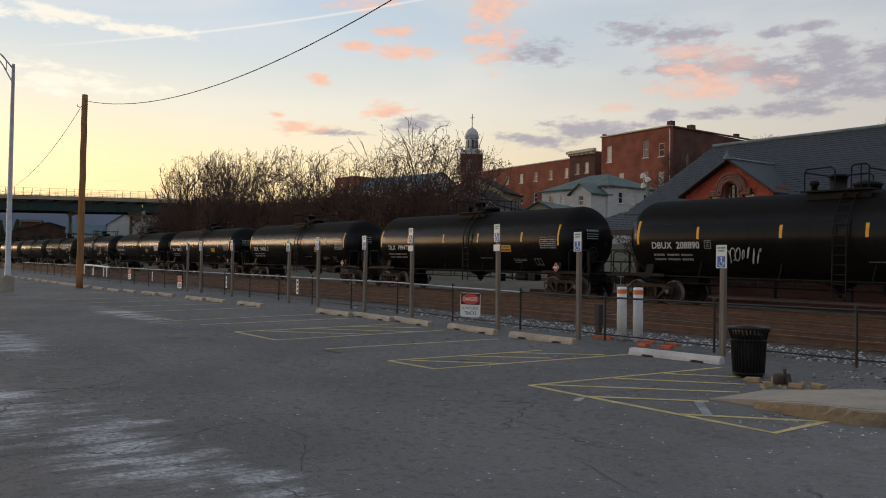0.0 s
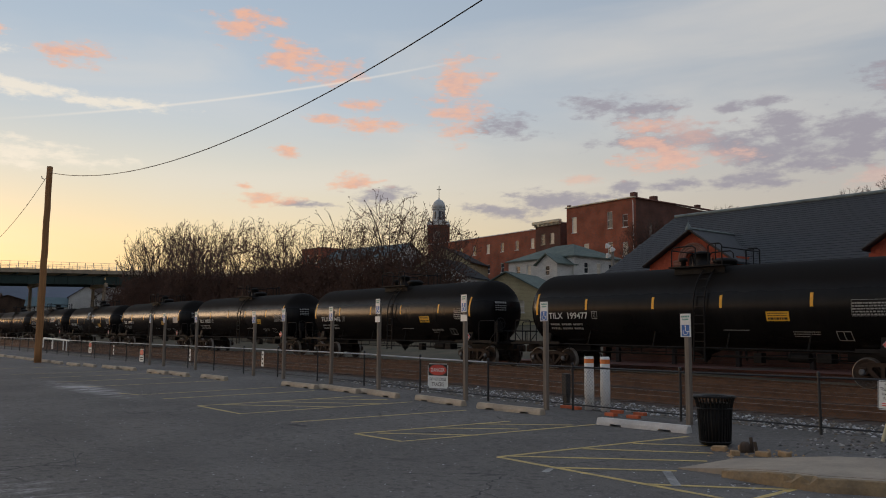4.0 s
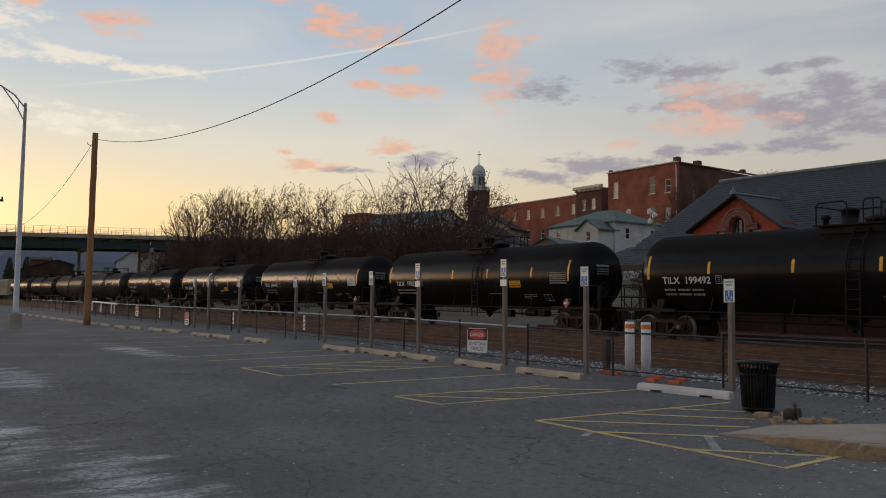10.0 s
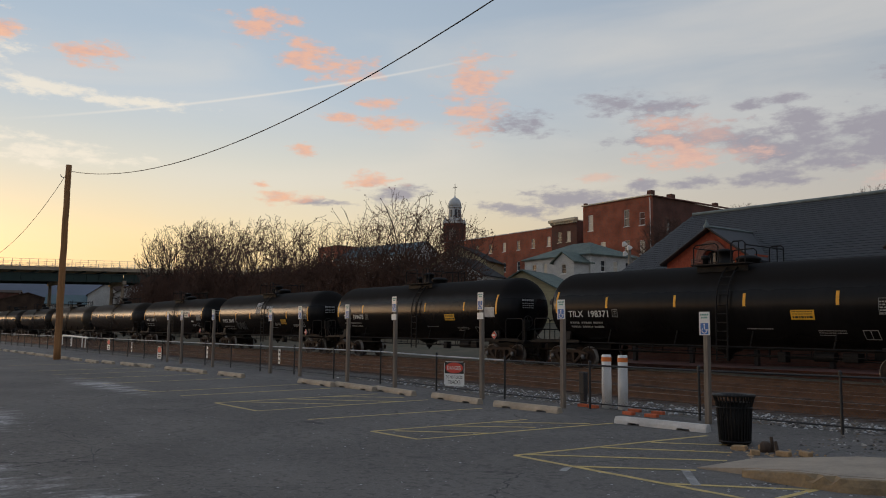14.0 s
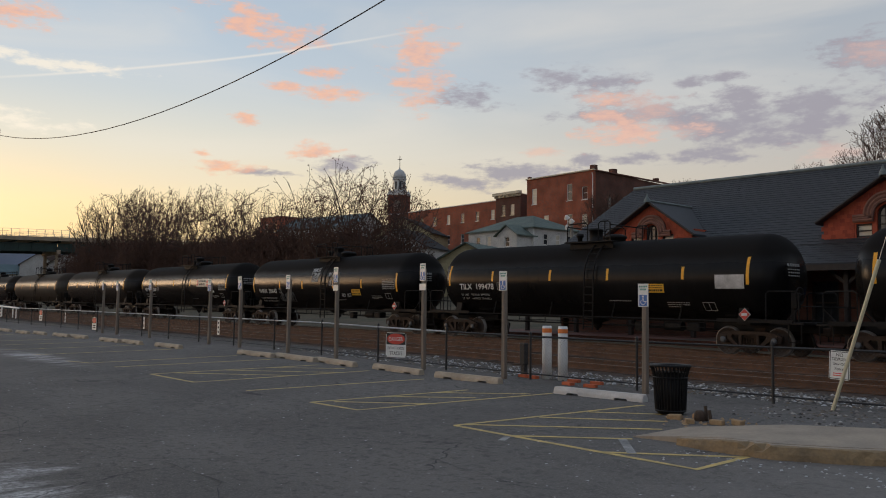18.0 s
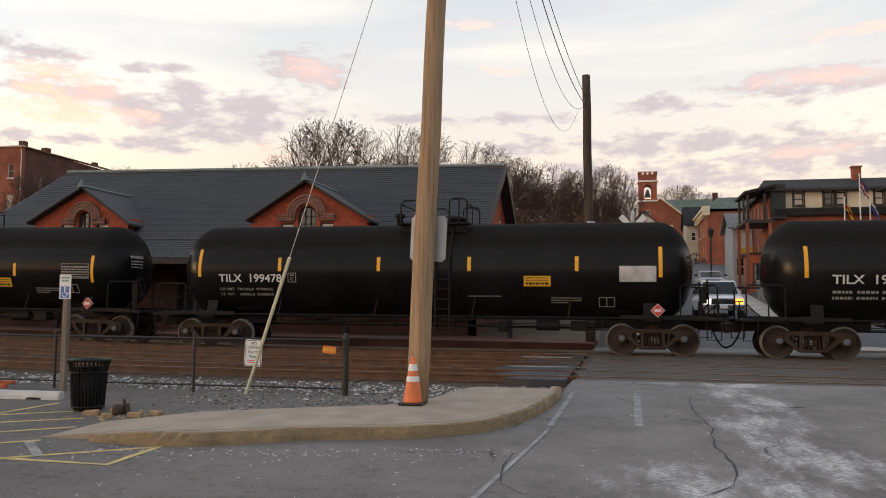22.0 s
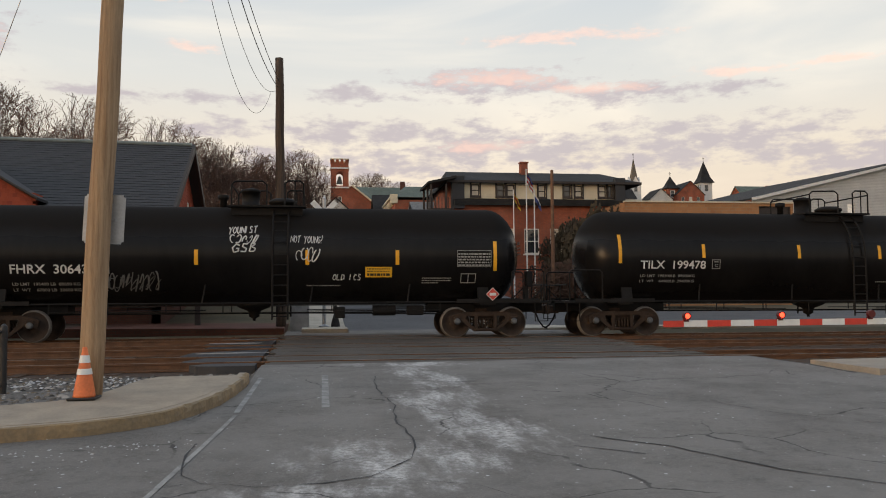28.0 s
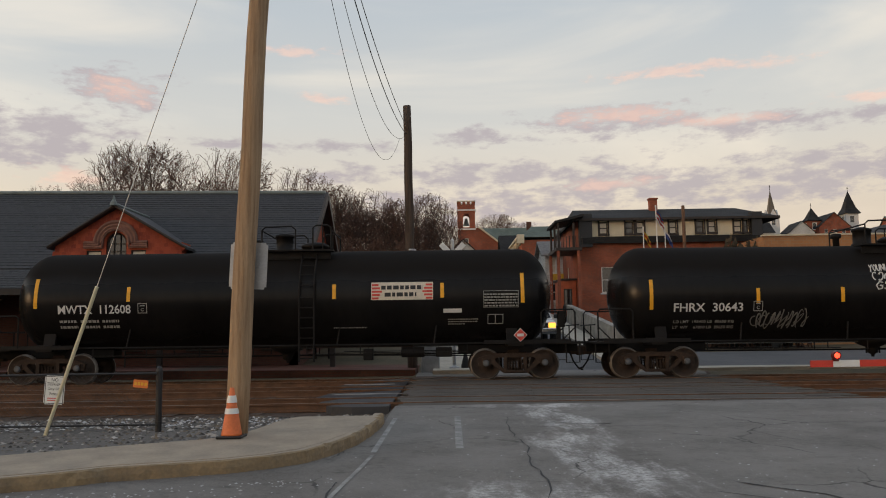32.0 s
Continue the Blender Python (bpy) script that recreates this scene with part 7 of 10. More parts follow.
def roof_hip(parent, m, W, D, z, rise, run, over=0.4, th=0.12):
    """A hipped roof; run is how far the ridge stays back from the end walls."""
    hw, hd = W / 2 + over, D / 2 + over
    rx = W / 2 - run
    P = [(-hw, -hd, z), (hw, -hd, z), (hw, hd, z), (-hw, hd, z), (-rx, 0, z + rise), (rx, 0, z + rise)]
    for name, f in (("roof_slope", (0, 1, 5, 4)), ("roof_slope", (2, 3, 4, 5)), ("roof_hip", (1, 2, 5)), ("roof_hip", (3, 0, 4))):
        bm = B()
        a = [bm.verts.new(P[i]) for i in f]
        b = [bm.verts.new((P[i][0], P[i][1], P[i][2] - th)) for i in f]
        bm.faces.new(a), bm.faces.new(b[::-1])
        for i in range(len(f)):
            bm.faces.new((a[i], a[(i + 1) % len(f)], b[(i + 1) % len(f)], b[i]))
        bmesh.ops.recalc_face_normals(bm, faces=bm.faces)
        part(name, bm, m, parent)


def FRONT(D):
    return Matrix.Translation((0, -D / 2, 0))


def BACK(D):
    return Matrix.Translation((0, D / 2, 0)) @ Matrix.Rotation(math.pi, 4, "Z")


def RIGHT(W):
    return Matrix.Translation((W / 2, 0, 0)) @ Matrix.Rotation(math.pi / 2, 4, "Z")


def LEFT(W):
    return Matrix.Translation((-W / 2, 0, 0)) @ Matrix.Rotation(-math.pi / 2, 4, "Z")


def rows(W, n, zs, w=0.9, h=1.6, margin=0.8):
    """Windows in even columns on the storeys that start at the heights zs."""
    out = []
    for z in zs:
        for i in range(n):
            x = -W / 2 + margin + (W - 2 * margin) * (i + 0.5) / n
            out.append((x - w / 2, x + w / 2, z, z + h))
    return out


def house(name, label, cat, at, rz, W, D, H, rise, wall_m, roof_m, kind="x", fw=(), sw=(), frame_m=None, panes=None, run=3.0, chimney=None, over=0.35, base=2.0):
    """A house with four walls, roof, sash windows; its front is local -y."""
    h = thing(name, label, cat, at, rz)
    P = panes or (M_GLASSW, M_PALEPANE, M_GLASSW)
    for nm, M, L, wins in (("front_wall", FRONT(D), W, fw), ("back_wall", BACK(D), W, ()), ("side_wall", RIGHT(W), D - 0.5, sw), ("side_wall", LEFT(W), D - 0.5, sw)):
        gab = (kind == "x" and nm == "side_wall") or (kind == "y" and nm != "side_wall")
        top = [(L / 2, H), (0, H + rise - 0.02), (-L / 2, H)] if gab else None
        wall(h, nm, wall_m, -L / 2, L / 2, -base, H, M, wins, 0.25, frame_m, P, top)
    if kind in "xy":
        roof_gable(h, roof_m, W, D, H, rise, over, along=kind)
    elif kind == "hip":
        roof_hip(h, roof_m, W, D, H, rise, run, over)
    else:
        bm = B()
        box(bm, (0, 0, H - 0.5), (W - 0.5, D - 0.5, 0.2))
        part("flat_roof", bm, roof_m, h)
        for M, L in ((FRONT(D), W + 0.3), (BACK(D), W + 0.3), (RIGHT(W), D), (LEFT(W), D)):
            bm = B()
            box(bm, (0, 0.1, H + 0.06), (L, 0.4, 0.14))
            bm.transform(M)
            part("coping", bm, frame_m or M_STONE, h)
    if chimney:
        cx, cy, ch, cs = chimney
        bm = B()
        box(bm, (cx, cy, H + rise * 0.3 + ch / 2), (cs, cs, ch + rise * 0.6), bev=0.02)
        box(bm, (cx, cy, H + rise * 0.6 + ch), (cs + 0.12, cs + 0.12, 0.12))
        part("chimney", bm, M_BRICK, h)
    return h


def pieces(verts, faces, p0, u, v, n, w, hgt, inside, rnd, th=0.02):
    """Lap pieces (slates, shingles) in rows on a plane: u along the course, v up the slope, n outwards."""
    p0, u, v, n = Vector(p0), Vector(u), Vector(v), Vector(n)
    lu, lv = u.length, v.length
    u, v, n = u.normalized(), v.normalized(), n.normalized()
    j, s = 0, 0.0
    while s < lv:
        a = -(j % 2) * w / 2
        while a < lu:
            if inside(a + w / 2, s + hgt / 2):
                g, e = 0.012, rnd.uniform(0, 0.006)
                A = p0 + u * max(a + g, 0) + v * (s + rnd.uniform(-0.012, 0.012))
                Bp = p0 + u * min(a + w - g, lu) + v * (s + rnd.uniform(-0.012, 0.012))
                C, D_ = Bp + v * (hgt * 1.15), A + v * (hgt * 1.15)
                k = len(verts)
                verts += [A + n * (th + e), Bp + n * (th + e), C + n * 0.002, D_ + n * 0.002, A, Bp]
                faces += [(k, k + 1, k + 2, k + 3), (k + 4, k + 5, k + 1, k), (k + 4, k, k + 3), (k + 5, k + 2, k + 1)]
            a += w
        s += hgt
        j += 1


def one_mat(name, col, col2, rough):
    """A shade for each single object of a cladding."""
    m = mat(name, col, rough, var=0.2, scale=3.0, bump=0.2, bscale=25)
    nt = m.node_tree
    b = nt.nodes["Principled BSDF"]
    g, r = nt.nodes.new("ShaderNodeObjectInfo"), nt.nodes.new("ShaderNodeValToRGB")
    r.color_ramp.elements[0].color, r.color_ramp.elements[1].color = (*col2, 1), (*col, 1)
    nt.links.new(g.outputs["Random"], r.inputs[0])
    nt.links.new(r.outputs[0], b.inputs["Base Color"])
    return m


M_SLATE_ONE = one_mat("single_slate", (0.036, 0.037, 0.04), (0.022, 0.0225, 0.025), 0.65)
M_SHINGLE_ONE = one_mat("single_shingle", (0.40, 0.075, 0.03), (0.24, 0.035, 0.016), 0.75)


def lay(name, parent, m, p0, u, v, n, w, hgt, inside, rnd, th=0.02):
    """The same lap pieces, each an object on one shared mesh."""
    p0, u, v, n = Vector(p0), Vector(u), Vector(v), Vector(n)
    lu, lv = u.length, v.length
    u, v, n = u.normalized(), v.normalized(), n.normalized()
    me = bpy.data.meshes.new(name)
    a, b, c = w / 2 - 0.006, hgt * 1.15, th
    me.from_pydata([(-a, 0, c), (a, 0, c), (a, b, 0.002), (-a, b, 0.002), (-a, 0, 0), (a, 0, 0)], [], [(0, 1, 2, 3), (4, 5, 1, 0), (4, 0, 3), (5, 2, 1)])
    me.materials.append(m)
    R = Matrix((u, v, n)).transposed().to_4x4()
    j, s = 0, 0.0
    while s < lv:
        q = -(j % 2) * w / 2
        while q < lu:
            if inside(q + w / 2, s + hgt / 2):
                share(name, me, parent, Matrix.Translation(p0 + u * (q + w / 2) + v * (s + rnd.uniform(-0.012, 0.012)) + n * rnd.uniform(0, 0.006)) @ R @ Matrix.Rotation(rnd.uniform(-0.02, 0.02), 4, "Z"))
            q += w
        s += hgt
        j += 1


def stuff_mesh(name, verts, faces, m, parent, label=""):
    me = bpy.data.meshes.new(name)
    me.from_pydata(verts, [], faces)
    me.materials.append(m)
    ob = new(name, me)
    ob.parent = parent
    ob["kind"] = "stuff"
    if label:
        ob["label"] = label
    return ob


# ---- the old station: slate roof, red shingled gables, deep porch ----
def station():
    s = thing("station", "old railway station with slate roof and red shingled gables", "station", (0, 0, 0))
    r = random.Random(5)

    def tilt(x):
        return 8.9 + (x + 29.35) * (8.55 - 8.9) / 23.9

    XL, XR = -29.6, -5.47
    eave = lambda x: tilt(x) - 4.15
    # main slopes
    for nm, ye in (("roof_slope", 33.7), ("rear_roof_slope", 46.3)):
        bm = B()
        P = [(XL - (1.0 if ye < 40 else 1.0), ye, eave(XL)), (XR, ye, eave(XR)), (XR, 40, tilt(XR)), (XL, 40, tilt(XL))]
        a = [bm.verts.new(p) for p in P]
        b = [bm.verts.new((p[0], p[1], p[2] - 0.18)) for p in P]
        bm.faces.new(a), bm.faces.new(b[::-1])
        for i in range(4):
            bm.faces.new((a[i], a[(i + 1) % 4], b[(i + 1) % 4], b[i]))
        bmesh.ops.recalc_face_normals(bm, faces=bm.faces)
        rs = part(nm, bm, M_SLATE, s)
        if ye < 40:
            vs, fs = [], []
            p0, u, v = Vector(P[0]), Vector(P[1]) - Vector(P[0]), Vector(P[3]) - Vector(P[0])
            v = v - u * (v.dot(u) / u.dot(u))
            n = u.cross(v)
            pieces(vs, fs, p0, u, v, n, 0.31, 0.24, lambda q, w: q > w * 0.14, r, 0.018)
            stuff_mesh("slate_cladding", vs, fs, M_SLATE, rs)
    bm = B()
    tube(bm, [(XL, 40, tilt(XL) + 0.03), (XR - 0.05, 40, tilt(XR) + 0.03)], 0.11, 8)
    part("ridge_cap", bm, M_COPPER, s, "weathered copper ridge cap")
    # porch roof
    bm = B()
    P = [(-33.0, 31.9, 3.85), (-3.74, 31.9, 3.5), (-5.2, 34.2, 4.62), (-31.0, 34.2, 4.95)]
    a = [bm.verts.new(p) for p in P]
    b = [bm.verts.new((p[0], p[1], p[2] - 0.15)) for p in P]
    bm.faces.new(a), bm.faces.new(b[::-1])
    for i in range(4):
        bm.faces.new((a[i], a[(i + 1) % 4], b[(i + 1) % 4], b[i]))
    bmesh.ops.recalc_face_normals(bm, faces=bm.faces)
    pr = part("porch_roof", bm, M_SLATE, s)
    vs, fs = [], []
    u, v = Vector(P[1]) - Vector(P[0]), Vector(P[3]) - Vector(P[0])
    p0 = Vector(P[0])
    v = v - u * (v.dot(u) / u.dot(u))
    wid = u.length
    pieces(vs, fs, p0, u, v, u.cross(v), 0.31, 0.24, lambda q, w: w * 0.8 < q < wid - 9.3, r, 0.018)
    lay("slate", pr, M_SLATE_ONE, p0, u, v, u.cross(v), 0.31, 0.24, lambda q, w: wid - 9.3 <= q < wid - w * 0.6, r, 0.018)
    stuff_mesh("slate_cladding", vs, fs, M_SLATE, pr)
    bm = B()
    slab(bm, [(-3.74, 31.9), (-3.74, 40), (-5.4, 40), (-5.2, 34.2)], lambda x, y: 3.4 + (-3.74 - x) * 0.72, lambda x, y: 3.5 + (-3.74 - x) * 0.75)
    part("porch_hip", bm, M_SLATE, s)
    bm = B()
    box(bm, (-18.4, 31.9, 3.52), (29.3, 0.07, 0.22), Matrix.Rotation(radians(0.68), 4, "Y"))
    part("fascia", bm, M_DARKTRIM, s, "dark wooden fascia")
    bm = B()
    box(bm, (-3.76, 36, 3.4), (0.07, 8.2, 0.2))
    part("fascia", bm, M_DARKTRIM, s)
    # porch brackets and posts
    for i in range(9):
        x = -31.0 + 3.35 * i
        bm = B()
        box(bm, (x, 32.5, 1.85 + grade(x) * 0.7), (0.2, 0.2, 3.4 + 0.0), bev=0.03)
        part("porch_post", bm, M_DARKTRIM, s)
        for d in (-1, 1):
            bm = B()
            box(bm, (x + d * 0.4, 32.5, 3.2), (1.0, 0.12, 0.12), Matrix.Rotation(radians(-d * 42), 4, "Y"))
            part("bracket", bm, M_DARKTRIM, s)
    # lower walls with doors and windows
    wins = []
    for i in range(8):
        x = -29.0 + 3.1 * i
        wins.append((x, x + 1.1, 1.2 + grade(x), 3.0 + grade(x) * 0.6))
    wall(s, "front_wall", M_BRICK2, -30.5, -5.9, -0.6, 4.9, Matrix.Translation((0, 34.6, 0)), wins, 0.35, M_DARKTRIM, (M_GLASSW, M_GLASSW, M_WARM, M_GLASSW, M_GLASSW))
    wall(s, "back_wall", M_BRICK2, -30.5, -5.9, -0.6, 4.9, Matrix.Translation((0, 45.4, 0)), (), 0.35)
    ME = Matrix.Translation((-5.9, 40, 0)) @ Matrix.Rotation(math.pi / 2, 4, "Z")
    wall(s, "end_wall", M_BRICK2, -5.4, 5.4, -0.6, 4.6, ME, [(-3.0, -1.8, 1.2, 3.0), (1.6, 2.8, 1.2, 3.0)], 0.35, M_DARKTRIM)
    bm = B()
    panel(bm, [(-5.9, 4.62), (5.9, 4.62), (0, 8.3)], [rect(-2.2, -1.2, 5.3, 6.1), rect(1.2, 2.2, 5.3, 6.1)], 0.25, ME)
    eg = part("end_gable", bm, M_SHINGLE, s, "red shingled gable end")
    for q in (-1.7, 1.7):
        window(s, ME, q - 0.5, q + 0.5, 5.3, 6.1, M_TRIM, M_PALEPANE)
    vs, fs = [], []
    pieces(vs, fs, (-5.9, 34.1, 4.62), (0, 11.8, 0), (0, 0, 3.7), (1, 0, 0), 0.2, 0.17,
           lambda q, w: abs(q - 5.9) < (3.68 - w) * 1.58 and not (0.5 < w < 1.6 and 1.1 < abs(q - 5.9) < 2.3), r, 0.02)
    stuff_mesh("shingle_cladding", vs, fs, M_SHINGLE, eg)
    for d in (-1, 1):
        bm = B()
        a, b = Vector((-5.42, 40, tilt(XR) - 0.12)), Vector((-5.42, 40 + d * 6.35, eave(XR) - 0.12))
        m = (a + b) / 2
        box(bm, m, (0.12, (a - b).length, 0.32), Matrix.Rotation(math.atan2((b - a).z, (b - a).y) if d > 0 else math.atan2((a - b).z, (a - b).y), 4, "X"))
        part("bargeboard", bm, M_DARKTRIM, s, "black bargeboard")
    ML = Matrix.Translation((-30.3, 40, 0)) @ Matrix.Rotation(-math.pi / 2, 4, "Z")
    wall(s, "end_wall", M_BRICK2, -5.4, 5.4, -0.6, 4.9, ML, (), 0.35, top=[(5.4, 4.6), (0, 8.4), (-5.4, 4.6)])
    # two wall gables with arched windows
    for xc, zp, xl, xr, zl, zr, zb, zs, za in ((-24.15, 7.1, -26.9, -21.7, 5.55, 5.4, 4.8, 5.5, 6.2), (-13.27, 7.13, -15.9, -10.4, 5.5, 5.4, 4.62, 5.5, 6.0)):
        rr = 0.36 if xc < -20 else 0.42
        hole = [(xc - rr, zb + 0.05), (xc + rr, zb + 0.05)] + [(xc + rr * math.cos(t), zs + 0.1 + rr * math.sin(t)) for t in [math.pi * k / 10 for k in range(11)]]
        sw = rect(xc + 0.6, xc + 1.22, zb + 0.12, zb + 0.66)
        sw2 = rect(xc - 1.22, xc - 0.6, zb + 0.12, zb + 0.66)
        X0, X1 = xl + 0.12, xr - 0.22
        bm = B()
        M = Matrix.Translation((0, 34.0, 0))
        panel(bm, [(X0, zb), (X1, zb), (X1, zr + 0.12), (xc, zp - 0.14), (X0, zl + 0.12)], [hole, sw, sw2], 0.3, M)
        g = part("gable_wall", bm, M_SHINGLE, s, "red shingled gable wall")
        for sd in (X0, X1):
            bm = B()
            box(bm, (sd + (0.08 if sd == X0 else -0.08), 35.2, (zb + zl) / 2 + 0.05), (0.16, 1.9, zl - zb + 0.1))
            part("cheek_wall", bm, M_SHINGLE, s)
        vs, fs = [], []
        span = X1 - X0

        def inside(q, w, X0=X0, xc=xc, zp=zp, zb=zb, zl=zl, zr=zr, X1=X1, zs=zs, rr=rr):
            x, z = X0 + q, zb + w
            top = zl + (zp - 0.2 - zl) * (x - X0) / (xc - X0) if x < xc else zr + (zp - 0.2 - zr) * (X1 - x) / (X1 - xc)
            if z > top - 0.03:
                return False
            if math.hypot(x - xc, max(0, z - zs - 0.1)) < rr + 0.12:
                return False
            return not (0.5 < abs(x - xc) < 1.32 and 0.02 < w < 0.76)

        if xc < -20:
            pieces(vs, fs, (X0, 33.995, zb), (span, 0, 0), (0, 0, zp - zb), (0, -1, 0), 0.19, 0.155, inside, r, 0.022)
            stuff_mesh("shingle_cladding", vs, fs, M_SHINGLE, g)
        else:
            lay("shingle", g, M_SHINGLE_ONE, (X0, 33.995, zb), (span, 0, 0), (0, 0, zp - zb), (0, -1, 0), 0.19, 0.155, inside, r, 0.022)
        # moulded stone arch and its side runs
        for k, (q, t) in enumerate(((0.42, 0.06), (0.27, 0.05), (0.13, 0.05))):
            bm = B()
            ra = rr + q
            arc = [(xc + ra * math.cos(a), 33.93 - 0.02 * k, zs + 0.1 + ra * math.sin(a)) for a in [math.pi * j / 16 for j in range(17)]]
            zz = zs + 0.1 - 0.08 * k
            reach = 1.1 if xc < -20 else 1.3
            tube(bm, [(xc + reach, 33.93, zz - 0.02)] + [(xc + ra, 33.93, zz - 0.02)] + arc + [(xc - ra, 33.93, zz - 0.02), (xc - reach, 33.93, zz - 0.02)], t + 0.03, 6)
            part("arch_moulding", bm, M_STONE, s, "brownstone arch moulding")
        bm = B()
        panel(bm, hole, [], 0.02, Matrix.Translation((0, 34.16, 0)))
        w = part("arched_window", bm, M_GLASSW, s, "round-headed window")
        bm = B()
        tube(bm, [(xc - rr + 0.03, 34.12, zb + 0.05)] + [(xc - (rr - 0.03) * math.cos(a), 34.12, zs + 0.1 + (rr - 0.03) * math.sin(a)) for a in [math.pi * j / 10 for j in range(11)]] + [(xc + rr - 0.03, 34.12, zb + 0.05)], 0.045, 4)
        part("window_frame", bm, M_DARKTRIM, w)
        for dx in (-0.13, 0.13):
            bm = B()
            box(bm, (xc + dx, 34.12, (zb + za) / 2), (0.035, 0.04, za - zb - 0.15))
            part("glazing_bar", bm, M_DARKTRIM, w)
        for dz in (0.3, 0.62, 0.94):
            bm = B()
            box(bm, (xc, 34.12, zb + dz), (2 * rr - 0.08, 0.04, 0.035))
            part("glazing_bar", bm, M_DARKTRIM, w)
        # side panes: cream colour stands in for warm-lit glass
        for q in (sw, sw2):
            window(s, M, q[0][0], q[1][0], q[0][1], q[2][1], M_DARKTRIM, M_PALEPANE, sill=False, fw=0.05)
        # little roof running back to the main slope
        yb = 33.7 + (zp - eave(xc)) * 6.3 / 4.15
        for sgn, xe, ze in ((-1, xl, zl), (1, xr, zr)):
            k = (zp - ze) / (xc - xe)
            ye = 33.7 + (ze - eave(xc)) * 6.3 / 4.15
            P = [(xe + sgn * 0.08, 33.7, ze - abs(k) * 0.08), (xc, 33.7, zp), (xc, yb + 0.15, zp), (xe + sgn * 0.08, max(ye - 0.1, 34.0), ze - abs(k) * 0.08)]
            bm = B()
            a = [bm.verts.new(p) for p in P]
            b = [bm.verts.new((p[0], p[1], p[2] - 0.11)) for p in P]
            bm.faces.new(a), bm.faces.new(b[::-1])
            for i in range(4):
                bm.faces.new((a[i], a[(i + 1) % 4], b[(i + 1) % 4], b[i]))
            bmesh.ops.recalc_face_normals(bm, faces=bm.faces)
            part("gable_roof", bm, M_SLATE, s)
            bm = B()
            tube(bm, [(xe + sgn * 0.08, 33.68, ze - abs(k) * 0.08 - 0.04), (xc, 33.68, zp - 0.04)], 0.06, 6)
            part("verge_board", bm, M_DARKTRIM, s, "dark verge board")
        bm = B()
        tube(bm, [(xc, 33.65, zp + 0.02), (xc, yb, zp + 0.03)], 0.07, 6)
        part("gable_ridge_cap", bm, M_COPPER, s)
        bm = B()
        lathe(bm, [(0.16, -0.05), (0.13, 0.08), (0.06, 0.2), (0.025, 0.34), (0.001, 0.4)], 10, at=(xc, 33.62, zp))
        part("finial", bm, M_COPPER, s, "pointed copper finial")
    return s


station()

# brick platform before the station and a lit blue board
bm = B()
slab(bm, [(-33, 29.2), (-0.9, 29.2), (-0.9, 34.6), (-33, 34.6)], lambda x, y: grade(x) - 0.3, lambda x, y: grade(x) + 0.42)
tagged(part("platform", bm, M_PAVER), "red brick paved station platform", "platform", kind="structure")
bd = thing("platform_sign", "small blue station sign on two posts", "sign", (-13.0, 33.0, grade(-13) + 0.42))
bm = B()
box(bm, (0, 0, 1.5), (1.3, 0.05, 0.5), bev=0.01)
part("board", bm, mat("blue_sign_paint", (0.05, 0.1, 0.3), 0.5), bd)
for d in (-0.55, 0.55):
    bm = B()
    cyl(bm, (d, 0.05, 0), (d, 0.05, 1.75), 0.035)
    part("post", bm, M_DARKTRIM, bd)

# pale lamp post behind the station's far end
lp = thing("flood_light_pole", "grey wooden pole with two white flood lights", "light pole", (-39.5, 46.0, hill_z(-39.5, 46)))
bm = B()
z0 = hill_z(-39.5, 46)
lathe(bm, [(0.14, -0.2), (0.11, 8.4 - z0), (0.02, 8.45 - z0)], 10)
part("pole", bm, mat("weathered_pole", (0.24, 0.22, 0.19), 0.8), lp)
for dx, dz in ((-0.3, 8.6), (-0.25, 7.9), (0.15, 8.3)):
    bm = B()
    lathe(bm, [(0.06, 0.16), (0.12, 0.1), (0.22, -0.1), (0.2, -0.12), (0.001, -0.06)], 12)
    bm.transform(Matrix.Translation((dx, -0.2, dz - z0)) @ Matrix.Rotation(radians(35), 4, "X"))
    part("flood_light", bm, M_TRIM, lp)


# ---- the town behind the line, west side ----
def gz(x, y):
    return ground_z(max(x, -230), y)


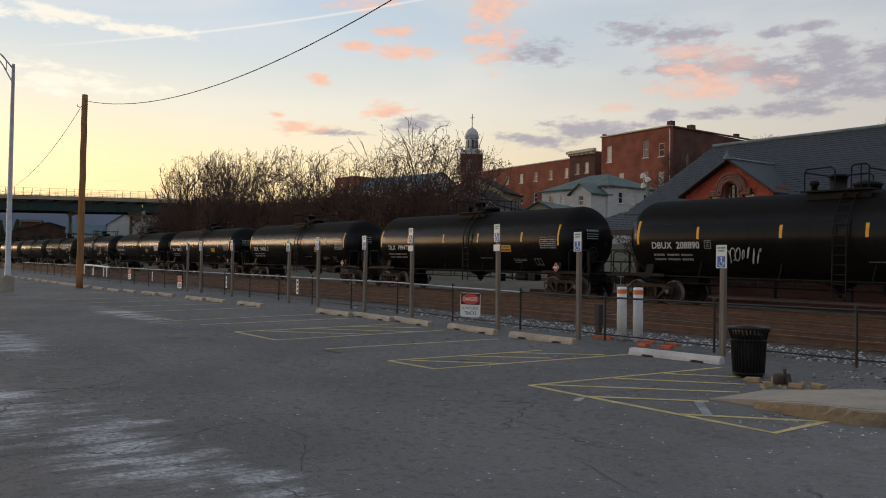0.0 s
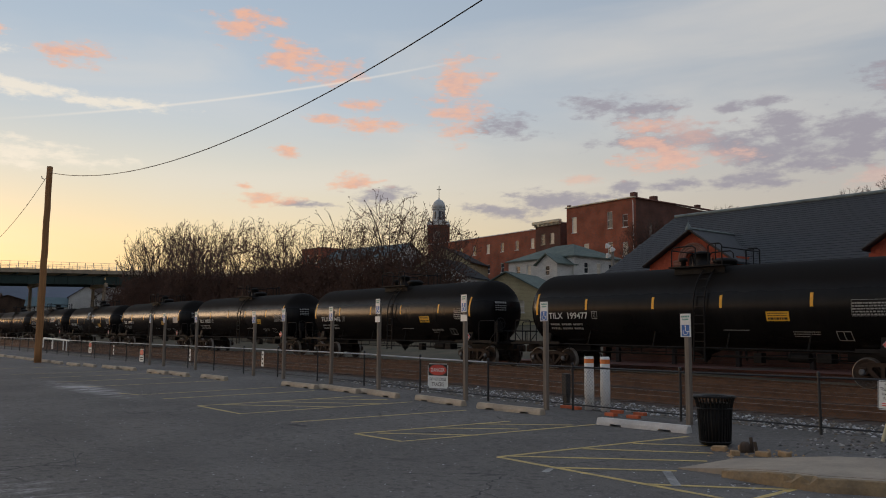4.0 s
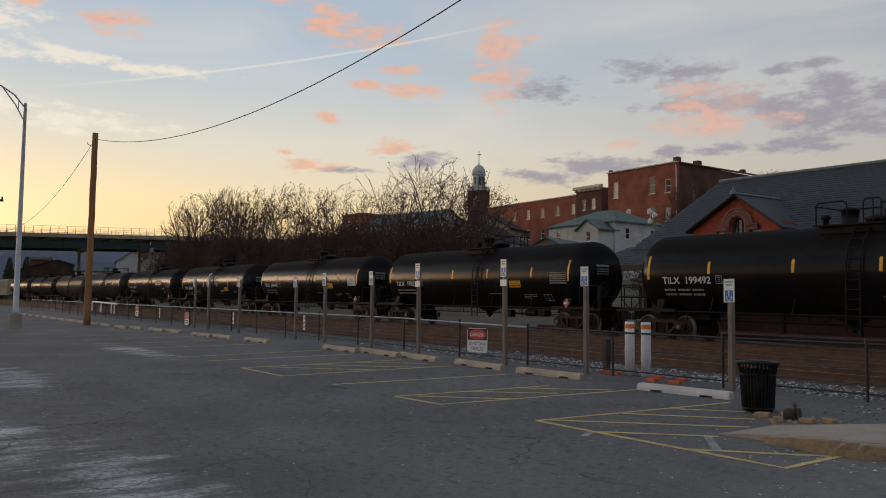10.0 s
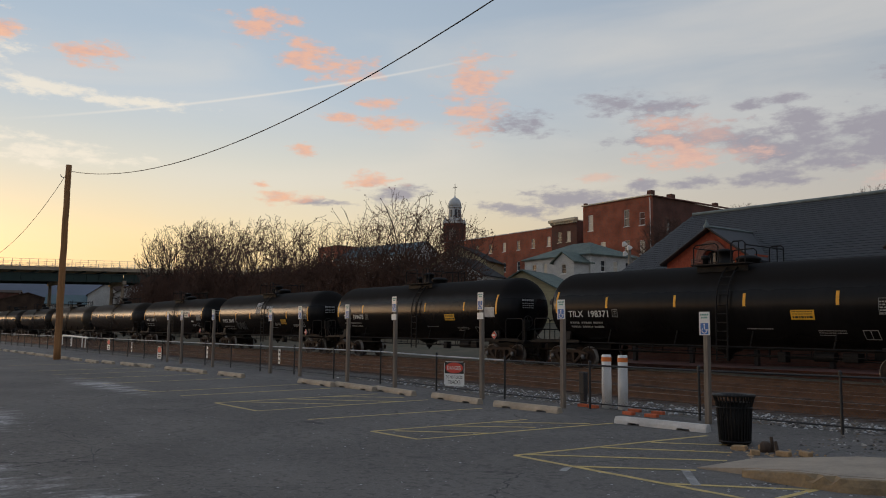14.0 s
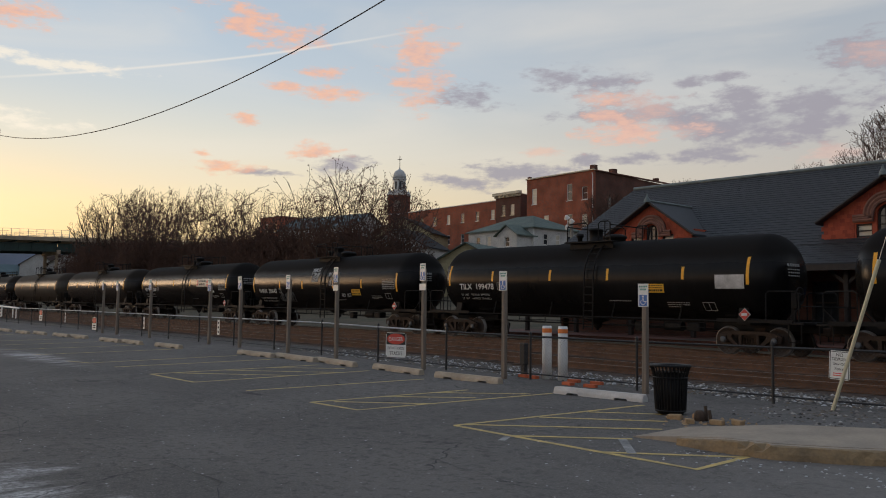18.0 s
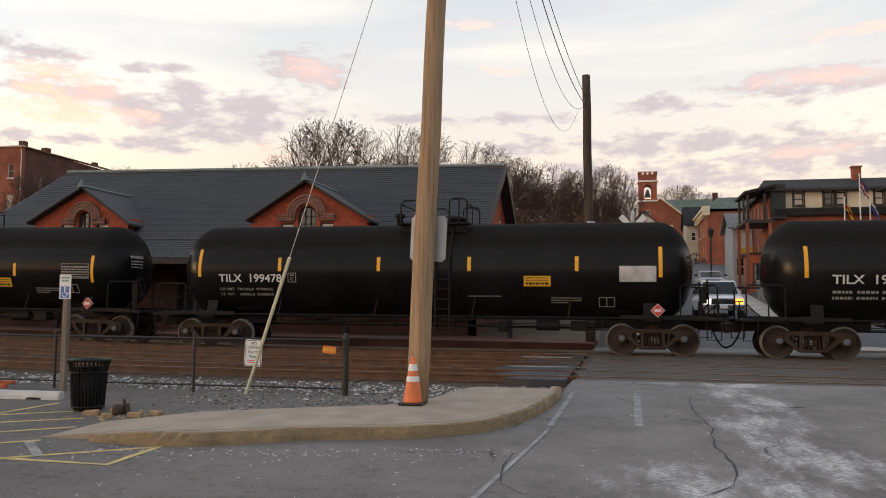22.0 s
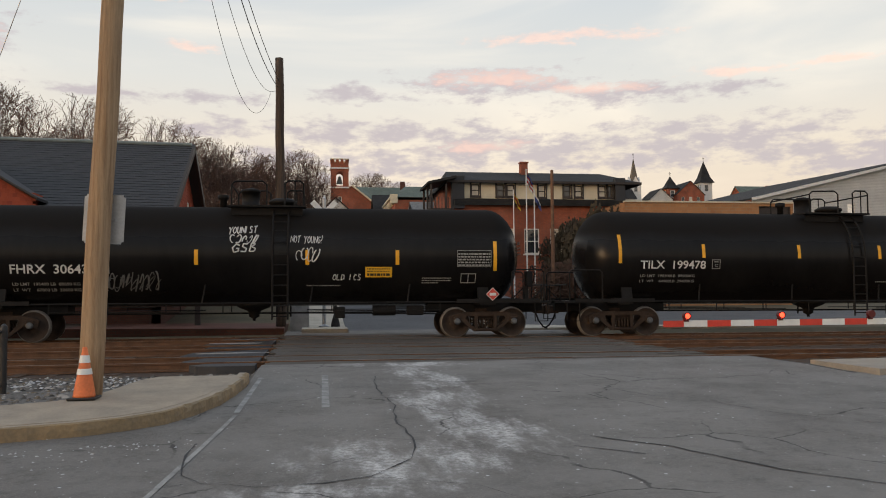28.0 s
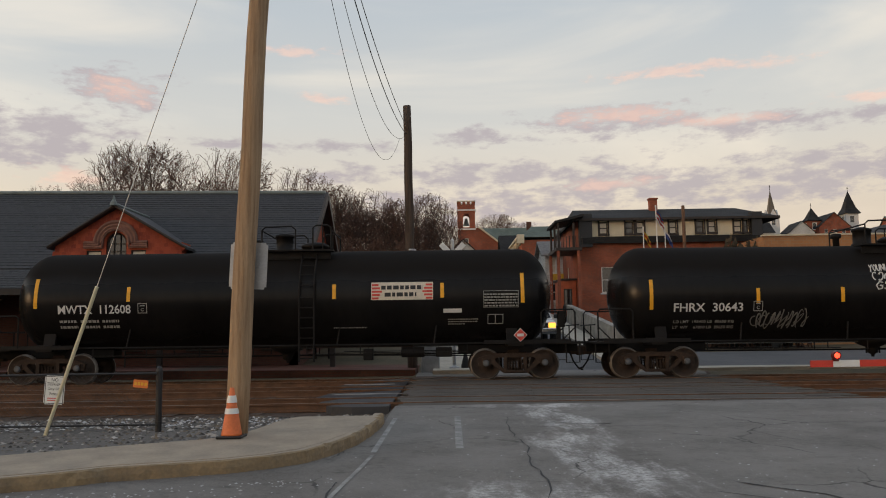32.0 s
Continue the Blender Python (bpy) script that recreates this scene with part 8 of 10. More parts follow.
def mill():
    """Tall flat-roofed brick block; its top falls a little along the east side."""
    x0, x1, y = -90.7, -77.3, 95.0
    z = gz(-84, y) - 1.0
    s = thing("brick_block", "tall flat-roofed red brick building with few windows", "building", (x0, y, z))
    W, D, H = x1 - x0, 22.0, 22.75 - z
    wins = [(1.1, 2.1, 18.75 - z, 21.2 - z), (8.3, 9.3, 18.7 - z, 21.2 - z), (11.2, 12.2, 18.6 - z, 20.5 - z),
            (3.6, 4.6, 14.6 - z, 16.8 - z), (8.3, 9.3, 14.6 - z, 16.6 - z), (11.2, 12.2, 14.4 - z, 16.4 - z), (1.1, 2.1, 10.6 - z, 12.8 - z), (8.3, 9.3, 10.6 - z, 12.8 - z)]
    wall(s, "front_wall", M_BRICK, 0, W, -1, H, Matrix(), wins, 0.4, M_TRIM, (M_PALEPANE, M_GLASSW, M_BRICK2, M_PALEPANE, M_GLASSW, M_PALEPANE, M_GLASSW, M_GLASSW))
    ME = Matrix.Translation((W, 0.4, 0)) @ Matrix.Rotation(math.pi / 2, 4, "Z")
    sw = [(q, q + 0.9, zz - z, zz + 2.0 - z) for zz in (17.4, 13.6) for q in (3.0, 7.5, 12.0, 16.5)]
    # east wall turned from the glow: its shade is put in with darker brick
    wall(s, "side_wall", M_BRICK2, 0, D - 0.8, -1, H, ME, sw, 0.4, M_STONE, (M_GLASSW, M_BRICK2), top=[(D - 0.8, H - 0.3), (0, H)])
    wall(s, "back_wall", M_BRICK, 0, W, -1, H - 0.3, Matrix.Translation((0, D - 0.4, 0)), (), 0.4)
    wall(s, "side_wall", M_BRICK, 0.4, D - 0.4, -1, H, Matrix.Rotation(math.pi / 2, 4, "Z") @ Matrix.Translation((0, -0.4, 0)), (), 0.4)
    bm = B()
    box(bm, (W / 2, D / 2, H - 0.6), (W - 0.9, D - 0.9, 0.2))
    part("flat_roof", bm, M_ROOF, s)
    for c, q in (((W / 2, -0.02, H + 0.07), (W + 0.3, 0.5, 0.16)), ((W + 0.05, D / 2 + 0.1, H + 0.0), (0.5, D - 0.5, 0.16))):
        bm = B()
        box(bm, c, q)
        part("coping", bm, M_CORNICE if c[1] < 1 else M_STONE, s)
    for cx, cy, w, h in ((W - 0.5, 0.6, 0.8, 0.7), (W - 0.4, 5.0, 0.9, 0.6), (W - 0.5, 16.0, 0.7, 0.5), (0.3, 0.3, 0.5, 0.35)):
        bm = B()
        box(bm, (cx, cy, H + 0.15 + h / 2), (w, w, h), bev=0.02)
        part("chimney", bm, M_BRICK2, s)
    for zz in (0.0,):
        bm = B()
        tube(bm, [(W - 0.12, -0.12, -0.5), (W - 0.12, -0.12, H - 0.8), (W - 0.3, -0.05, H - 0.3)], 0.07, 6)
        part("downpipe", bm, M_TRIM, s, "pale downpipe at the corner")


mill()
house("brick_row", "long red brick row with small upper windows", "building", (-117.6, 108, gz(-120, 108)), 0, 29.4, 12, 21.5 - gz(-120, 108), 0, M_BRICK, M_ROOF, "flat",
      fw=rows(29.4, 7, (21.5 - gz(-120, 108) - 3.2, 21.5 - gz(-120, 108) - 7.0), 0.9, 1.7), sw=rows(11, 2, (5.0,), 0.9, 1.7), frame_m=M_TRIM, panes=(M_PALEPANE, M_GLASSW, M_GLASSW), chimney=(6, 0, 1.2, 1.0))
cb = house("cornice_block", "dark brick block with a cream bracketed cornice", "building", (-99.9, 106, gz(-102, 106)), 0, 5.9, 12, 21.75 - gz(-102, 106), 0, M_BRICK2, M_ROOF, "flat",
           fw=rows(5.9, 2, (21.75 - gz(-102, 106) - 3.4, 21.75 - gz(-102, 106) - 7.2), 0.9, 1.8), frame_m=M_CORNICE)
bm = B()
box(bm, (0, -6.3, 21.75 - gz(-102, 106) + 0.3), (6.5, 0.7, 0.5), bev=0.05)
box(bm, (0, -6.15, 21.75 - gz(-102, 106) - 0.1), (6.1, 0.35, 0.4), bev=0.03)
part("cornice", bm, M_CORNICE, cb, "cream moulded cornice")
for i in range(6):
    bm = B()
    box(bm, (-2.65 + i * 1.06, -6.3, 21.75 - gz(-102, 106) - 0.12), (0.2, 0.5, 0.42), bev=0.03)
    part("bracket", bm, M_CORNICE, cb)

zh = gz(-75, 78)
house("hip_roofed_house", "white house under a grey-green hipped roof", "house", (-75.9, 79, zh), 0, 11.8, 9, 12.3 - zh, 2.1, M_WSIDE, M_GREENROOF, "hip",
      fw=rows(11.8, 5, (12.3 - zh - 2.1, 1.0), 0.8, 1.4), sw=rows(8.4, 3, (12.3 - zh - 2.1,), 0.8, 1.4), run=4.3, frame_m=M_TRIM)
pd = house("pedimented_wing", "small white gabled wing with a dark vent", "house", (-72.0, 73.4, zh - 0.3), 0, 3.4, 3.0, 11.6 - zh, 1.1, M_WSIDE, M_GREENROOF, "y", fw=[(-0.4, 0.4, 11.6 - zh - 1.5, 11.6 - zh - 0.3)], frame_m=M_TRIM)
house("pale_gabled_shed", "pale low gabled building beside the trees", "house", (-66.0, 62, gz(-66, 62)), 20, 8, 7, 3.2, 2.0, M_YSIDE, M_GREENROOF, "y", fw=rows(8, 2, (1.0,), 0.9, 1.2))
zy = gz(-111, 88)
house("yellow_house", "pale yellow gabled house behind bare trees", "house", (-111, 88, zy), 30, 10, 9, 14.8 - zy, 2.6, M_YSIDE, M_ROOF, "y", fw=rows(10, 3, (14.8 - zy - 2.2, 1.0), 0.9, 1.5), sw=rows(8.5, 2, (1.2,), 0.9, 1.5))
house("pale_gabled_house", "white gabled house behind bare trees", "house", (-94, 74, gz(-94, 74)), 25, 9, 8, 5.5, 2.6, M_WSIDE, M_ROOF, "y", fw=rows(9, 2, (3.2, 0.8), 0.9, 1.4), sw=rows(7.5, 2, (3.2,), 0.9, 1.4))
zt = gz(-136, 88)
house("teal_roofed_hall", "long low hall under a teal metal roof", "building", (-136, 88, zt), 12, 20, 9, 17.4 - zt, 2.6, M_WSIDE, M_TEAL, "x", fw=rows(20, 6, (2.0,), 1.0, 1.8))
house("brick_end_house", "narrow brick house with a lit upper window", "house", (-149.5, 86, gz(-149, 86)), 8, 7, 8, 20.4 - gz(-149, 86), 0, M_BRICK, M_ROOF, "flat", fw=rows(7, 2, (20.4 - gz(-149, 86) - 3.0, 3.0), 0.9, 1.7), panes=(M_PALEPANE, M_WARM, M_GLASSW))


def domed_church(x, y):
    z = gz(x, y)
    s = thing("domed_church", "brick church tower with grey octagonal cupola and cross", "church", (x, y, z), 38)
    H = 31.0 - z
    W = 4.3
    for M in (FRONT(W), BACK(W), RIGHT(W), LEFT(W)):
        L = W if M in (FRONT(W), BACK(W)) else W - 0.7
        arch = lambda cx, a, z0, z1: [(cx - a, z0), (cx + a, z0)] + [(cx + a * math.cos(t), z1 + a * math.sin(t)) for t in [math.pi * k / 8 for k in range(9)]]
        bm = B()
        panel(bm, rect(-L / 2, L / 2, 0, H), [arch(0, 0.9, H - 4.6, H - 2.6), rect(-0.5, 0.5, H - 9, H - 7)], 0.4, M)
        part("tower_wall", bm, M_BRICK, s)
        bm = B()
        panel(bm, arch(0, 0.9, H - 4.6, H - 2.6), [], 0.02, M @ Matrix.Translation((0, 0.3, 0)))
        part("belfry_louvre", bm, M_PALEPANE, s)
        for zz, hh in ((H - 5.3, 0.3), (H - 0.3, 0.5)):
            bm = B()
            box(bm, (0, -0.1, zz), (L + 0.5, 0.35, hh), bev=0.04)
            bm.transform(M)
            part("stone_band", bm, M_TRIM, s, "pale stone band")
        for dx in (-1.7, 1.7):
            bm = B()
            box(bm, (dx * (L / W), -0.12, H - 2.8), (0.5, 0.25, 4.4))
            bm.transform(M)
            part("pilaster", bm, M_BRICK, s)
    bm = B()
    box(bm, (0, 0, H + 0.1), (W + 0.3, W + 0.3, 0.3))
    part("tower_roof", bm, M_DOME, s)
    for sx in (-1, 1):
        for sy in (-1, 1):
            bm = B()
            lathe(bm, [(0.28, H + 0.2), (0.28, H + 0.7), (0.1, H + 0.95), (0.14, H + 1.1), (0.001, H + 1.3)], 8, at=(sx * 1.9, sy * 1.9, 0))
            part("urn", bm, M_DOME, s)
    bm = B()
    lathe(bm, [(1.9, H + 0.2), (1.9, H + 0.6), (1.64, H + 0.7), (1.56, H + 3.4), (1.8, H + 3.55), (1.8, H + 3.8), (1.55, H + 3.85)], 8)
    dr = part("drum", bm, M_DOME, s, "grey octagonal drum")
    for k in range(8):
        a = math.pi * (k + 0.5) / 4
        bm = B()
        box(bm, (0, 0, H + 2.0), (0.6, 0.12, 1.9), bev=0.04)
        bm.transform(Matrix.Rotation(a, 4, "Z") @ Matrix.Translation((0, -1.5, 0)))
        part("louvre", bm, M_GLASSW, dr)
    bm = B()
    lathe(bm, [(1.66, H + 3.85), (1.62, H + 4.5), (1.4, H + 5.2), (0.98, H + 5.75), (0.45, H + 6.1), (0.2, H + 6.2), (0.12, H + 6.7), (0.001, H + 6.75)], 16)
    part("dome", bm, M_DOME, s, "pale grey dome", smooth=True)
    bm = B()
    box(bm, (0, 0, H + 8.1), (0.13, 0.13, 3.0))
    box(bm, (0, 0, H + 8.7), (1.1, 0.12, 0.13))
    part("cross", bm, M_DARKTRIM, s)
    hs = thing("church_nave", "dark-roofed church nave behind the trees", "church", (x - 6, y + 14, z), 38)
    wall(hs, "side_wall", M_BRICK, -10, 10, 0, 9, FRONT(14), rows(20, 4, (2.5,), 1.2, 4), 0.4)
    wall(hs, "side_wall", M_BRICK, -10, 10, 0, 9, BACK(14), (), 0.4)
    for M in (RIGHT(20), LEFT(20)):
        wall(hs, "gable_wall", M_BRICK, -6.6, 6.6, 0, 9, M, (), 0.4, top=[(6.6, 9), (0, 13.6), (-6.6, 9)])
    roof_gable(hs, M_ROOF, 20, 14, 9, 4.8)


domed_church(-162.8, 125)


# ---- road bridge over the line, far to the west ----
def bridge():
    X = -190.0
    s = thing("road_bridge", "green steel girder bridge with concrete deck and fence", "bridge", (X, 0, 0))
    zt = lambda y: 15.35 + 0.032 * (y - 14.6)
    ang = math.atan(0.032)
    R = Matrix.Rotation(ang, 4, "X")
    for a, b in ((-45, 5), (5, 22), (22, 39.4), (39.4, 52), (52, 95)):
        m, L = (a + b) / 2, b - a
        bm = B()
        box(bm, (0, m, zt(m) - 0.4), (11.6, L - 0.05, 0.8), R)
        part("deck", bm, M_DECK, s, "pale concrete deck")
        dep = 3.0 if b <= 22 else 1.6
        for gx in (-5.2, 5.2):
            bm = B()
            gap = 0.7
            box(bm, (gx, m, zt(m) - 0.7 - gap - dep / 2), (0.06, L - 0.1, dep), R)
            for zz in (0, dep):
                box(bm, (gx, m, zt(m) - 0.7 - gap - zz), (0.5, L - 0.1, 0.09), R)
            n = int(L / 2.2)
            for k in range(n + 1):
                y = a + 0.1 + (L - 0.2) * k / max(n, 1)
                box(bm, (gx, y, zt(y) - 0.7 - gap - dep / 2), (0.34, 0.05, dep - 0.05), R)
            part("girder", bm, M_GIRDER, s, "green steel girder")
        for k in range(int(L / 4.2) + 1):
            y = a + 0.4 + k * 4.2
            bm = B()
            box(bm, (0, y, zt(y) - 0.87), (10.6, 0.4, 0.4), R)
            part("floor_beam", bm, M_GIRDER, s)
    for y, w, dep in ((22.3, 1.5, 4.05), (39.4, 0.8, 2.7), (52.2, 0.8, 2.7), (5, 1.5, 4.05), (-20, 1.5, 4.05), (75, 0.8, 2.7)):
        zz = zt(y) - dep
        for gx in (-4.2, 4.2):
            bm = B()
            cyl(bm, (gx, y, 3.5), (gx, y, zz - 0.8), w * 0.5, w * 0.42, 14)
            part("pier_column", bm, M_DECK, s)
        bm = B()
        box(bm, (0, y, zz - 0.4), (11, w, 0.82), bev=0.06)
        part("pier_cap", bm, M_DECK, s)
        if y == 22.3:
            bm = B()
            box(bm, (0, y, zt(y) - 2.0), (10.8, 0.5, 2.2), bev=0.05)
            part("bearing_block", bm, M_DECK, s)
    bm = B()
    box(bm, (0, 0, 0.525), (0.09, 0.09, 1.05))
    box(bm, (0, 0, 0.03), (0.2, 0.2, 0.06))
    post = bpy.data.meshes.new("rail_post")
    bm.to_mesh(post)
    bm.free()
    post.materials.append(M_GALV)
    for gx in (-5.3, 5.3):
        for k in range(86):
            y = -45 + 1.6 * k
            share("rail_post", post, s, Matrix.Translation((gx, y, zt(y))) @ Matrix.Diagonal((1, 1, 1.42, 1)))
        for h in (1.5, 1.0, 0.5, 0.15):
            bm = B()
            box(bm, (gx, 25, zt(25) + h), (0.06, 140, 0.05), R)
            part("rail", bm, M_GALV, s)


bridge()

# houses and trees past the bridge
AWAY = 74
def far_house(name, label, at, w, d, top, rise, wm, rm, kind, rz=AWAY, fw=()):
    z = gz(*at) - 0.5
    top -= 1.8
    return house(name, label, "house", (*at, z), rz, w, d, top - z - rise, rise, wm, rm, kind, fw=fw, sw=rows(d - 0.5, 2, (1.0,), 0.9, 1.4))


sh = far_house("star_house", "white gabled house with a dark barn star", (-207, 60.5), 8.0, 9, 16.2, 2.4, M_WSIDE, M_BROWNROOF, "y", fw=[(-2.6, -1.6, 2.6, 4.2), (1.6, 2.6, 2.6, 4.2)])
bm = B()
vs = [bm.verts.new((0.75 * (1 if k % 2 == 0 else 0.4) * math.sin(math.pi * k / 5), -4.53, 5.0 + 0.75 * (1 if k % 2 == 0 else 0.4) * math.cos(math.pi * k / 5))) for k in range(10)]
c = bm.verts.new((0, -4.7, 5.0))
for k in range(10):
    bm.faces.new((vs[k], vs[(k + 1) % 10], c))
part("barn_star", bm, M_DARKTRIM, sh, "dark five-pointed star")
far_house("white_house", "white house with steep brown roof", (-219, 57.5), 8.0, 9, 16.7, 2.8, M_WSIDE, M_BROWNROOF, "y", fw=rows(8, 2, (1.0, 3.6), 0.9, 1.4))
far_house("low_wing", "white house wing with brown roof", (-217, 63.0), 9.0, 8, 16.5, 2.6, M_WSIDE, M_BROWNROOF, "x", fw=rows(9, 3, (1.2,), 0.9, 1.4))
far_house("teal_house", "low white house under a teal roof", (-221, 50.0), 11.0, 8, 13.8, 2.2, M_WSIDE, M_TEAL, "x", fw=rows(11, 4, (1.0,), 0.9, 1.4))
far_house("barn", "long low barn under a wide brown roof", (-238, 43.5), 20.0, 12, 14.6, 3.0, M_BROWNROOF, M_BROWNROOF, "y", rz=76)
far_house("red_shed", "small red-brown boxy building", (-262, 43.0), 5.0, 5, 16.5, 0.7, M_BRICK2, M_BROWNROOF, "x")
far_house("white_row_house", "white house behind the bridge trees", (-199, 68.0), 9.0, 8, 16.0, 2.6, M_WSIDE, M_BROWNROOF, "x", fw=rows(9, 3, (1.2, 4.0), 0.9, 1.4))
tk = thing("storage_tank", "pale cylindrical storage tank with a flat cone top", "storage tank", (-290, 24.5, 5.0))
bm = B()
lathe(bm, [(3.4, 0), (3.4, 9.2), (3.3, 9.3), (0.3, 10.2), (0.001, 10.2)], 28)
part("shell", bm, M_TRIM, tk, smooth=False)
bm = B()
box(bm, (3.5, 0.3, 4.8), (0.12, 0.5, 9.6))
part("ladder", bm, M_GALV, tk)

# ridge of far hills all round the west and north, coloured blue for haze
bm = B()
r = random.Random(8)
prev = None
for k in range(61):
    a = radians(95 + k * 1.9)
    d = 2600
    h = (182 + 16 * math.sin(k * 0.31) + 12 * math.sin(k * 0.83 + 1)) * (1.0 if k > 18 else 0.55 + 0.025 * k)
    P = [bm.verts.new((math.cos(a) * q, math.sin(a) * q, zz + r.uniform(-3, 3))) for q, zz in ((d - 700, 5), (d - 350, h * 0.55), (d, h), (d + 400, h * 0.8), (d + 900, 0))]
    if prev:
        for i in range(4):
            bm.faces.new((prev[i], P[i], P[i + 1], prev[i + 1]))
    prev = P
bmesh.ops.recalc_face_normals(bm, faces=bm.faces)
tagged(part("backdrop", bm, M_HILL, smooth=True), "far wooded hills with blue haze in their colour", "hills", kind="structure")


# ---- bare trees ----
class Twigs:
    def __init__(self):
        self.v, self.f = [], []

    def limb(self, a, b, r1, r2, seg=5):
        d = (b - a).normalized()
        q = d.to_track_quat("Z", "Y").to_matrix()
        k = len(self.v)
        for p, rr in ((a, r1), (b, r2)):
            for i in range(seg):
                t = 2 * math.pi * i / seg
                self.v.append(p + q @ Vector((math.cos(t) * rr, math.sin(t) * rr, 0)))
        for i in range(seg):
            self.f.append((k + i, k + (i + 1) % seg, k + seg + (i + 1) % seg, k + seg + i))

    def bud(self, p, s, r):
        k = len(self.v)
        for d in ((1, 0, 0), (-0.5, 0.87, 0), (-0.5, -0.87, 0), (0, 0, 1.4)):
            self.v.append(p + Vector(d) * s * r.uniform(0.6, 1.3))
        self.f += [(k, k + 1, k + 3), (k + 1, k + 2, k + 3), (k + 2, k, k + 3), (k, k + 2, k + 1)]

    def mesh(self, name, m):
        me = bpy.data.meshes.new(name)
        me.from_pydata(self.v, [], self.f)
        me.materials.append(m)
        return me


def grow(seed, H=12.0, spread=0.55, lean=0.0, forks=6, start=0.16, fat=0.42, leaves=0.6, leaf=0.07, thick=1.0, twigs=1.0):
    """A bare winter tree: a short trunk, ascending limbs in one skin, twigs in another, the last dry leaves in a third."""
    r = random.Random(seed)
    T, C, F = Twigs(), Twigs(), Twigs()
    up = Vector((0, 0, 1))
    STEPS, PULL, WOB = (0, 7, 5, 4, 3), (0, 0.03, 0.06, 0.05, 0.0), (0, 0.1, 0.14, 0.18, 0.22)
    LEAST = (0, 0.034, 0.021, 0.0155, 0.0125)

    def turned(d, o):
        a = r.uniform(0, 2 * math.pi)
        return (d.to_track_quat("Z", "Y").to_matrix() @ Vector((math.sin(o) * math.cos(a), math.sin(o) * math.sin(a), math.cos(o)))).normalized()

    def branch(p, d, L, rad, lv):
        n = STEPS[lv]
        for i in range(n):
            d = (d + Vector((r.gauss(0, 1), r.gauss(0, 1), r.gauss(0, 0.6))) * WOB[lv] + up * PULL[lv]).normalized()
            q = p + d * (L / n)
            if lv > 1 and (math.hypot(q.x - lean * q.z, q.y) / (fat * H)) ** 2 + ((q.z - 0.6 * H) / (0.44 * H)) ** 2 > 1.0 + 0.2 * r.random():
                return
            r2 = max(rad * 0.84, LEAST[lv] * thick)
            (T if lv < 3 else C).limb(p, q, rad, r2, 6 if lv == 1 else (4 if lv == 2 else 3))
            p, rad = q, r2
            f = (i + 1) / n
            if lv < 4 and f > 0.25:
                for _ in range(int((1.25 if lv < 2 else twigs) + r.random())):
                    nd = turned(d, spread * r.uniform(0.8, 1.6))
                    if nd.z < -0.1:
                        nd.z *= -0.4
                    branch(p, nd.normalized(), L * r.uniform(0.38, 0.62) * (1.2 - 0.4 * f), max(rad * r.uniform(0.5, 0.7), LEAST[lv + 1] * thick), lv + 1)
            if lv > 2 and r.random() < leaves * (0.5 if lv == 3 else 0.75):
                F.bud(p + Vector((r.gauss(0, 0.07), r.gauss(0, 0.07), r.gauss(-0.03, 0.06))), leaf * r.uniform(0.6, 1.2), r)

    p, d = Vector((0, 0, -0.3)), Vector((lean, 0, 1)).normalized()
    rad = H * 0.0165 * thick
    L = H * start / 2
    for i in range(2):
        q = p + d * L
        T.limb(p, q, rad * (1.25 if i == 0 else 1), rad, 9)
        p = q
    for k in range(forks):
        a = 2 * math.pi * (k + r.uniform(-0.35, 0.35)) / forks
        o = spread * (0.15 if k == 0 else r.uniform(0.5, 1.15))
        nd = d.to_track_quat("Z", "Y").to_matrix() @ Vector((math.sin(o) * math.cos(a), math.sin(o) * math.sin(a), math.cos(o)))
        branch(p - d * r.uniform(0, L * 0.9), nd.normalized(), H * (1 - start) * r.uniform(0.66, 1.0), rad * r.uniform(0.45, 0.7), 1)
    k = H / max(v.z for v in C.v)
    for q in T.v + C.v + F.v:
        q *= k
    return T.mesh("trunk", M_BARK), C.mesh("crown", M_TWIG), F.mesh("leaves", M_LEAF)


def tree(meshes, at, s, rz, label, group):
    t = thing("tree", label, "tree", at, 0, group)
    t.matrix_basis = pose(*at, 0, 0, rz) @ Matrix.Diagonal((*s, 1))
    share("trunk", meshes[0], t)
    share("crown", meshes[1], t)
    share("leaves", meshes[2], t, label="last dry brown leaves")
    return t


TALL = [grow(k, 12, sp, ln, fk, st, fat=0.46, leaves=0.8, leaf=0.07, thick=1.0, twigs=1.15) for k, sp, ln, fk, st in ((11, 0.62, 0, 6, 0.14), (12, 0.7, 0, 6, 0.1), (13, 0.64, 0.06, 5, 0.16))]
FARTALL = [grow(41, 12, 0.4, 0, 6, 0.12, fat=0.3, leaves=0.12, leaf=0.07, thick=1.0, twigs=1.2), grow(42, 12, 0.64, 0, 6, 0.12, fat=0.44, leaves=0.8, leaf=0.08, thick=1.08, twigs=1.2), grow(43, 12, 0.6, 0.06, 6, 0.16, fat=0.42, leaves=0.8, leaf=0.08, thick=1.08, twigs=1.2)]
ROUND = [grow(21, 11, 0.44, 0, 11, 0.2, fat=0.42, leaves=0.6, leaf=0.04, thick=0.72, twigs=1.85), grow(22, 11, 0.48, 0, 10, 0.2, fat=0.44, leaves=0.7, leaf=0.04, thick=0.72, twigs=1.85)]
LEAN = [grow(31, 11, 0.6, 0.55, 5, 0.4, leaves=0.6, leaf=0.08, twigs=1.2)]
r = random.Random(3)
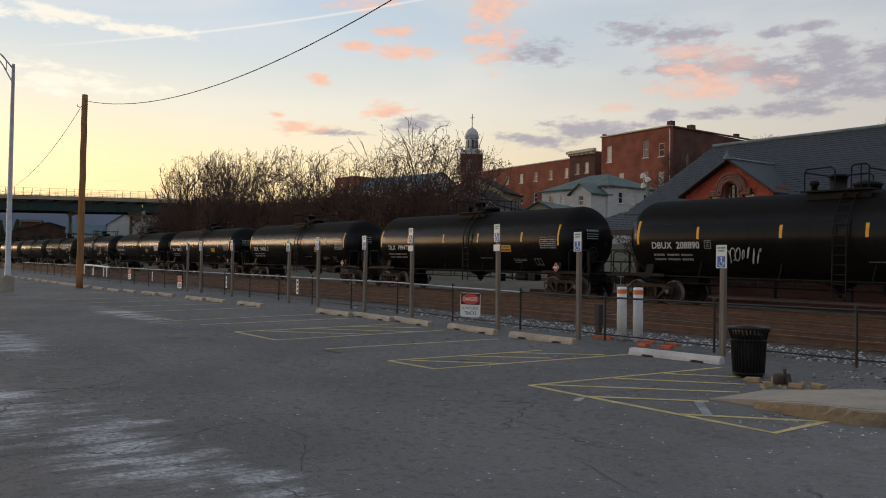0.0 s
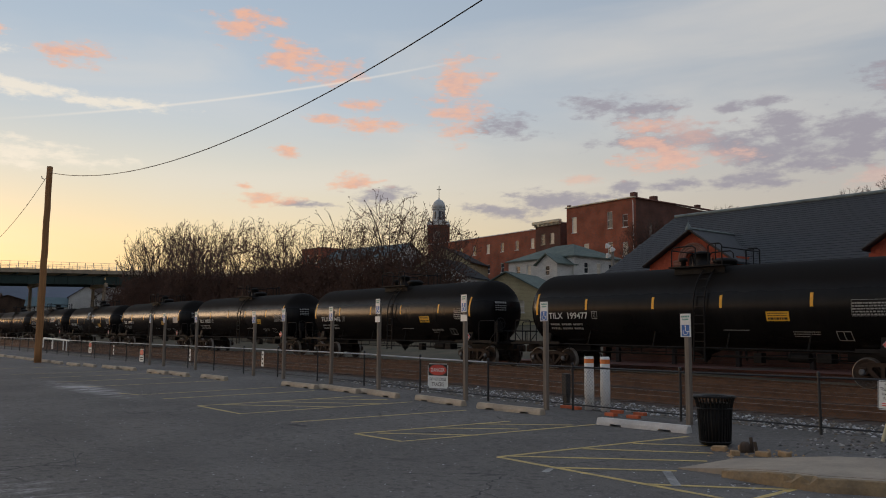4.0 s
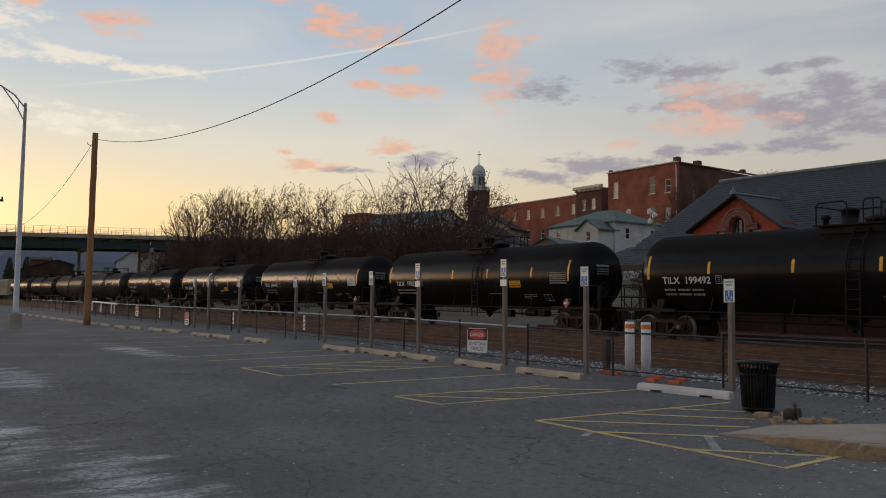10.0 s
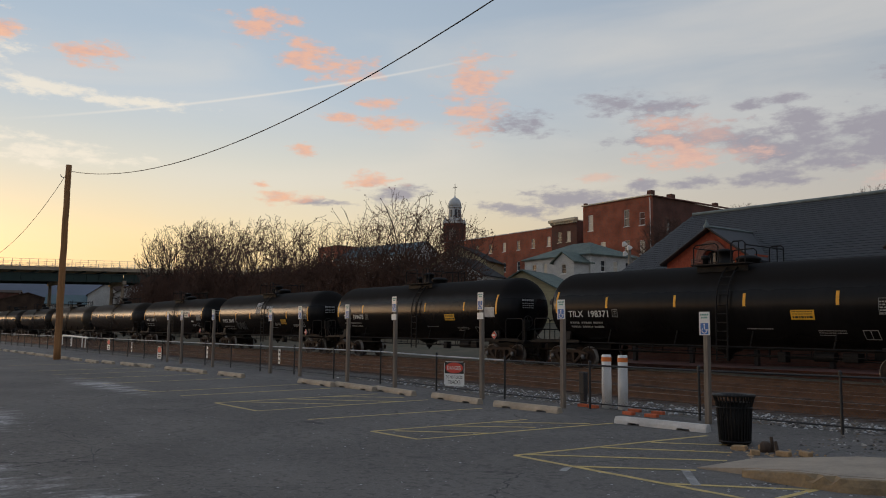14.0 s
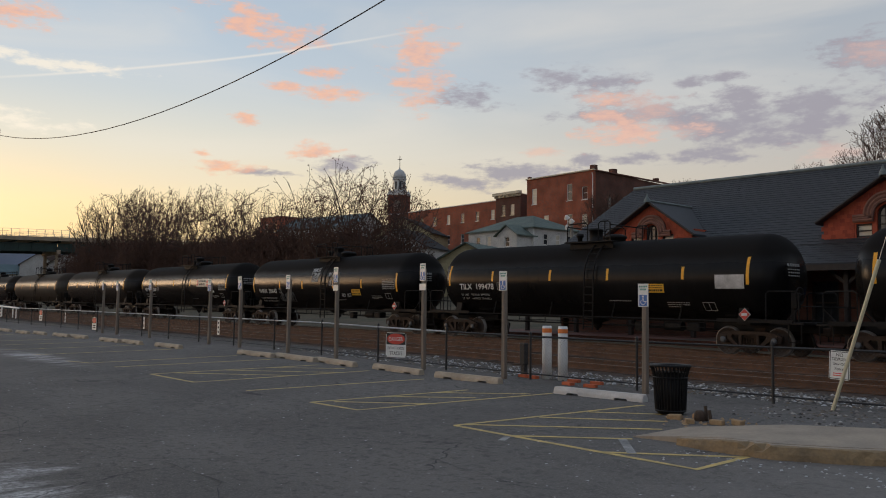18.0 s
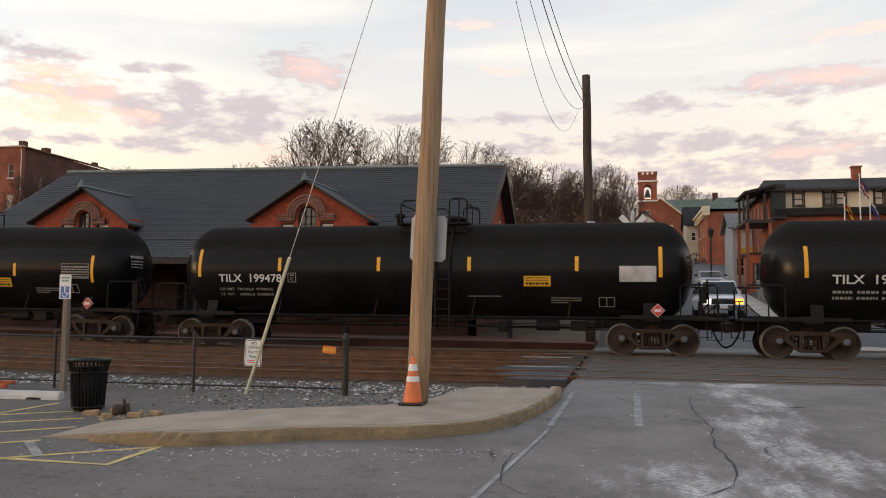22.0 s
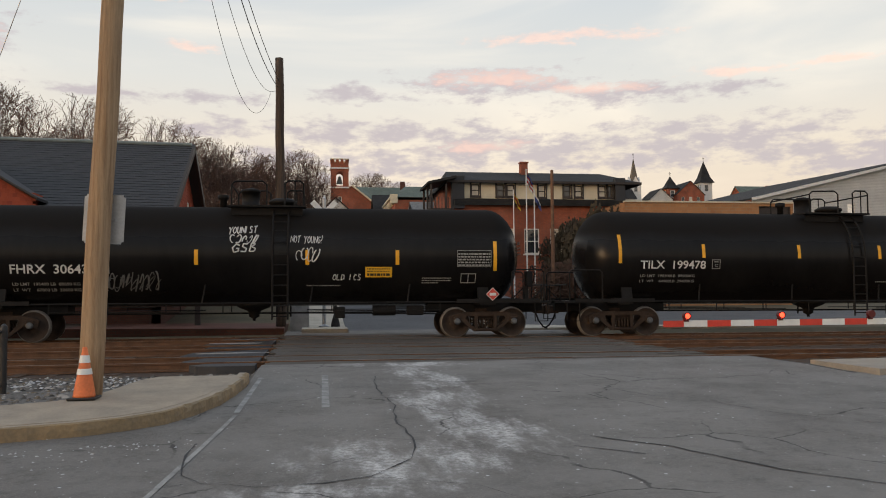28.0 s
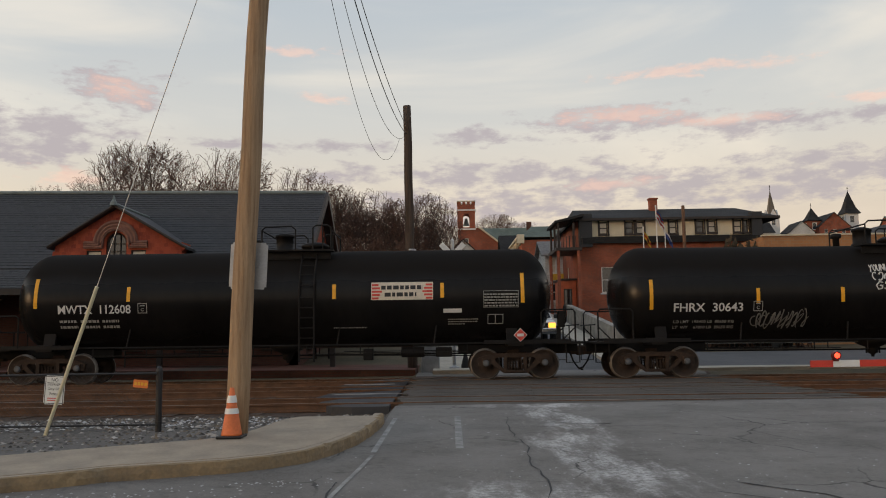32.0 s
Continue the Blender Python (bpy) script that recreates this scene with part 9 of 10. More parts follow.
for x, y, top, k in ((-64.8, 48, 15.0, 1), (-69.4, 48, 16.8, 0), (-78, 48, 18.2, 1), (-73.5, 54, 15.5, 2), (-84.5, 52, 15.5, 2), (-91.2, 48, 16.8, 1), (-97, 50, 16.6, 0), (-102.5, 48, 18.2, 2), (-110, 49, 17.5, 1), (-118, 48, 19.4, 2),
                     (-124, 48, 20.4, 0), (-131, 49, 20.6, 2), (-138, 48, 21.6, 0), (-143, 49, 21.0, 1), (-147, 48, 19.5, 0)):
    z = gz(x, y)
    s = (top - z) / 12
    tree((TALL if x > -86 else FARTALL)[k], (x, y, z), (s * r.uniform(0.85, 1.05), s * r.uniform(0.85, 1.05), s), r.uniform(0, 360), "tall bare tree with brown buds and fine twigs", "trees along the line")
tree(LEAN[0], (-64.8, 47, gz(-64.8, 47)), (0.95, 0.95, 1.0), 0, "leaning bare tree with reddish buds", "trees along the line")
for x, y, top, w, k in ((-29.5, 62, 13.4, 0.9, 1), (-22.2, 62, 16.6, 1.0, 0), (-16.2, 62, 16.0, 1.05, 1), (-11.0, 62, 14.5, 1.0, 1), (-7.8, 64, 13.4, 0.8, 0), (-5.4, 62, 12.8, 0.75, 1), (-3.2, 60, 11.6, 0.7, 0), (-0.8, 62, 12.3, 0.75, 0), (-3.8, 70, 12.6, 0.8, 1),
                        (-26, 76, 15.6, 1.0, 0), (-19.5, 77, 16.0, 1.0, 1), (-13.6, 78, 15.6, 1.05, 0), (-8.8, 77, 14.6, 1.0, 1), (-6.4, 82, 14.2, 0.95, 0), (-2.4, 80, 13.4, 0.9, 1), (-0.4, 78, 12.6, 0.8, 0), (-41, 62, 13.2, 0.75, 1), (-34, 70, 13.8, 0.7, 0), (-46, 70, 15.0, 0.8, 1), (-52, 66, 14.0, 0.8, 0), (11.5, 170, 26.5, 1.2, 0), (18, 172, 25.2, 1.0, 1), (26, 175, 25.5, 1.1, 0), (-92, 125, 24.5, 1.1, 1), (-98, 125, 24.0, 1.1, 0)):
    z = gz(x, y)
    s = (top - z) / 11
    tree(ROUND[k], (x, y, z), (s * w * 1.05, s * w * 1.05, s), r.uniform(0, 360), "round-crowned bare winter tree", "trees behind the buildings")


def thicket(seed, n=190, H=5.4, R=4.5):
    """Dense leafless scrub: upright stems, side shoots and a scatter of small dead leaves."""
    r = random.Random(seed)
    C = Twigs()
    for _ in range(n):
        a, d = r.uniform(0, 6.3), R * math.sqrt(r.random())
        p = Vector((math.cos(a) * d, math.sin(a) * d * 0.6, -0.2))
        h = H * r.uniform(0.4, 1.0)
        q = p + Vector((r.gauss(0, 0.7), r.gauss(0, 0.7), h))
        C.limb(p, q, 0.04, 0.018, 3)
        for _ in range(11):
            b = p.lerp(q, r.uniform(0.2, 1))
            e = b + Vector((r.gauss(0, 0.6), r.gauss(0, 0.6), r.uniform(0.1, 0.9)))
            C.limb(b, e, 0.022, 0.014, 3)
            for _ in range(3):
                C.bud(b.lerp(e, r.uniform(0.3, 1.05)) + Vector((r.gauss(0, 0.12), r.gauss(0, 0.12), r.gauss(0, 0.12))), 0.1, r)
    return C.mesh("thicket", M_BRUSH)


BRUSH = [thicket(1), thicket(2)]
for i in range(32):
    x = -62 - i * 2.6
    y = 45 + r.uniform(-1.5, 5)
    t = new("brush", BRUSH[i % 2])
    k = 1.2 + 0.01 * i
    t.matrix_basis = pose(x, y, gz(x, y), 0, 0, r.uniform(0, 360)) @ Matrix.Diagonal((1, 1.2, k * r.uniform(0.85, 1.3), 1))
    tagged(t, "dense brown leafless brush beside the line", "shrub", "brush along the line", kind="stuff")
for x, y, k in ((-33, 52, 1.2), (-5, 52, 1.0), (-1.5, 50, 0.9), (-9, 54, 1.1), (-38, 49, 0.8), (-13, 58, 1.2), (-18, 58, 1.1), (-24, 58, 1.2), (17.5, 50.5, 0.55)):
    t = new("brush", BRUSH[0])
    t.matrix_basis = pose(x, y, gz(x, y), 0, 0, x * 9) @ Matrix.Diagonal((1, 1, k, 1))
    tagged(t, "brown leafless brush on the slope", "shrub", "brush along the line", kind="stuff")


def conifer(seed, H=12.0, R=2.6, n=70):
    r = random.Random(seed)
    C = Twigs()
    for i in range(n):
        f = i / n
        z = H * (0.08 + 0.92 * f)
        L = R * (1 - f) ** 0.8 + 0.15
        for k in range(6):
            a = r.uniform(0, 6.3)
            e = Vector((math.cos(a) * L, math.sin(a) * L, z - L * 0.22 + r.uniform(-0.2, 0.2)))
            C.limb(Vector((0, 0, z)), e, 0.05, 0.02, 3)
            for j in range(7):
                C.bud(Vector((0, 0, z)).lerp(e, r.uniform(0.3, 1.02)) + Vector((r.gauss(0, 0.12), r.gauss(0, 0.12), 0)), 0.26, r)
    T = Twigs()
    T.limb(Vector((0, 0, -0.3)), Vector((0, 0, H)), 0.16, 0.02, 8)
    return T.mesh("trunk", M_BARK), C.mesh("needles", M_EVERGREEN)


FIR = conifer(4)
for x, y, s in ((-297, 39.6, 1.05), (-297, 44.5, 1.05), (-300, 48, 0.9), (-290, 33, 0.8), (-232, 66, 0.8)):
    t = thing("evergreen", "dark evergreen tree past the bridge", "tree", (x, y, gz(x, y)), 0, "evergreens")
    t.matrix_basis = pose(x, y, gz(x, y), 0, 0, x) @ Matrix.Diagonal((s, s, s, 1))
    share("trunk", FIR[0], t)
    share("needles", FIR[1], t)


def leafy_bush(seed, H=3.6, R=2.2, n=5200):
    """An evergreen shrub: stems under a ragged skin of small leaf clumps."""
    r = random.Random(seed)
    C, T = Twigs(), Twigs()
    for _ in range(n):
        a, b = r.uniform(0, 6.283), math.acos(r.uniform(-0.6, 1))
        k = r.uniform(0.55, 1.0) ** 0.5 * (1 + 0.16 * math.sin(3 * a + seed) * math.sin(4 * b) + 0.08 * math.sin(9 * a))
        p = Vector((R * k * math.sin(b) * math.cos(a), R * k * math.sin(b) * math.sin(a), H * 0.45 + H * 0.55 * k * math.cos(b)))
        C.bud(p, 0.1, r)
    for _ in range(14):
        a = r.uniform(0, 6.283)
        T.limb(Vector((0.2 * math.cos(a), 0.2 * math.sin(a), -0.2)), Vector((R * 0.6 * math.cos(a), R * 0.6 * math.sin(a), H * r.uniform(0.5, 0.85))), 0.05, 0.015, 4)
    return T.mesh("stems", M_BARK), C.mesh("foliage", M_VINE)


BUSH = [leafy_bush(2), leafy_bush(5)]


# ---- the town east of the far street ----
def square_tower(x, y):
    z = gz(x, y) - 0.5
    s = thing("brick_church", "red brick church with square belfry tower", "church", (x, y, z))
    W, H = 2.7, 22.0 - z
    for i, M in enumerate((FRONT(W), BACK(W), RIGHT(W), LEFT(W))):
        L = W if i < 2 else W - 0.7
        arch = [(-0.55, H - 3.6), (0.55, H - 3.6)] + [(0.55 * math.cos(t), H - 2.0 + 0.55 * math.sin(t)) for t in [math.pi * k / 8 for k in range(9)]]
        bm = B()
        panel(bm, rect(-L / 2, L / 2, 0, H), [arch, rect(-0.3, 0.3, H - 6.6, H - 5.3)], 0.35, M)
        part("tower_wall", bm, M_BRICK, s)
        window(s, M, -0.3, 0.3, H - 6.6, H - 5.3)
        for zz in (H - 0.9, H - 3.9):
            bm = B()
            box(bm, (0, -0.05, zz), (L + 0.2, 0.2, 0.22))
            bm.transform(M)
            part("stone_band", bm, M_TRIM, s, "pale stone band")
        for k in range(4):
            bm = B()
            box(bm, (-L / 2 + 0.3 + (L - 0.6) * k / 3, 0.1, H + 0.22), (0.42, 0.3, 0.46))
            bm.transform(M)
            part("battlement", bm, M_BRICK, s)
        bm = B()
        box(bm, (0, 0.1, H + 0.52), (L + 0.15, 0.4, 0.14))
        bm.transform(M)
        part("coping", bm, M_CORNICE, s)
    bm = B()
    lathe(bm, [(0.5, H - 3.2), (0.46, H - 3.0), (0.3, H - 2.5), (0.2, H - 2.1), (0.05, H - 2.0)], 14)
    part("bell", bm, M_COPPER, s, "hung bronze bell")
    bm = B()
    box(bm, (0, 0, H - 3.75), (W - 0.7, W - 0.7, 0.2))
    part("belfry_floor", bm, M_DARKTRIM, s)
    MN = Matrix.Translation((1.4, -1.3, 0))
    top = [(4.0, 15.6 - z), (0.6, 18.3 - z), (-0.05, 18.3 - z)]
    bm = B()
    panel(bm, [(-0.05, 0), (4.0, 0)] + top, [rect(1.2, 2.2, 12.2 - z, 14.4 - z)], 0.4, MN)
    part("nave_front", bm, M_BRICK, s)
    window(s, MN, 1.2, 2.2, 12.2 - z, 14.4 - z, pane_m=M_PALEPANE)
    bm = B()
    a, b = Vector((1.9, -1.4, 18.4 - z)), Vector((5.6, -1.4, 15.5 - z))
    box(bm, (a + b) / 2, ((a - b).length, 0.5, 0.22), Matrix.Rotation(math.atan2(a.z - b.z, b.x - a.x), 4, "Y"))
    part("coping", bm, M_CORNICE, s)
    bm = B()
    slab(bm, [(1.4, -0.9), (5.5, -0.9), (5.5, 14), (1.4, 14)], lambda x, y: 18.0 - z - (x - 1.7) * 0.78, lambda x, y: 18.2 - z - (x - 1.7) * 0.78)
    part("nave_roof", bm, M_ROOF, s)
    bm = B()
    box(bm, (5.2, 6.5, 7.4 - z / 2), (0.4, 15, 14.8 - z))
    part("nave_wall", bm, M_BRICK, s)


square_tower(4.0, 130)
zz = gz(8, 150)
house("green_roofed_hall", "brick hall with a long green-grey roof", "building", (11.0, 150, zz), 0, 13, 9, 17.2 - zz, 3.6, M_BRICK, M_GREENROOF, "x", fw=rows(13, 4, (1.5,), 1, 1.6), chimney=(-2, 0, 1.0, 0.8))
zz = gz(1, 112)
house("white_gabled_house", "white gabled house beside the church", "house", (-1.8, 112, zz), 0, 4.2, 6, 12.6 - zz, 1.6, M_WSIDE, M_ROOF, "y", fw=rows(4.2, 2, (1.0,), 0.7, 1.2))
house("white_gabled_house", "white gabled house beside the church", "house", (2.9, 112, zz), 0, 3.4, 6, 12.6 - zz, 1.6, M_WSIDE, M_ROOF, "y", fw=rows(3.4, 1, (1.0,), 0.7, 1.2))
zz = gz(9.8, 113)
house("cream_house", "pale house wall under a dark roof", "house", (9.8, 115, zz - 1), 0, 2.9, 6, 12.84 - zz + 1, 2.4, M_CREAM, M_ROOF, "x", fw=[(-0.9, -0.3, 12.84 - zz - 1.2, 12.84 - zz - 0.1)])


def cornice_house():
    """Three-storey brick corner house with a cream cornice towards the street and a hipped top."""
    z = gz(12, 100) - 1.2
    s = thing("corner_building", "three-storey brick building with cream cornice", "building", (9.8, 100, z))
    H, W, D = 13.0 - z, 4.7, 16
    wins = rows(W, 2, (H - 2.6, H - 5.4, H - 8.0), 0.7, 1.6, 0.5)
    wins = [(a + W / 2, b + W / 2, c, d) for a, b, c, d in wins if c > 0.2]
    wall(s, "front_wall", M_BRICK, 0, W, -1, H, Matrix(), (), 0.35)
    ML = Matrix.Translation((0, D, 0)) @ Matrix.Rotation(-math.pi / 2, 4, "Z")
    sw = [(1.0 + q * 2.2, 1.9 + q * 2.2, h, h + 1.7) for h in (H - 2.4, H - 5.2, H - 8.2) if h > 0 for q in range(6)]
    wall(s, "street_wall", M_BRICK, 0, D - 0.4, -1, H, ML, sw, 0.35, M_CORNICE, (M_PALEPANE, M_GLASSW))
    wall(s, "side_wall", M_BRICK, -D + 0.4, -0.0, -1, H, Matrix.Translation((W, D - 0.0 - D + 0.4, 0)) @ Matrix.Rotation(math.pi / 2, 4, "Z") @ Matrix.Translation((D - 0.4, 0, 0)), (), 0.35)
    for k in range(3):
        bm = B()
        box(bm, (-0.25 + 0.12 * k, D / 2, H + 0.35 - 0.3 * k), (0.75 - 0.2 * k, D + 0.4, 0.28), bev=0.04)
        part("cornice", bm, M_CORNICE, s, "cream moulded cornice")
    for k in range(8):
        bm = B()
        box(bm, (-0.3, 0.6 + k * 2.1, H - 0.2), (0.5, 0.25, 0.6), bev=0.04)
        part("bracket", bm, M_CORNICE, s)
    bm = B()
    box(bm, (-0.2, -0.15, H + 0.1), (0.9, 0.5, 1.1), bev=0.05)
    part("cornice_return", bm, M_CORNICE, s)
    bm = B()
    P = [(-0.4, -0.3, H + 0.3), (W + 0.3, -0.3, H + 0.3), (W + 0.3, D, H + 0.3), (-0.4, D, H + 0.3), (1.5, 3, H + 2.0), (W - 0.6, 3, H + 2.0), (W - 0.6, D - 2, H + 2.0), (1.5, D - 2, H + 2.0)]
    v = [bm.verts.new(p) for p in P]
    for f in ((0, 1, 5, 4), (1, 2, 6, 5), (2, 3, 7, 6), (3, 0, 4, 7), (4, 5, 6, 7), (3, 2, 1, 0)):
        bm.faces.new([v[i] for i in f])
    part("roof", bm, M_GREENROOF, s)
    bm = B()
    box(bm, (1.4, 5, H + 2.2), (0.6, 0.6, 1.3), bev=0.03)
    part("chimney", bm, M_BRICK2, s)


cornice_house()
zz = gz(9, 66)
wh = house("grey_roofed_house", "small white house with grey shingled roof", "house", (10.1, 68.5, zz - 0.5), 0, 3.6, 5, 7.9 - zz + 0.5, 1.2, M_WSIDE, mat("grey_roof", (0.2, 0.19, 0.18), 0.8, var=0.3, scale=4), "x", fw=[(-1.6, -0.95, 1.2, 2.6), (-1.6, -0.95, 3.4, 4.6)])
bm = B()
box(bm, (-0.75, -2.6, 6.1 - zz + 0.5), (1.1, 0.1, 0.5), bev=0.01)
part("sign_board", bm, mat("yellow_sign_paint", (0.75, 0.45, 0.05), 0.5), wh, "yellow sign board")
zz = gz(9, 60)
sf = house("red_storefront", "small orange-red painted shop front", "shop", (9.1, 61.0, zz - 0.3), 0, 1.1, 3, 5.4 - zz + 0.3, 0, mat("orange_red_paint", (0.5, 0.11, 0.04), 0.6, var=0.25, scale=2), M_ROOF, "flat", fw=[(-0.35, 0.25, 0.9, 2.2)], frame_m=M_DARKTRIM)

# stone retaining wall along the east side of the street
bm = B()
slab(bm, [(7.95, 38), (8.3, 38), (8.6, 55), (8.25, 55)], lambda x, y: gz(8, y) - 0.3, lambda x, y: gz(8, y) + 1.1)
tagged(part("retaining_wall", bm, mat("grey_rubble_stone", (0.3, 0.27, 0.23), 0.9, var=0.45, scale=2.5, bump=0.6, bscale=6)), "grey stone retaining wall along the street", "wall", kind="structure")


def long_house():
    """Long two-storey house: brick below, cream panels with dark-framed windows above, low dark roof."""
    z = gz(16, 58) - 0.3
    s = thing("long_house", "long brick and cream house with a low dark roof", "house", (0, 0, 0))
    y = 58.0
    M = Matrix.Translation((0, y, 0))
    x0, x1 = 9.7, 22.3
    ups = [(11.15, 11.75, 8.5, 9.35), (13.0, 13.55, 8.5, 9.35), (13.75, 14.3, 8.5, 9.35), (16.05, 16.6, 8.45, 9.35), (17.95, 18.5, 8.5, 9.35), (18.8, 19.35, 8.5, 9.35), (20.6, 21.15, 8.5, 9.35), (21.3, 21.62, 8.5, 9.35)]
    wall(s, "upper_wall", M_CREAM, 10.6, 21.75, 8.34, 9.5, M, ups, 0.25, M_DARKTRIM, (M_PALEPANE, M_GLASSW, M_PALEPANE))
    for q in ups:
        for dx in (q[0] - 0.05, q[1] + 0.05):
            bm = B()
            box(bm, (dx, y - 0.03, 8.92), (0.09, 0.08, 1.1))
            part("window_trim", bm, M_DARKTRIM, s)
    for X0, X1, nm in ((x0, 10.6, "slate_cheek"), (21.75, 22.5, "slate_cheek")):
        bm = B()
        slab(bm, [(X0, y - 0.35), (X1, y - 0.35), (X1, y + 0.2), (X0, y + 0.2)], 7.6, 9.9)
        part(nm, bm, M_SLATE, s, "dark slate cladding")
    bm = B()
    box(bm, ((x0 + x1) / 2, y - 0.1, 8.1), (x1 - x0 - 0.2, 0.7, 0.42), Matrix.Rotation(radians(12), 4, "X"))
    part("skirt_roof", bm, M_ROOF, s, "narrow dark skirt roof")
    lows = [(11.2 + 1.9 * k, 12.3 + 1.9 * k, 4.4, 6.2) for k in range(6)]
    wall(s, "front_wall", M_BRICK, x0, x1, z, 8.0, Matrix.Translation((0, y + 0.02, 0)), lows, 0.3, M_TRIM, (M_GLASSW, M_PALEPANE))
    wall(s, "side_wall", M_BRICK, -8.5, -0.3, z, 9.6, Matrix.Translation((x0, y, 0)) @ Matrix.Rotation(-math.pi / 2, 4, "Z"), [(-6.0, -5.1, 5.0, 6.6)], 0.3)
    wall(s, "side_wall", M_BRICK2, 0.35, 8.5, z, 9.6, Matrix.Translation((x1, y, 0)) @ Matrix.Rotation(math.pi / 2, 4, "Z"), (), 0.3)
    wall(s, "back_wall", M_BRICK2, x0, x1, z, 9.6, Matrix.Translation((0, y + 8.5, 0)), (), 0.3)
    P = [(9.3, y - 0.45, 9.55), (23.7, y - 0.45, 9.55), (23.7, y + 9.2, 9.55), (9.3, y + 9.2, 9.55), (9.9, y + 3.6, 10.75), (22.0, y + 3.6, 10.75)]
    for nm, f in (("roof_slope", (0, 1, 5, 4)), ("roof_slope", (2, 3, 4, 5)), ("roof_hip", (1, 2, 5)), ("roof_hip", (3, 0, 4))):
        bm = B()
        a = [bm.verts.new(P[i]) for i in f]
        b = [bm.verts.new((P[i][0], P[i][1], P[i][2] - 0.16)) for i in f]
        bm.faces.new(a), bm.faces.new(b[::-1])
        for i in range(len(f)):
            bm.faces.new((a[i], a[(i + 1) % len(f)], b[(i + 1) % len(f)], b[i]))
        bmesh.ops.recalc_face_normals(bm, faces=bm.faces)
        part(nm, bm, M_ROOF, s)
    bm = B()
    box(bm, (16.5, y - 0.47, 9.5), (14.4, 0.06, 0.16))
    part("gutter", bm, M_DARKTRIM, s)
    bm = B()
    box(bm, (15.75, y + 3.0, 10.9), (0.55, 0.55, 1.0), bev=0.02)
    box(bm, (15.75, y + 3.0, 11.42), (0.66, 0.66, 0.1))
    part("chimney", bm, M_BRICK, s)
    # porch at the west end, with posts and a small hipped roof
    bm = B()
    slab(bm, [(7.9, y - 1.2), (9.9, y - 1.2), (9.9, y + 3.4), (7.9, y + 3.4)], lambda x, q: 9.2 + (x - 7.9) * 0.22, lambda x, q: 9.36 + (x - 7.9) * 0.22)
    part("porch_roof", bm, M_ROOF, s)
    for dx, dy in ((8.15, -0.9), (8.15, 1.0), (8.15, 3.0), (9.2, -0.9)):
        bm = B()
        box(bm, (dx, y + dy, 8.35), (0.14, 0.14, 1.75), bev=0.02)
        part("porch_post", bm, M_DARKTRIM, s)
    bm = B()
    slab(bm, [(7.95, y - 1.1), (9.72, y - 1.1), (9.72, y + 3.3), (7.95, y + 3.3)], 7.3, 7.5)
    part("porch_floor", bm, M_DARKTRIM, s)
    for dx, dy in ((8.1, -0.95), (8.1, 3.1), (9.5, -0.95)):
        bm = B()
        box(bm, (dx, y + dy, (z + 7.3) / 2), (0.2, 0.2, 7.3 - z), bev=0.02)
        part("porch_pier", bm, M_BRICK, s)
    for k in range(9):
        bm = B()
        box(bm, (8.0 + 0.22 * k, y - 1.05, 7.9), (0.05, 0.05, 0.8))
        part("baluster", bm, M_DARKTRIM, s)


long_house()


def flag_pole(x, y, top, cols, label):
    z = gz(x, y)
    s = thing("flag_pole", label, "flag pole", (x, y, z), 0, "flag poles")
    bm = B()
    lathe(bm, [(0.06, 0), (0.035, top - z - 0.1), (0.06, top - z - 0.05), (0.05, top - z + 0.03), (0.001, top - z + 0.06)], 8)
    part("pole", bm, M_TRIM, s)
    if cols:
        r = random.Random(int(x * 10))
        for k, c in enumerate(cols):
            bm = B()
            n = 8
            rowsv = []
            for i in range(n + 1):
                q = i / n
                rowsv.append([bm.verts.new((0.05 + 0.42 * q, 0.1 * math.sin(q * 9 + k), top - z - 0.2 - 0.17 * (k + e) - 0.75 * q)) for e in (0, 1)])
            for i in range(n):
                bm.faces.new((rowsv[i][0], rowsv[i + 1][0], rowsv[i + 1][1], rowsv[i][1]))
            bmesh.ops.solidify(bm, geom=bm.faces[:], thickness=0.01)
            part("flag_stripe", bm, c, s)


F_RED, F_WHITE, F_BLUE, F_YEL = mat("flag_red", (0.4, 0.04, 0.04), 0.8), mat("flag_white", (0.65, 0.65, 0.65), 0.8), mat("flag_blue", (0.06, 0.1, 0.3), 0.8), mat("flag_yellow", (0.6, 0.4, 0.05), 0.8)
flag_pole(14.4, 55, 10.0, (F_BLUE, F_RED, F_WHITE, F_RED, F_WHITE), "white flag pole with a drooping striped flag")
flag_pole(13.55, 55.2, 8.6, (F_YEL, F_RED, F_YEL), "short flag pole with a red and yellow flag")
flag_pole(15.0, 55.2, 8.6, (F_WHITE, F_BLUE, F_BLUE), "short flag pole with a pale blue flag")
bp = thing("wooden_pole", "plain brown wooden pole before the long house", "pole", (14.75, 50, gz(14.75, 50)))
bm = B()
lathe(bm, [(0.13, -0.2), (0.1, 9.2 - gz(14.75, 50)), (0.001, 9.25 - gz(14.75, 50))], 10)
part("pole", bm, mat("brown_pole", (0.16, 0.085, 0.05), 0.85, var=0.3), bp)

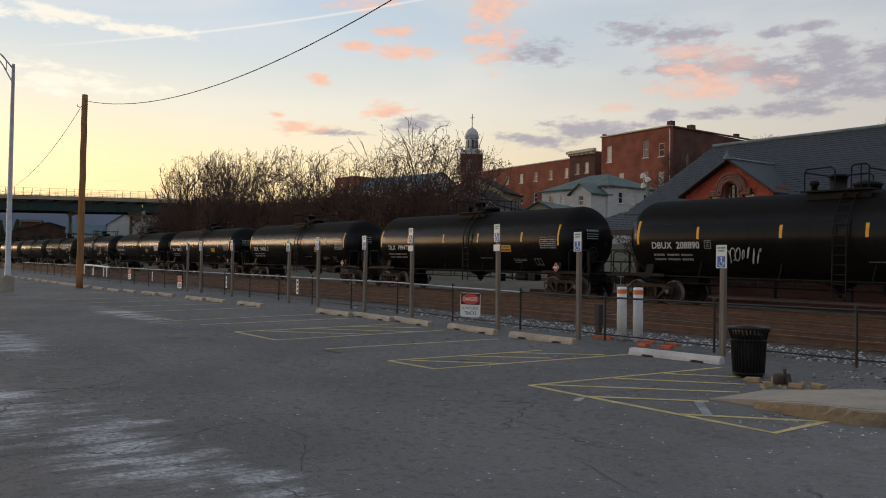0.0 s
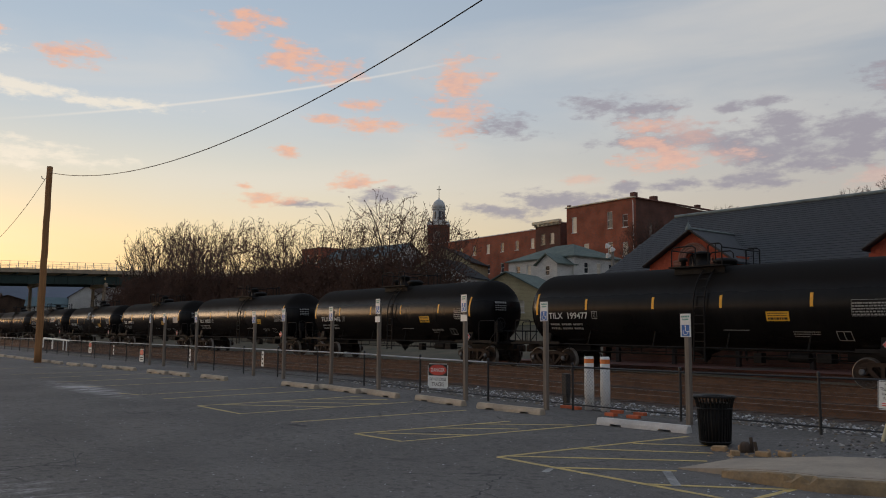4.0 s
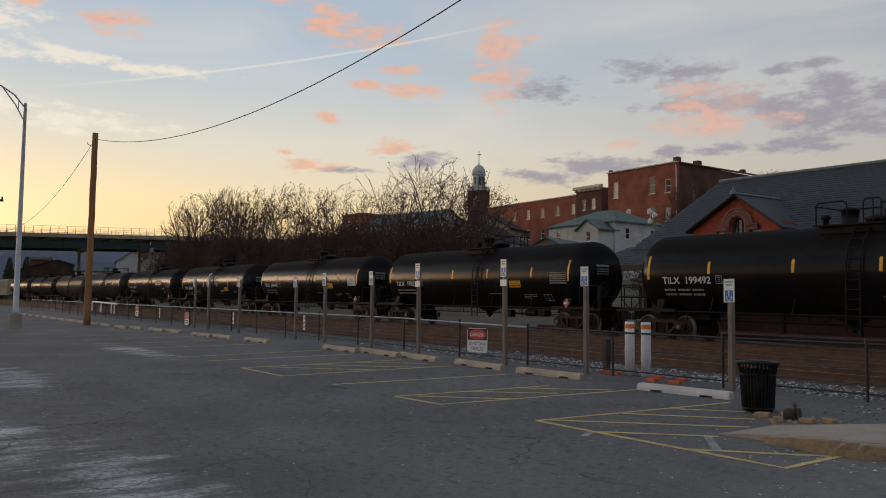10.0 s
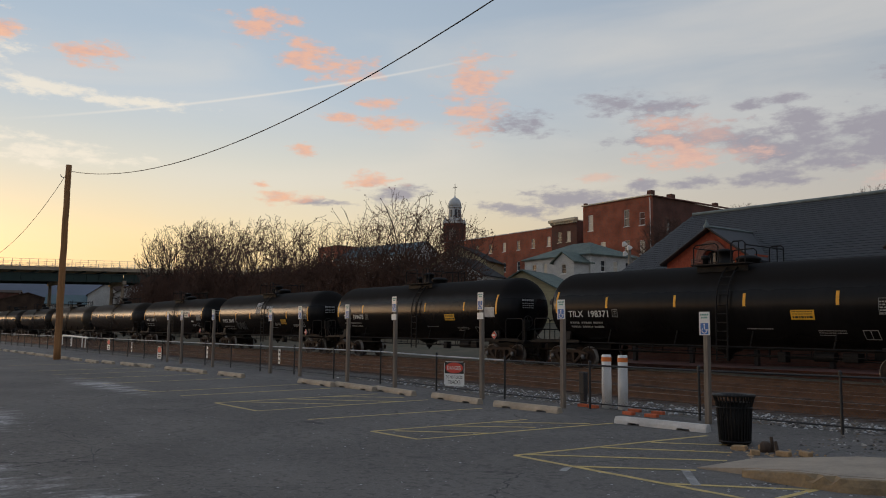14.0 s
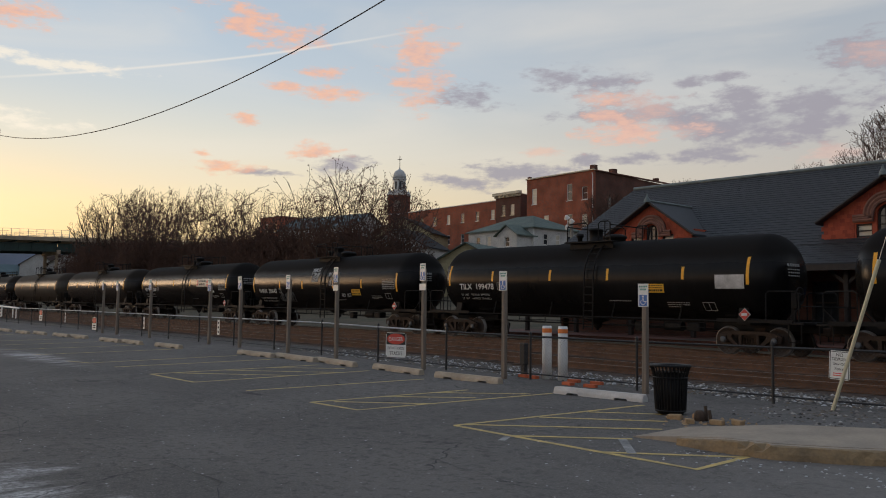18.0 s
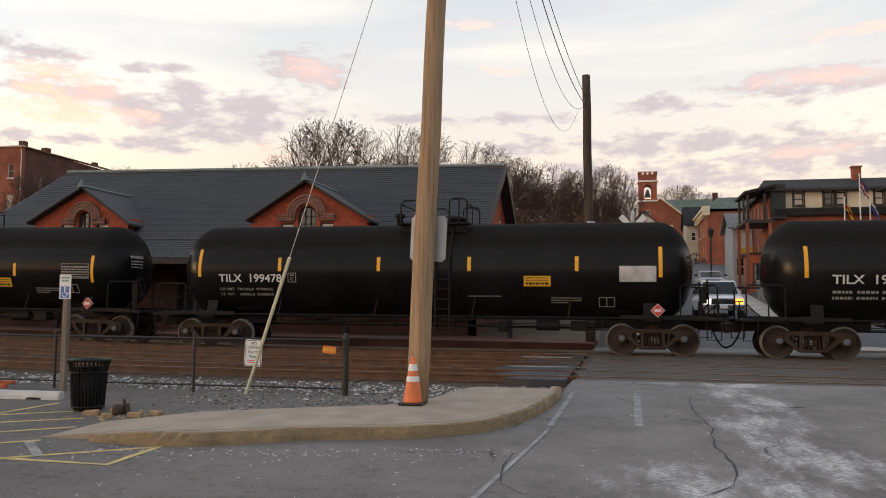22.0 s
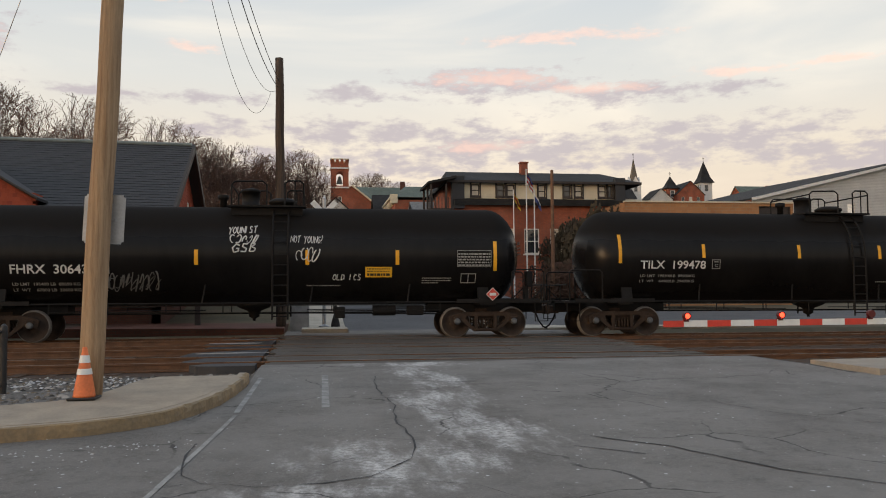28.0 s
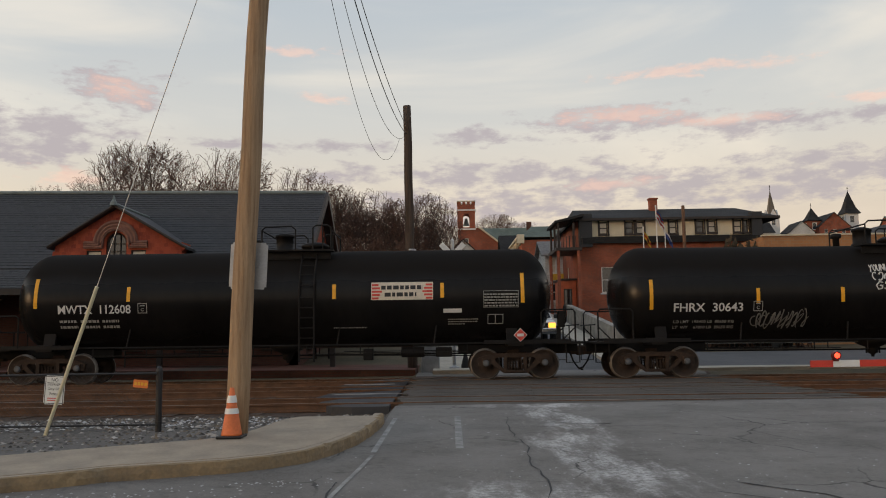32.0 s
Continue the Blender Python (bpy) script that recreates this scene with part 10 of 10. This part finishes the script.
for x, y, s, k in ((17.9, 55, 1.15, 0), (19.3, 53.5, 1.3, 1)):
    t = thing("shrub", "large dark brown-green shrub before the long house", "shrub", (x, y, gz(x, y)), 0, "dark shrubs")
    t.matrix_basis = pose(x, y, gz(x, y), 0, 0, x * 40) @ Matrix.Diagonal((s * 0.9, s * 0.9, s * 1.35, 1))
    share("stems", BUSH[k][0], t)
    share("foliage", BUSH[k][1], t)


def tan_building():
    x0, x1, y, D, H = 20.3, 32.2, 52.0, 14.0, 7.5
    z = gz(26, 52) - 0.6
    s = thing("tan_hall", "flat-roofed tan brick hall with plain walls", "building", (0, 0, 0))
    wall(s, "front_wall", M_TANB, x0, x1, z, H, Matrix.Translation((0, y, 0)), [(29.7, 32.0, 1.2, 7.3)], 0.3, M_DARKTRIM, (M_DARKTRIM,))
    wall(s, "side_wall", M_TANB, -D, -0.3, z, H, Matrix.Translation((x0, y, 0)) @ Matrix.Rotation(-math.pi / 2, 4, "Z"), (), 0.3)
    wall(s, "side_wall", M_TANB, 0.3, D, z, H, Matrix.Translation((x1, y, 0)) @ Matrix.Rotation(math.pi / 2, 4, "Z"), (), 0.3)
    wall(s, "back_wall", M_TANB, x0, x1, z, H, Matrix.Translation((0, y + D, 0)), (), 0.3)
    bm = B()
    box(bm, ((x0 + x1) / 2, y + D / 2, H - 0.4), (x1 - x0 - 0.6, D - 0.3, 0.2))
    part("flat_roof", bm, M_ROOF, s)
    bm = B()
    box(bm, ((x0 + x1) / 2, y + 0.12, H + 0.05), (x1 - x0 + 0.1, 0.4, 0.1))
    part("coping", bm, M_CORNICE, s)
    for k, n in enumerate((8, 6)):
        for i in range(n):
            bm = B()
            box(bm, (21.5 + 0.31 * i, y - 0.02, 5.0 - 0.62 * k), (0.22, 0.03, 0.32))
            part("letter_bar", bm, M_TRIM, s, "white raised lettering")
    return s


tan_building()


def shed(label="white sided shed with a low gable and vent"):
    z = gz(45, 68) - 0.5
    s = thing("white_shed", label, "shed", (46.0, 68, z), 8)
    W, H, D = 17.0, 9.5 - z, 20
    M = Matrix.Translation((0, 0, 0))
    bm = B()
    panel(bm, [(-W / 2, 0), (W / 2, 0), (W / 2, H + 3.95), (-W / 2, H)], [rect(1.5, 2.3, H - 0.9, H - 0.1)], 0.2, M)
    part("front_wall", bm, M_WSIDE, s)
    bm = B()
    for k in range(6):
        box(bm, (1.9, 0.08, H - 0.82 + 0.13 * k), (0.78, 0.1, 0.03), Matrix.Rotation(radians(35), 4, "X"))
    part("vent", bm, M_TRIM, s)
    for sx in (-1, 1):
        bm = B()
        box(bm, (sx * (W / 2 - 0.1), D / 2 + 0.1, H / 2 - 0.2), (0.2, D - 0.3, H - 0.4))
        part("side_wall", bm, M_WSIDE, s)
    bm = B()
    slab(bm, [(-W / 2 - 0.4, -0.4), (W / 2, -0.4), (W / 2, D), (-W / 2 - 0.4, D)], lambda x, y: H + 0.03 + (x + W / 2) * 0.235, lambda x, y: H + 0.2 + (x + W / 2) * 0.235)
    part("roof", bm, M_ROOF, s)
    bm = B()
    a, b = Vector((-W / 2 - 0.4, -0.43, H - 0.0)), Vector((W / 2, -0.43, H + 3.98))
    box(bm, (a + b) / 2, ((a - b).length, 0.06, 0.26), Matrix.Rotation(-math.atan2(b.z - a.z, b.x - a.x), 4, "Y"))
    part("bargeboard", bm, M_TRIM, s)


shed()


# spires and roofs on the far rise
def spire(x, y, z0, z1, z2, w, m_wall, m_roof, name, label, pinnacles=False, eave=0.66):
    s = thing(name, label, "church", (x, y, z0), 0)
    H = z1 - z0
    for i, M in enumerate((FRONT(w), BACK(w), RIGHT(w), LEFT(w))):
        L = w if i < 2 else w - 0.7
        bm = B()
        panel(bm, rect(-L / 2, L / 2, 0, H), [rect(-w * 0.2, w * 0.2, H - w * 0.75, H - w * 0.15)], 0.35, M)
        part("tower_wall", bm, m_wall, s)
        window(s, M, -w * 0.2, w * 0.2, H - w * 0.75, H - w * 0.15, fw=0.2)
        if pinnacles:
            bm = B()
            v = [bm.verts.new(M @ Vector(p)) for p in ((-w * 0.38, -0.1, H), (w * 0.38, -0.1, H), (0, -0.1, H + w * 0.7), (0, w * 0.4, H + w * 0.5))]
            for f in ((0, 1, 2), (1, 3, 2), (3, 0, 2)):
                bm.faces.new([v[q] for q in f])
            part("gablet", bm, m_wall, s)
    bm = B()
    k = w * eave
    v = [bm.verts.new((sx * k, sy * k, H)) for sx, sy in ((-1, -1), (1, -1), (1, 1), (-1, 1))]
    e = [bm.verts.new((sx * k * 0.62, sy * k * 0.62, H + (z2 - z1) * 0.25)) for sx, sy in ((-1, -1), (1, -1), (1, 1), (-1, 1))]
    t = bm.verts.new((0, 0, z2 - z0))
    for i in range(4):
        bm.faces.new((v[i], v[(i + 1) % 4], e[(i + 1) % 4], e[i]))
        bm.faces.new((e[i], e[(i + 1) % 4], t))
    bm.faces.new(v[::-1])
    part("spire", bm, m_roof, s, "dark pointed spire")
    bm = B()
    box(bm, (0, 0, z2 - z0 + 0.7), (0.14, 0.14, 1.8))
    box(bm, (0, 0, z2 - z0 + 1.0), (0.8, 0.12, 0.14))
    part("cross", bm, M_DARKTRIM, s)


spire(120, 300, 20.8, 42.6, 53.0, 4.2, M_TRIM, mat("weathered_spire", (0.15, 0.125, 0.095), 0.8, var=0.25), "white_spired_church", "white church steeple with a thin grey-brown spire", True, 0.42)
spire(148.3, 300, 20.8, 43.4, 52.0, 4.6, M_TRIM, M_ROOF, "pyramid_roofed_tower", "church tower with a broad dark pyramid roof")
spire(134.6, 300, 20.8, 41.0, 46.0, 4.4, M_BRICK, M_ROOF, "small_brick_tower", "small brick tower with a dark pointed cap")
house("gabled_church_hall", "brick church hall with a pale gable", "building", (140.5, 302, 20.8), 0, 11, 14, 17.7, 5.0, M_BRICK, M_ROOF, "y", fw=rows(11, 3, (14.2,), 1.2, 2.5), base=5.5)
house("far_red_house", "red gabled house on the far rise", "house", (163, 290, 20.8), 0, 14, 10, 16.2, 4.0, M_BRICK, M_GREENROOF, "x", fw=rows(14, 4, (12.2,), 1.2, 2.0), chimney=(6, 0, 2.0, 1.2), base=5.5)
house("far_red_house", "red gabled house on the far rise", "house", (174, 285, 20.8), 0, 12, 10, 15.7, 4.0, M_BRICK, M_ROOF, "y", fw=rows(12, 3, (12.2,), 1.2, 2.0), base=5.5)
house("far_grey_house", "grey-roofed house on the far rise", "house", (112, 298, 20.8), 0, 12, 10, 15.7, 4.0, M_WSIDE, M_ROOF, "x", fw=rows(12, 3, (12.2,), 1.2, 2.0), base=5.5)
house("far_grey_house", "grey-roofed house on the far rise", "house", (127, 296, 20.8), 0, 9, 10, 15.2, 4.0, M_WSIDE, M_ROOF, "y", fw=rows(9, 2, (12.2,), 1.2, 2.0), base=5.5)

# walks beside the far street, with a kerb step
for nm, poly, lab in (("pavement_west", [(-0.3, 29.2), (1.3, 29.2), (1.3, 62), (0.0, 62)], "pale concrete walk up the far street"),
                      ("pavement_east", [(6.9, 29.3), (17.0, 29.3), (13.5, 31.5), (9.0, 33.5), (7.6, 38), (8.2, 62), (6.9, 62), (6.2, 38)], "pale concrete walk at the far corner")):
    bm = B()
    if nm == "pavement_west":
        for k in range(22):
            a = 29.2 + 1.5 * k
            slab(bm, [(-0.3, a), (1.3, a), (1.3, a + 1.48), (-0.3, a + 1.48)], lambda x, y: gz(0, y) - 0.2, lambda x, y: gz(0, y) + 0.14)
    else:
        slab(bm, [(7.2, 29.3), (16.5, 29.3), (15.0, 30.3), (9.6, 31.2), (8.0, 32.9), (7.0, 32.9), (6.6, 30.5)], lambda x, y: ground_z(12, y) - 0.2, lambda x, y: ground_z(12, y) + 0.12)
        for k in range(14):
            a = 33.0 + 2.0 * k
            slab(bm, [(6.7, a), (7.9, a), (7.9, a + 1.98), (6.7, a + 1.98)], lambda x, y: gz(7, y) - 0.2, lambda x, y: gz(7, y) + 0.14)
    tagged(part(nm, bm, M_WALKWAY), lab, "pavement", kind="structure")


# ---- vehicles waiting beyond the line ----
def wheel(parent, x, y, r, w):
    bm = B()
    lathe(bm, [(r * 0.62, -w / 2), (r * 0.94, -w / 2), (r, -w * 0.3), (r, w * 0.3), (r * 0.94, w / 2), (r * 0.62, w / 2)], 20, "X")
    bm.transform(Matrix.Translation((x, y, r)))
    t = part("wheel", bm, M_TYRE, parent)
    bm = B()
    lathe(bm, [(0.001, -w * 0.36), (r * 0.2, -w * 0.4), (r * 0.58, -w * 0.3), (r * 0.63, -w * 0.45), (r * 0.63, w * 0.45), (r * 0.58, w * 0.3), (r * 0.2, w * 0.4), (0.001, w * 0.36)], 20, "X")
    bm.transform(Matrix.Translation((x, y, r)))
    part("rim", bm, M_CHROME, t)


def loft(bm, secs):
    """Skin through cross rings of equal count, closed at both ends."""
    rings = [[bm.verts.new(p) for p in s] for s in secs]
    for u, v in zip(rings, rings[1:]):
        n = len(u)
        for k in range(n):
            bm.faces.new((u[k], u[(k + 1) % n], v[(k + 1) % n], v[k]))
    bm.faces.new(rings[0][::-1]), bm.faces.new(rings[-1])
    bmesh.ops.recalc_face_normals(bm, faces=bm.faces)
    return bm


def sect(y, w, z0, z1, k=0.86):
    return [(-w * 0.96, y, z0), (w * 0.96, y, z0), (w, y, z0 + (z1 - z0) * 0.25), (w, y, z0 + (z1 - z0) * 0.7), (w * k, y, z1), (-w * k, y, z1), (-w, y, z0 + (z1 - z0) * 0.7), (-w, y, z0 + (z1 - z0) * 0.25)]


def bevelled(bm, o=0.03):
    bmesh.ops.bevel(bm, geom=bm.edges[:], offset=o, segments=2, affect="EDGES", profile=0.5)
    return bm


def vehicle(name, label, cat, at, rz, paint, kind, W=0.95, lit=True):
    """Front is local -y. kind: pickup, sedan or van."""
    s = thing(name, label, cat, at, rz)
    L = 5.6 if kind == "pickup" else 4.6
    hood = {"pickup": 1.18, "sedan": 0.92, "van": 1.0}[kind]
    top = {"pickup": 1.92, "sedan": 1.42, "van": 1.7}[kind]
    bot = 0.5 if kind == "pickup" else 0.3
    bm = B()
    belt = hood + 0.06
    rear = {"pickup": hood + 0.04, "sedan": 0.98, "van": 1.05}[kind]
    loft(bm, [sect(0.0, W * 0.9, bot + 0.12, hood - 0.12), sect(0.15, W * 0.97, bot, hood - 0.04), sect(1.3, W, bot, belt), sect(L * 0.6, W, bot, belt), sect(L - 0.2, W, bot, rear), sect(L, W * 0.93, bot + 0.1, rear - 0.08)])
    body = part("body", bevelled(bm, 0.025), paint, s)
    a0, a1, b1, b0 = {"pickup": (1.35, 2.0, 3.1, 3.35), "sedan": (1.15, 1.95, 3.2, 4.1), "van": (1.1, 1.8, 4.1, 4.5)}[kind]
    bm = B()
    loft(bm, [[(-W * 0.93, y0, belt - 0.04), (W * 0.93, y0, belt - 0.04), (W * 0.78, y1, top), (-W * 0.78, y1, top)] for y0, y1 in ((a0, a1), (b0, b1))])
    part("cab", bevelled(bm, 0.05), paint, s)
    bm = B()
    v = [bm.verts.new(p) for p in ((-W * 0.84, a0 + 0.03, belt + 0.02), (W * 0.84, a0 + 0.03, belt + 0.02), (W * 0.72, a1 - 0.1, top - 0.09), (-W * 0.72, a1 - 0.1, top - 0.09))]
    bm.faces.new(v)
    bm.transform(Matrix.Translation((0, -0.03, 0.02)))
    bmesh.ops.solidify(bm, geom=bm.faces[:], thickness=0.01)
    part("windscreen", bm, M_CARGLASS, s)
    n = 1 if kind == "pickup" else 2
    for sx in (-1, 1):
        for k in range(n):
            f0, f1 = k / n, (k + 1) / n
            lo = [a0 + (b0 - a0) * f for f in (f0 + 0.1 / n * (k == 0) + 0.03, f1 - 0.1 / n * (k == n - 1) - 0.03)]
            hi = [a1 + (b1 - a1) * f for f in (f0 + 0.03, f1 - 0.03)]
            bm = B()
            v = [bm.verts.new(p) for p in ((sx * (W * 0.925), lo[0], belt + 0.04), (sx * (W * 0.925), lo[1], belt + 0.04), (sx * (W * 0.80), hi[1], top - 0.1), (sx * (W * 0.80), hi[0], top - 0.1))]
            bm.faces.new(v)
            bm.transform(Matrix.Translation((sx * 0.012, 0, 0)))
            bmesh.ops.solidify(bm, geom=bm.faces[:], thickness=0.008)
            part("side_window", bm, M_CARGLASS, s)
        bm = B()
        box(bm, (sx * W * 0.72, 0.03, hood - 0.27), (0.34, 0.12, 0.22), bev=0.03)
        part("headlight", bm, M_HEADLIGHT if lit and sx < 0 else (M_CHROME if not lit else M_AMBER), s)
        bm = B()
        box(bm, (sx * W * 0.78, 0.0, hood - 0.45), (0.2, 0.1, 0.09), bev=0.02)
        part("indicator", bm, M_AMBER if lit else M_TRIM, s)
        bm = B()
        box(bm, (sx * (W + 0.12), a0 + 0.25, belt + 0.12), (0.2, 0.1, 0.2 if kind == "pickup" else 0.13), bev=0.03)
        part("door_mirror", bm, M_TYRE, s)
        bm = B()
        box(bm, (sx * (W + 0.005), (a0 + b0) / 2 + 0.2, belt - 0.22), (0.03, 0.16, 0.04), bev=0.008)
        part("door_handle", bm, paint, s)
        bm = B()
        box(bm, (sx * W * 0.85, L - 0.03, rear - 0.25), (0.16, 0.08, 0.3), bev=0.02)
        part("tail_light", bm, mat("tail_light_red", (0.35, 0.02, 0.02), 0.3), s)
        for y in (0.95, L - 1.05):
            wheel(s, sx * (W - 0.1), y, 0.4 if kind == "pickup" else 0.32, 0.24)
    bm = B()
    box(bm, (0, -0.03, hood - 0.3), (W * 1.05, 0.1, 0.3), bev=0.03)
    g = part("grille", bm, M_TYRE, s)
    for k in range(3):
        bm = B()
        box(bm, (0, -0.09, hood - 0.4 + 0.1 * k), (W * 1.0, 0.03, 0.025))
        part("grille_bar", bm, M_CHROME, g)
    bm = B()
    box(bm, (0, -0.08, bot + 0.16), (W * 1.9, 0.2, 0.24), bev=0.05)
    part("bumper", bm, M_CHROME if kind == "pickup" else paint, s)
    bm = B()
    box(bm, (0, -0.19, bot + 0.16), (0.32, 0.015, 0.16), bev=0.004)
    part("number_plate", bm, M_TRIM, s)
    return s


vehicle("pickup_truck", "white pickup truck waiting with its lights on", "truck", (4.6, 40.0, gz(4.6, 42)), 0, M_CARWHITE, "pickup", 0.98)
vehicle("sedan", "white four-door sedan standing side-on", "car", (20.3, 47.6, gz(19.3, 48)), 48, M_CARWHITE, "sedan", 0.88, lit=False)
vehicle("parked_car", "olive car parked beside the white sedan", "car", (17.6, 51.5, gz(17.6, 52)), 20, M_CARTAN, "sedan", 0.85, lit=False)
vehicle("parked_car", "silver car parked up the far street", "car", (6.0, 58.0, gz(6, 60)), 0, M_CARSILVER, "sedan", 0.85, lit=False)


# lantern and post beside the far street
sl = thing("street_lantern", "black post-top street lantern", "street lamp", (6.1, 60, gz(6.1, 60)))
z0 = gz(6.1, 60)
bm = B()
lathe(bm, [(0.14, 0), (0.14, 0.4), (0.06, 0.6), (0.05, 6.6 - z0), (0.09, 6.65 - z0)], 10)
part("post", bm, M_TYRE, sl)
bm = B()
lathe(bm, [(0.12, 6.65 - z0), (0.2, 7.05 - z0), (0.24, 7.1 - z0), (0.05, 7.3 - z0), (0.001, 7.4 - z0)], 8)
part("lantern", bm, M_TYRE, sl)
# black lamp post foot on the far walk
bl = thing("lamp_post", "short black cast-iron post on the far walk", "post", (0.93, 32.2, gz(0, 32.2) + 0.13))
bm = B()
lathe(bm, [(0.17, 0), (0.17, 0.1), (0.12, 0.3), (0.06, 0.5), (0.05, 2.6), (0.09, 2.65), (0.16, 3.0), (0.03, 3.25)], 12)
part("post", bm, M_TYRE, bl)
# ---- the train: one steady speed along the line, wheels turning with it ----
SPEED = 3.82
RAIL_TOP = 0.24


def line_point(s):
    return Vector((s, rail_y(s), grade(s) + RAIL_TOP - 0.006 * max(s, 0.0)))


def motions():
    for off, car in CARS:
        rows = []
        for i in range(0, 17):
            t = i * 2.0
            c = -2.28 + SPEED * (t - 23.0) + off
            a, b = line_point(c - 7.05), line_point(c + 7.05)
            d = (b - a).normalized()
            w = Vector((-d.y, d.x, 0)).normalized()
            rot = Matrix((d, w, d.cross(w))).transposed()
            rows.append((t, Matrix.Translation((a + b) / 2) @ rot.to_4x4()))
        walk(car, rows)
    turn = math.degrees(SPEED / 0.457)
    for n, ws in enumerate(WHEELS[:28]):
        p, r0 = ws.matrix_basis.translation.copy(), 37.0 * n
        rows = []
        for i in range(0, 195):
            t = min(i * 5 / 30, 32.0)
            rows.append((t, pose(p.x, p.y, p.z, 0, r0 + turn * t, 0)))
            if t >= 32.0:
                break
        walk(ws, rows)


motions()
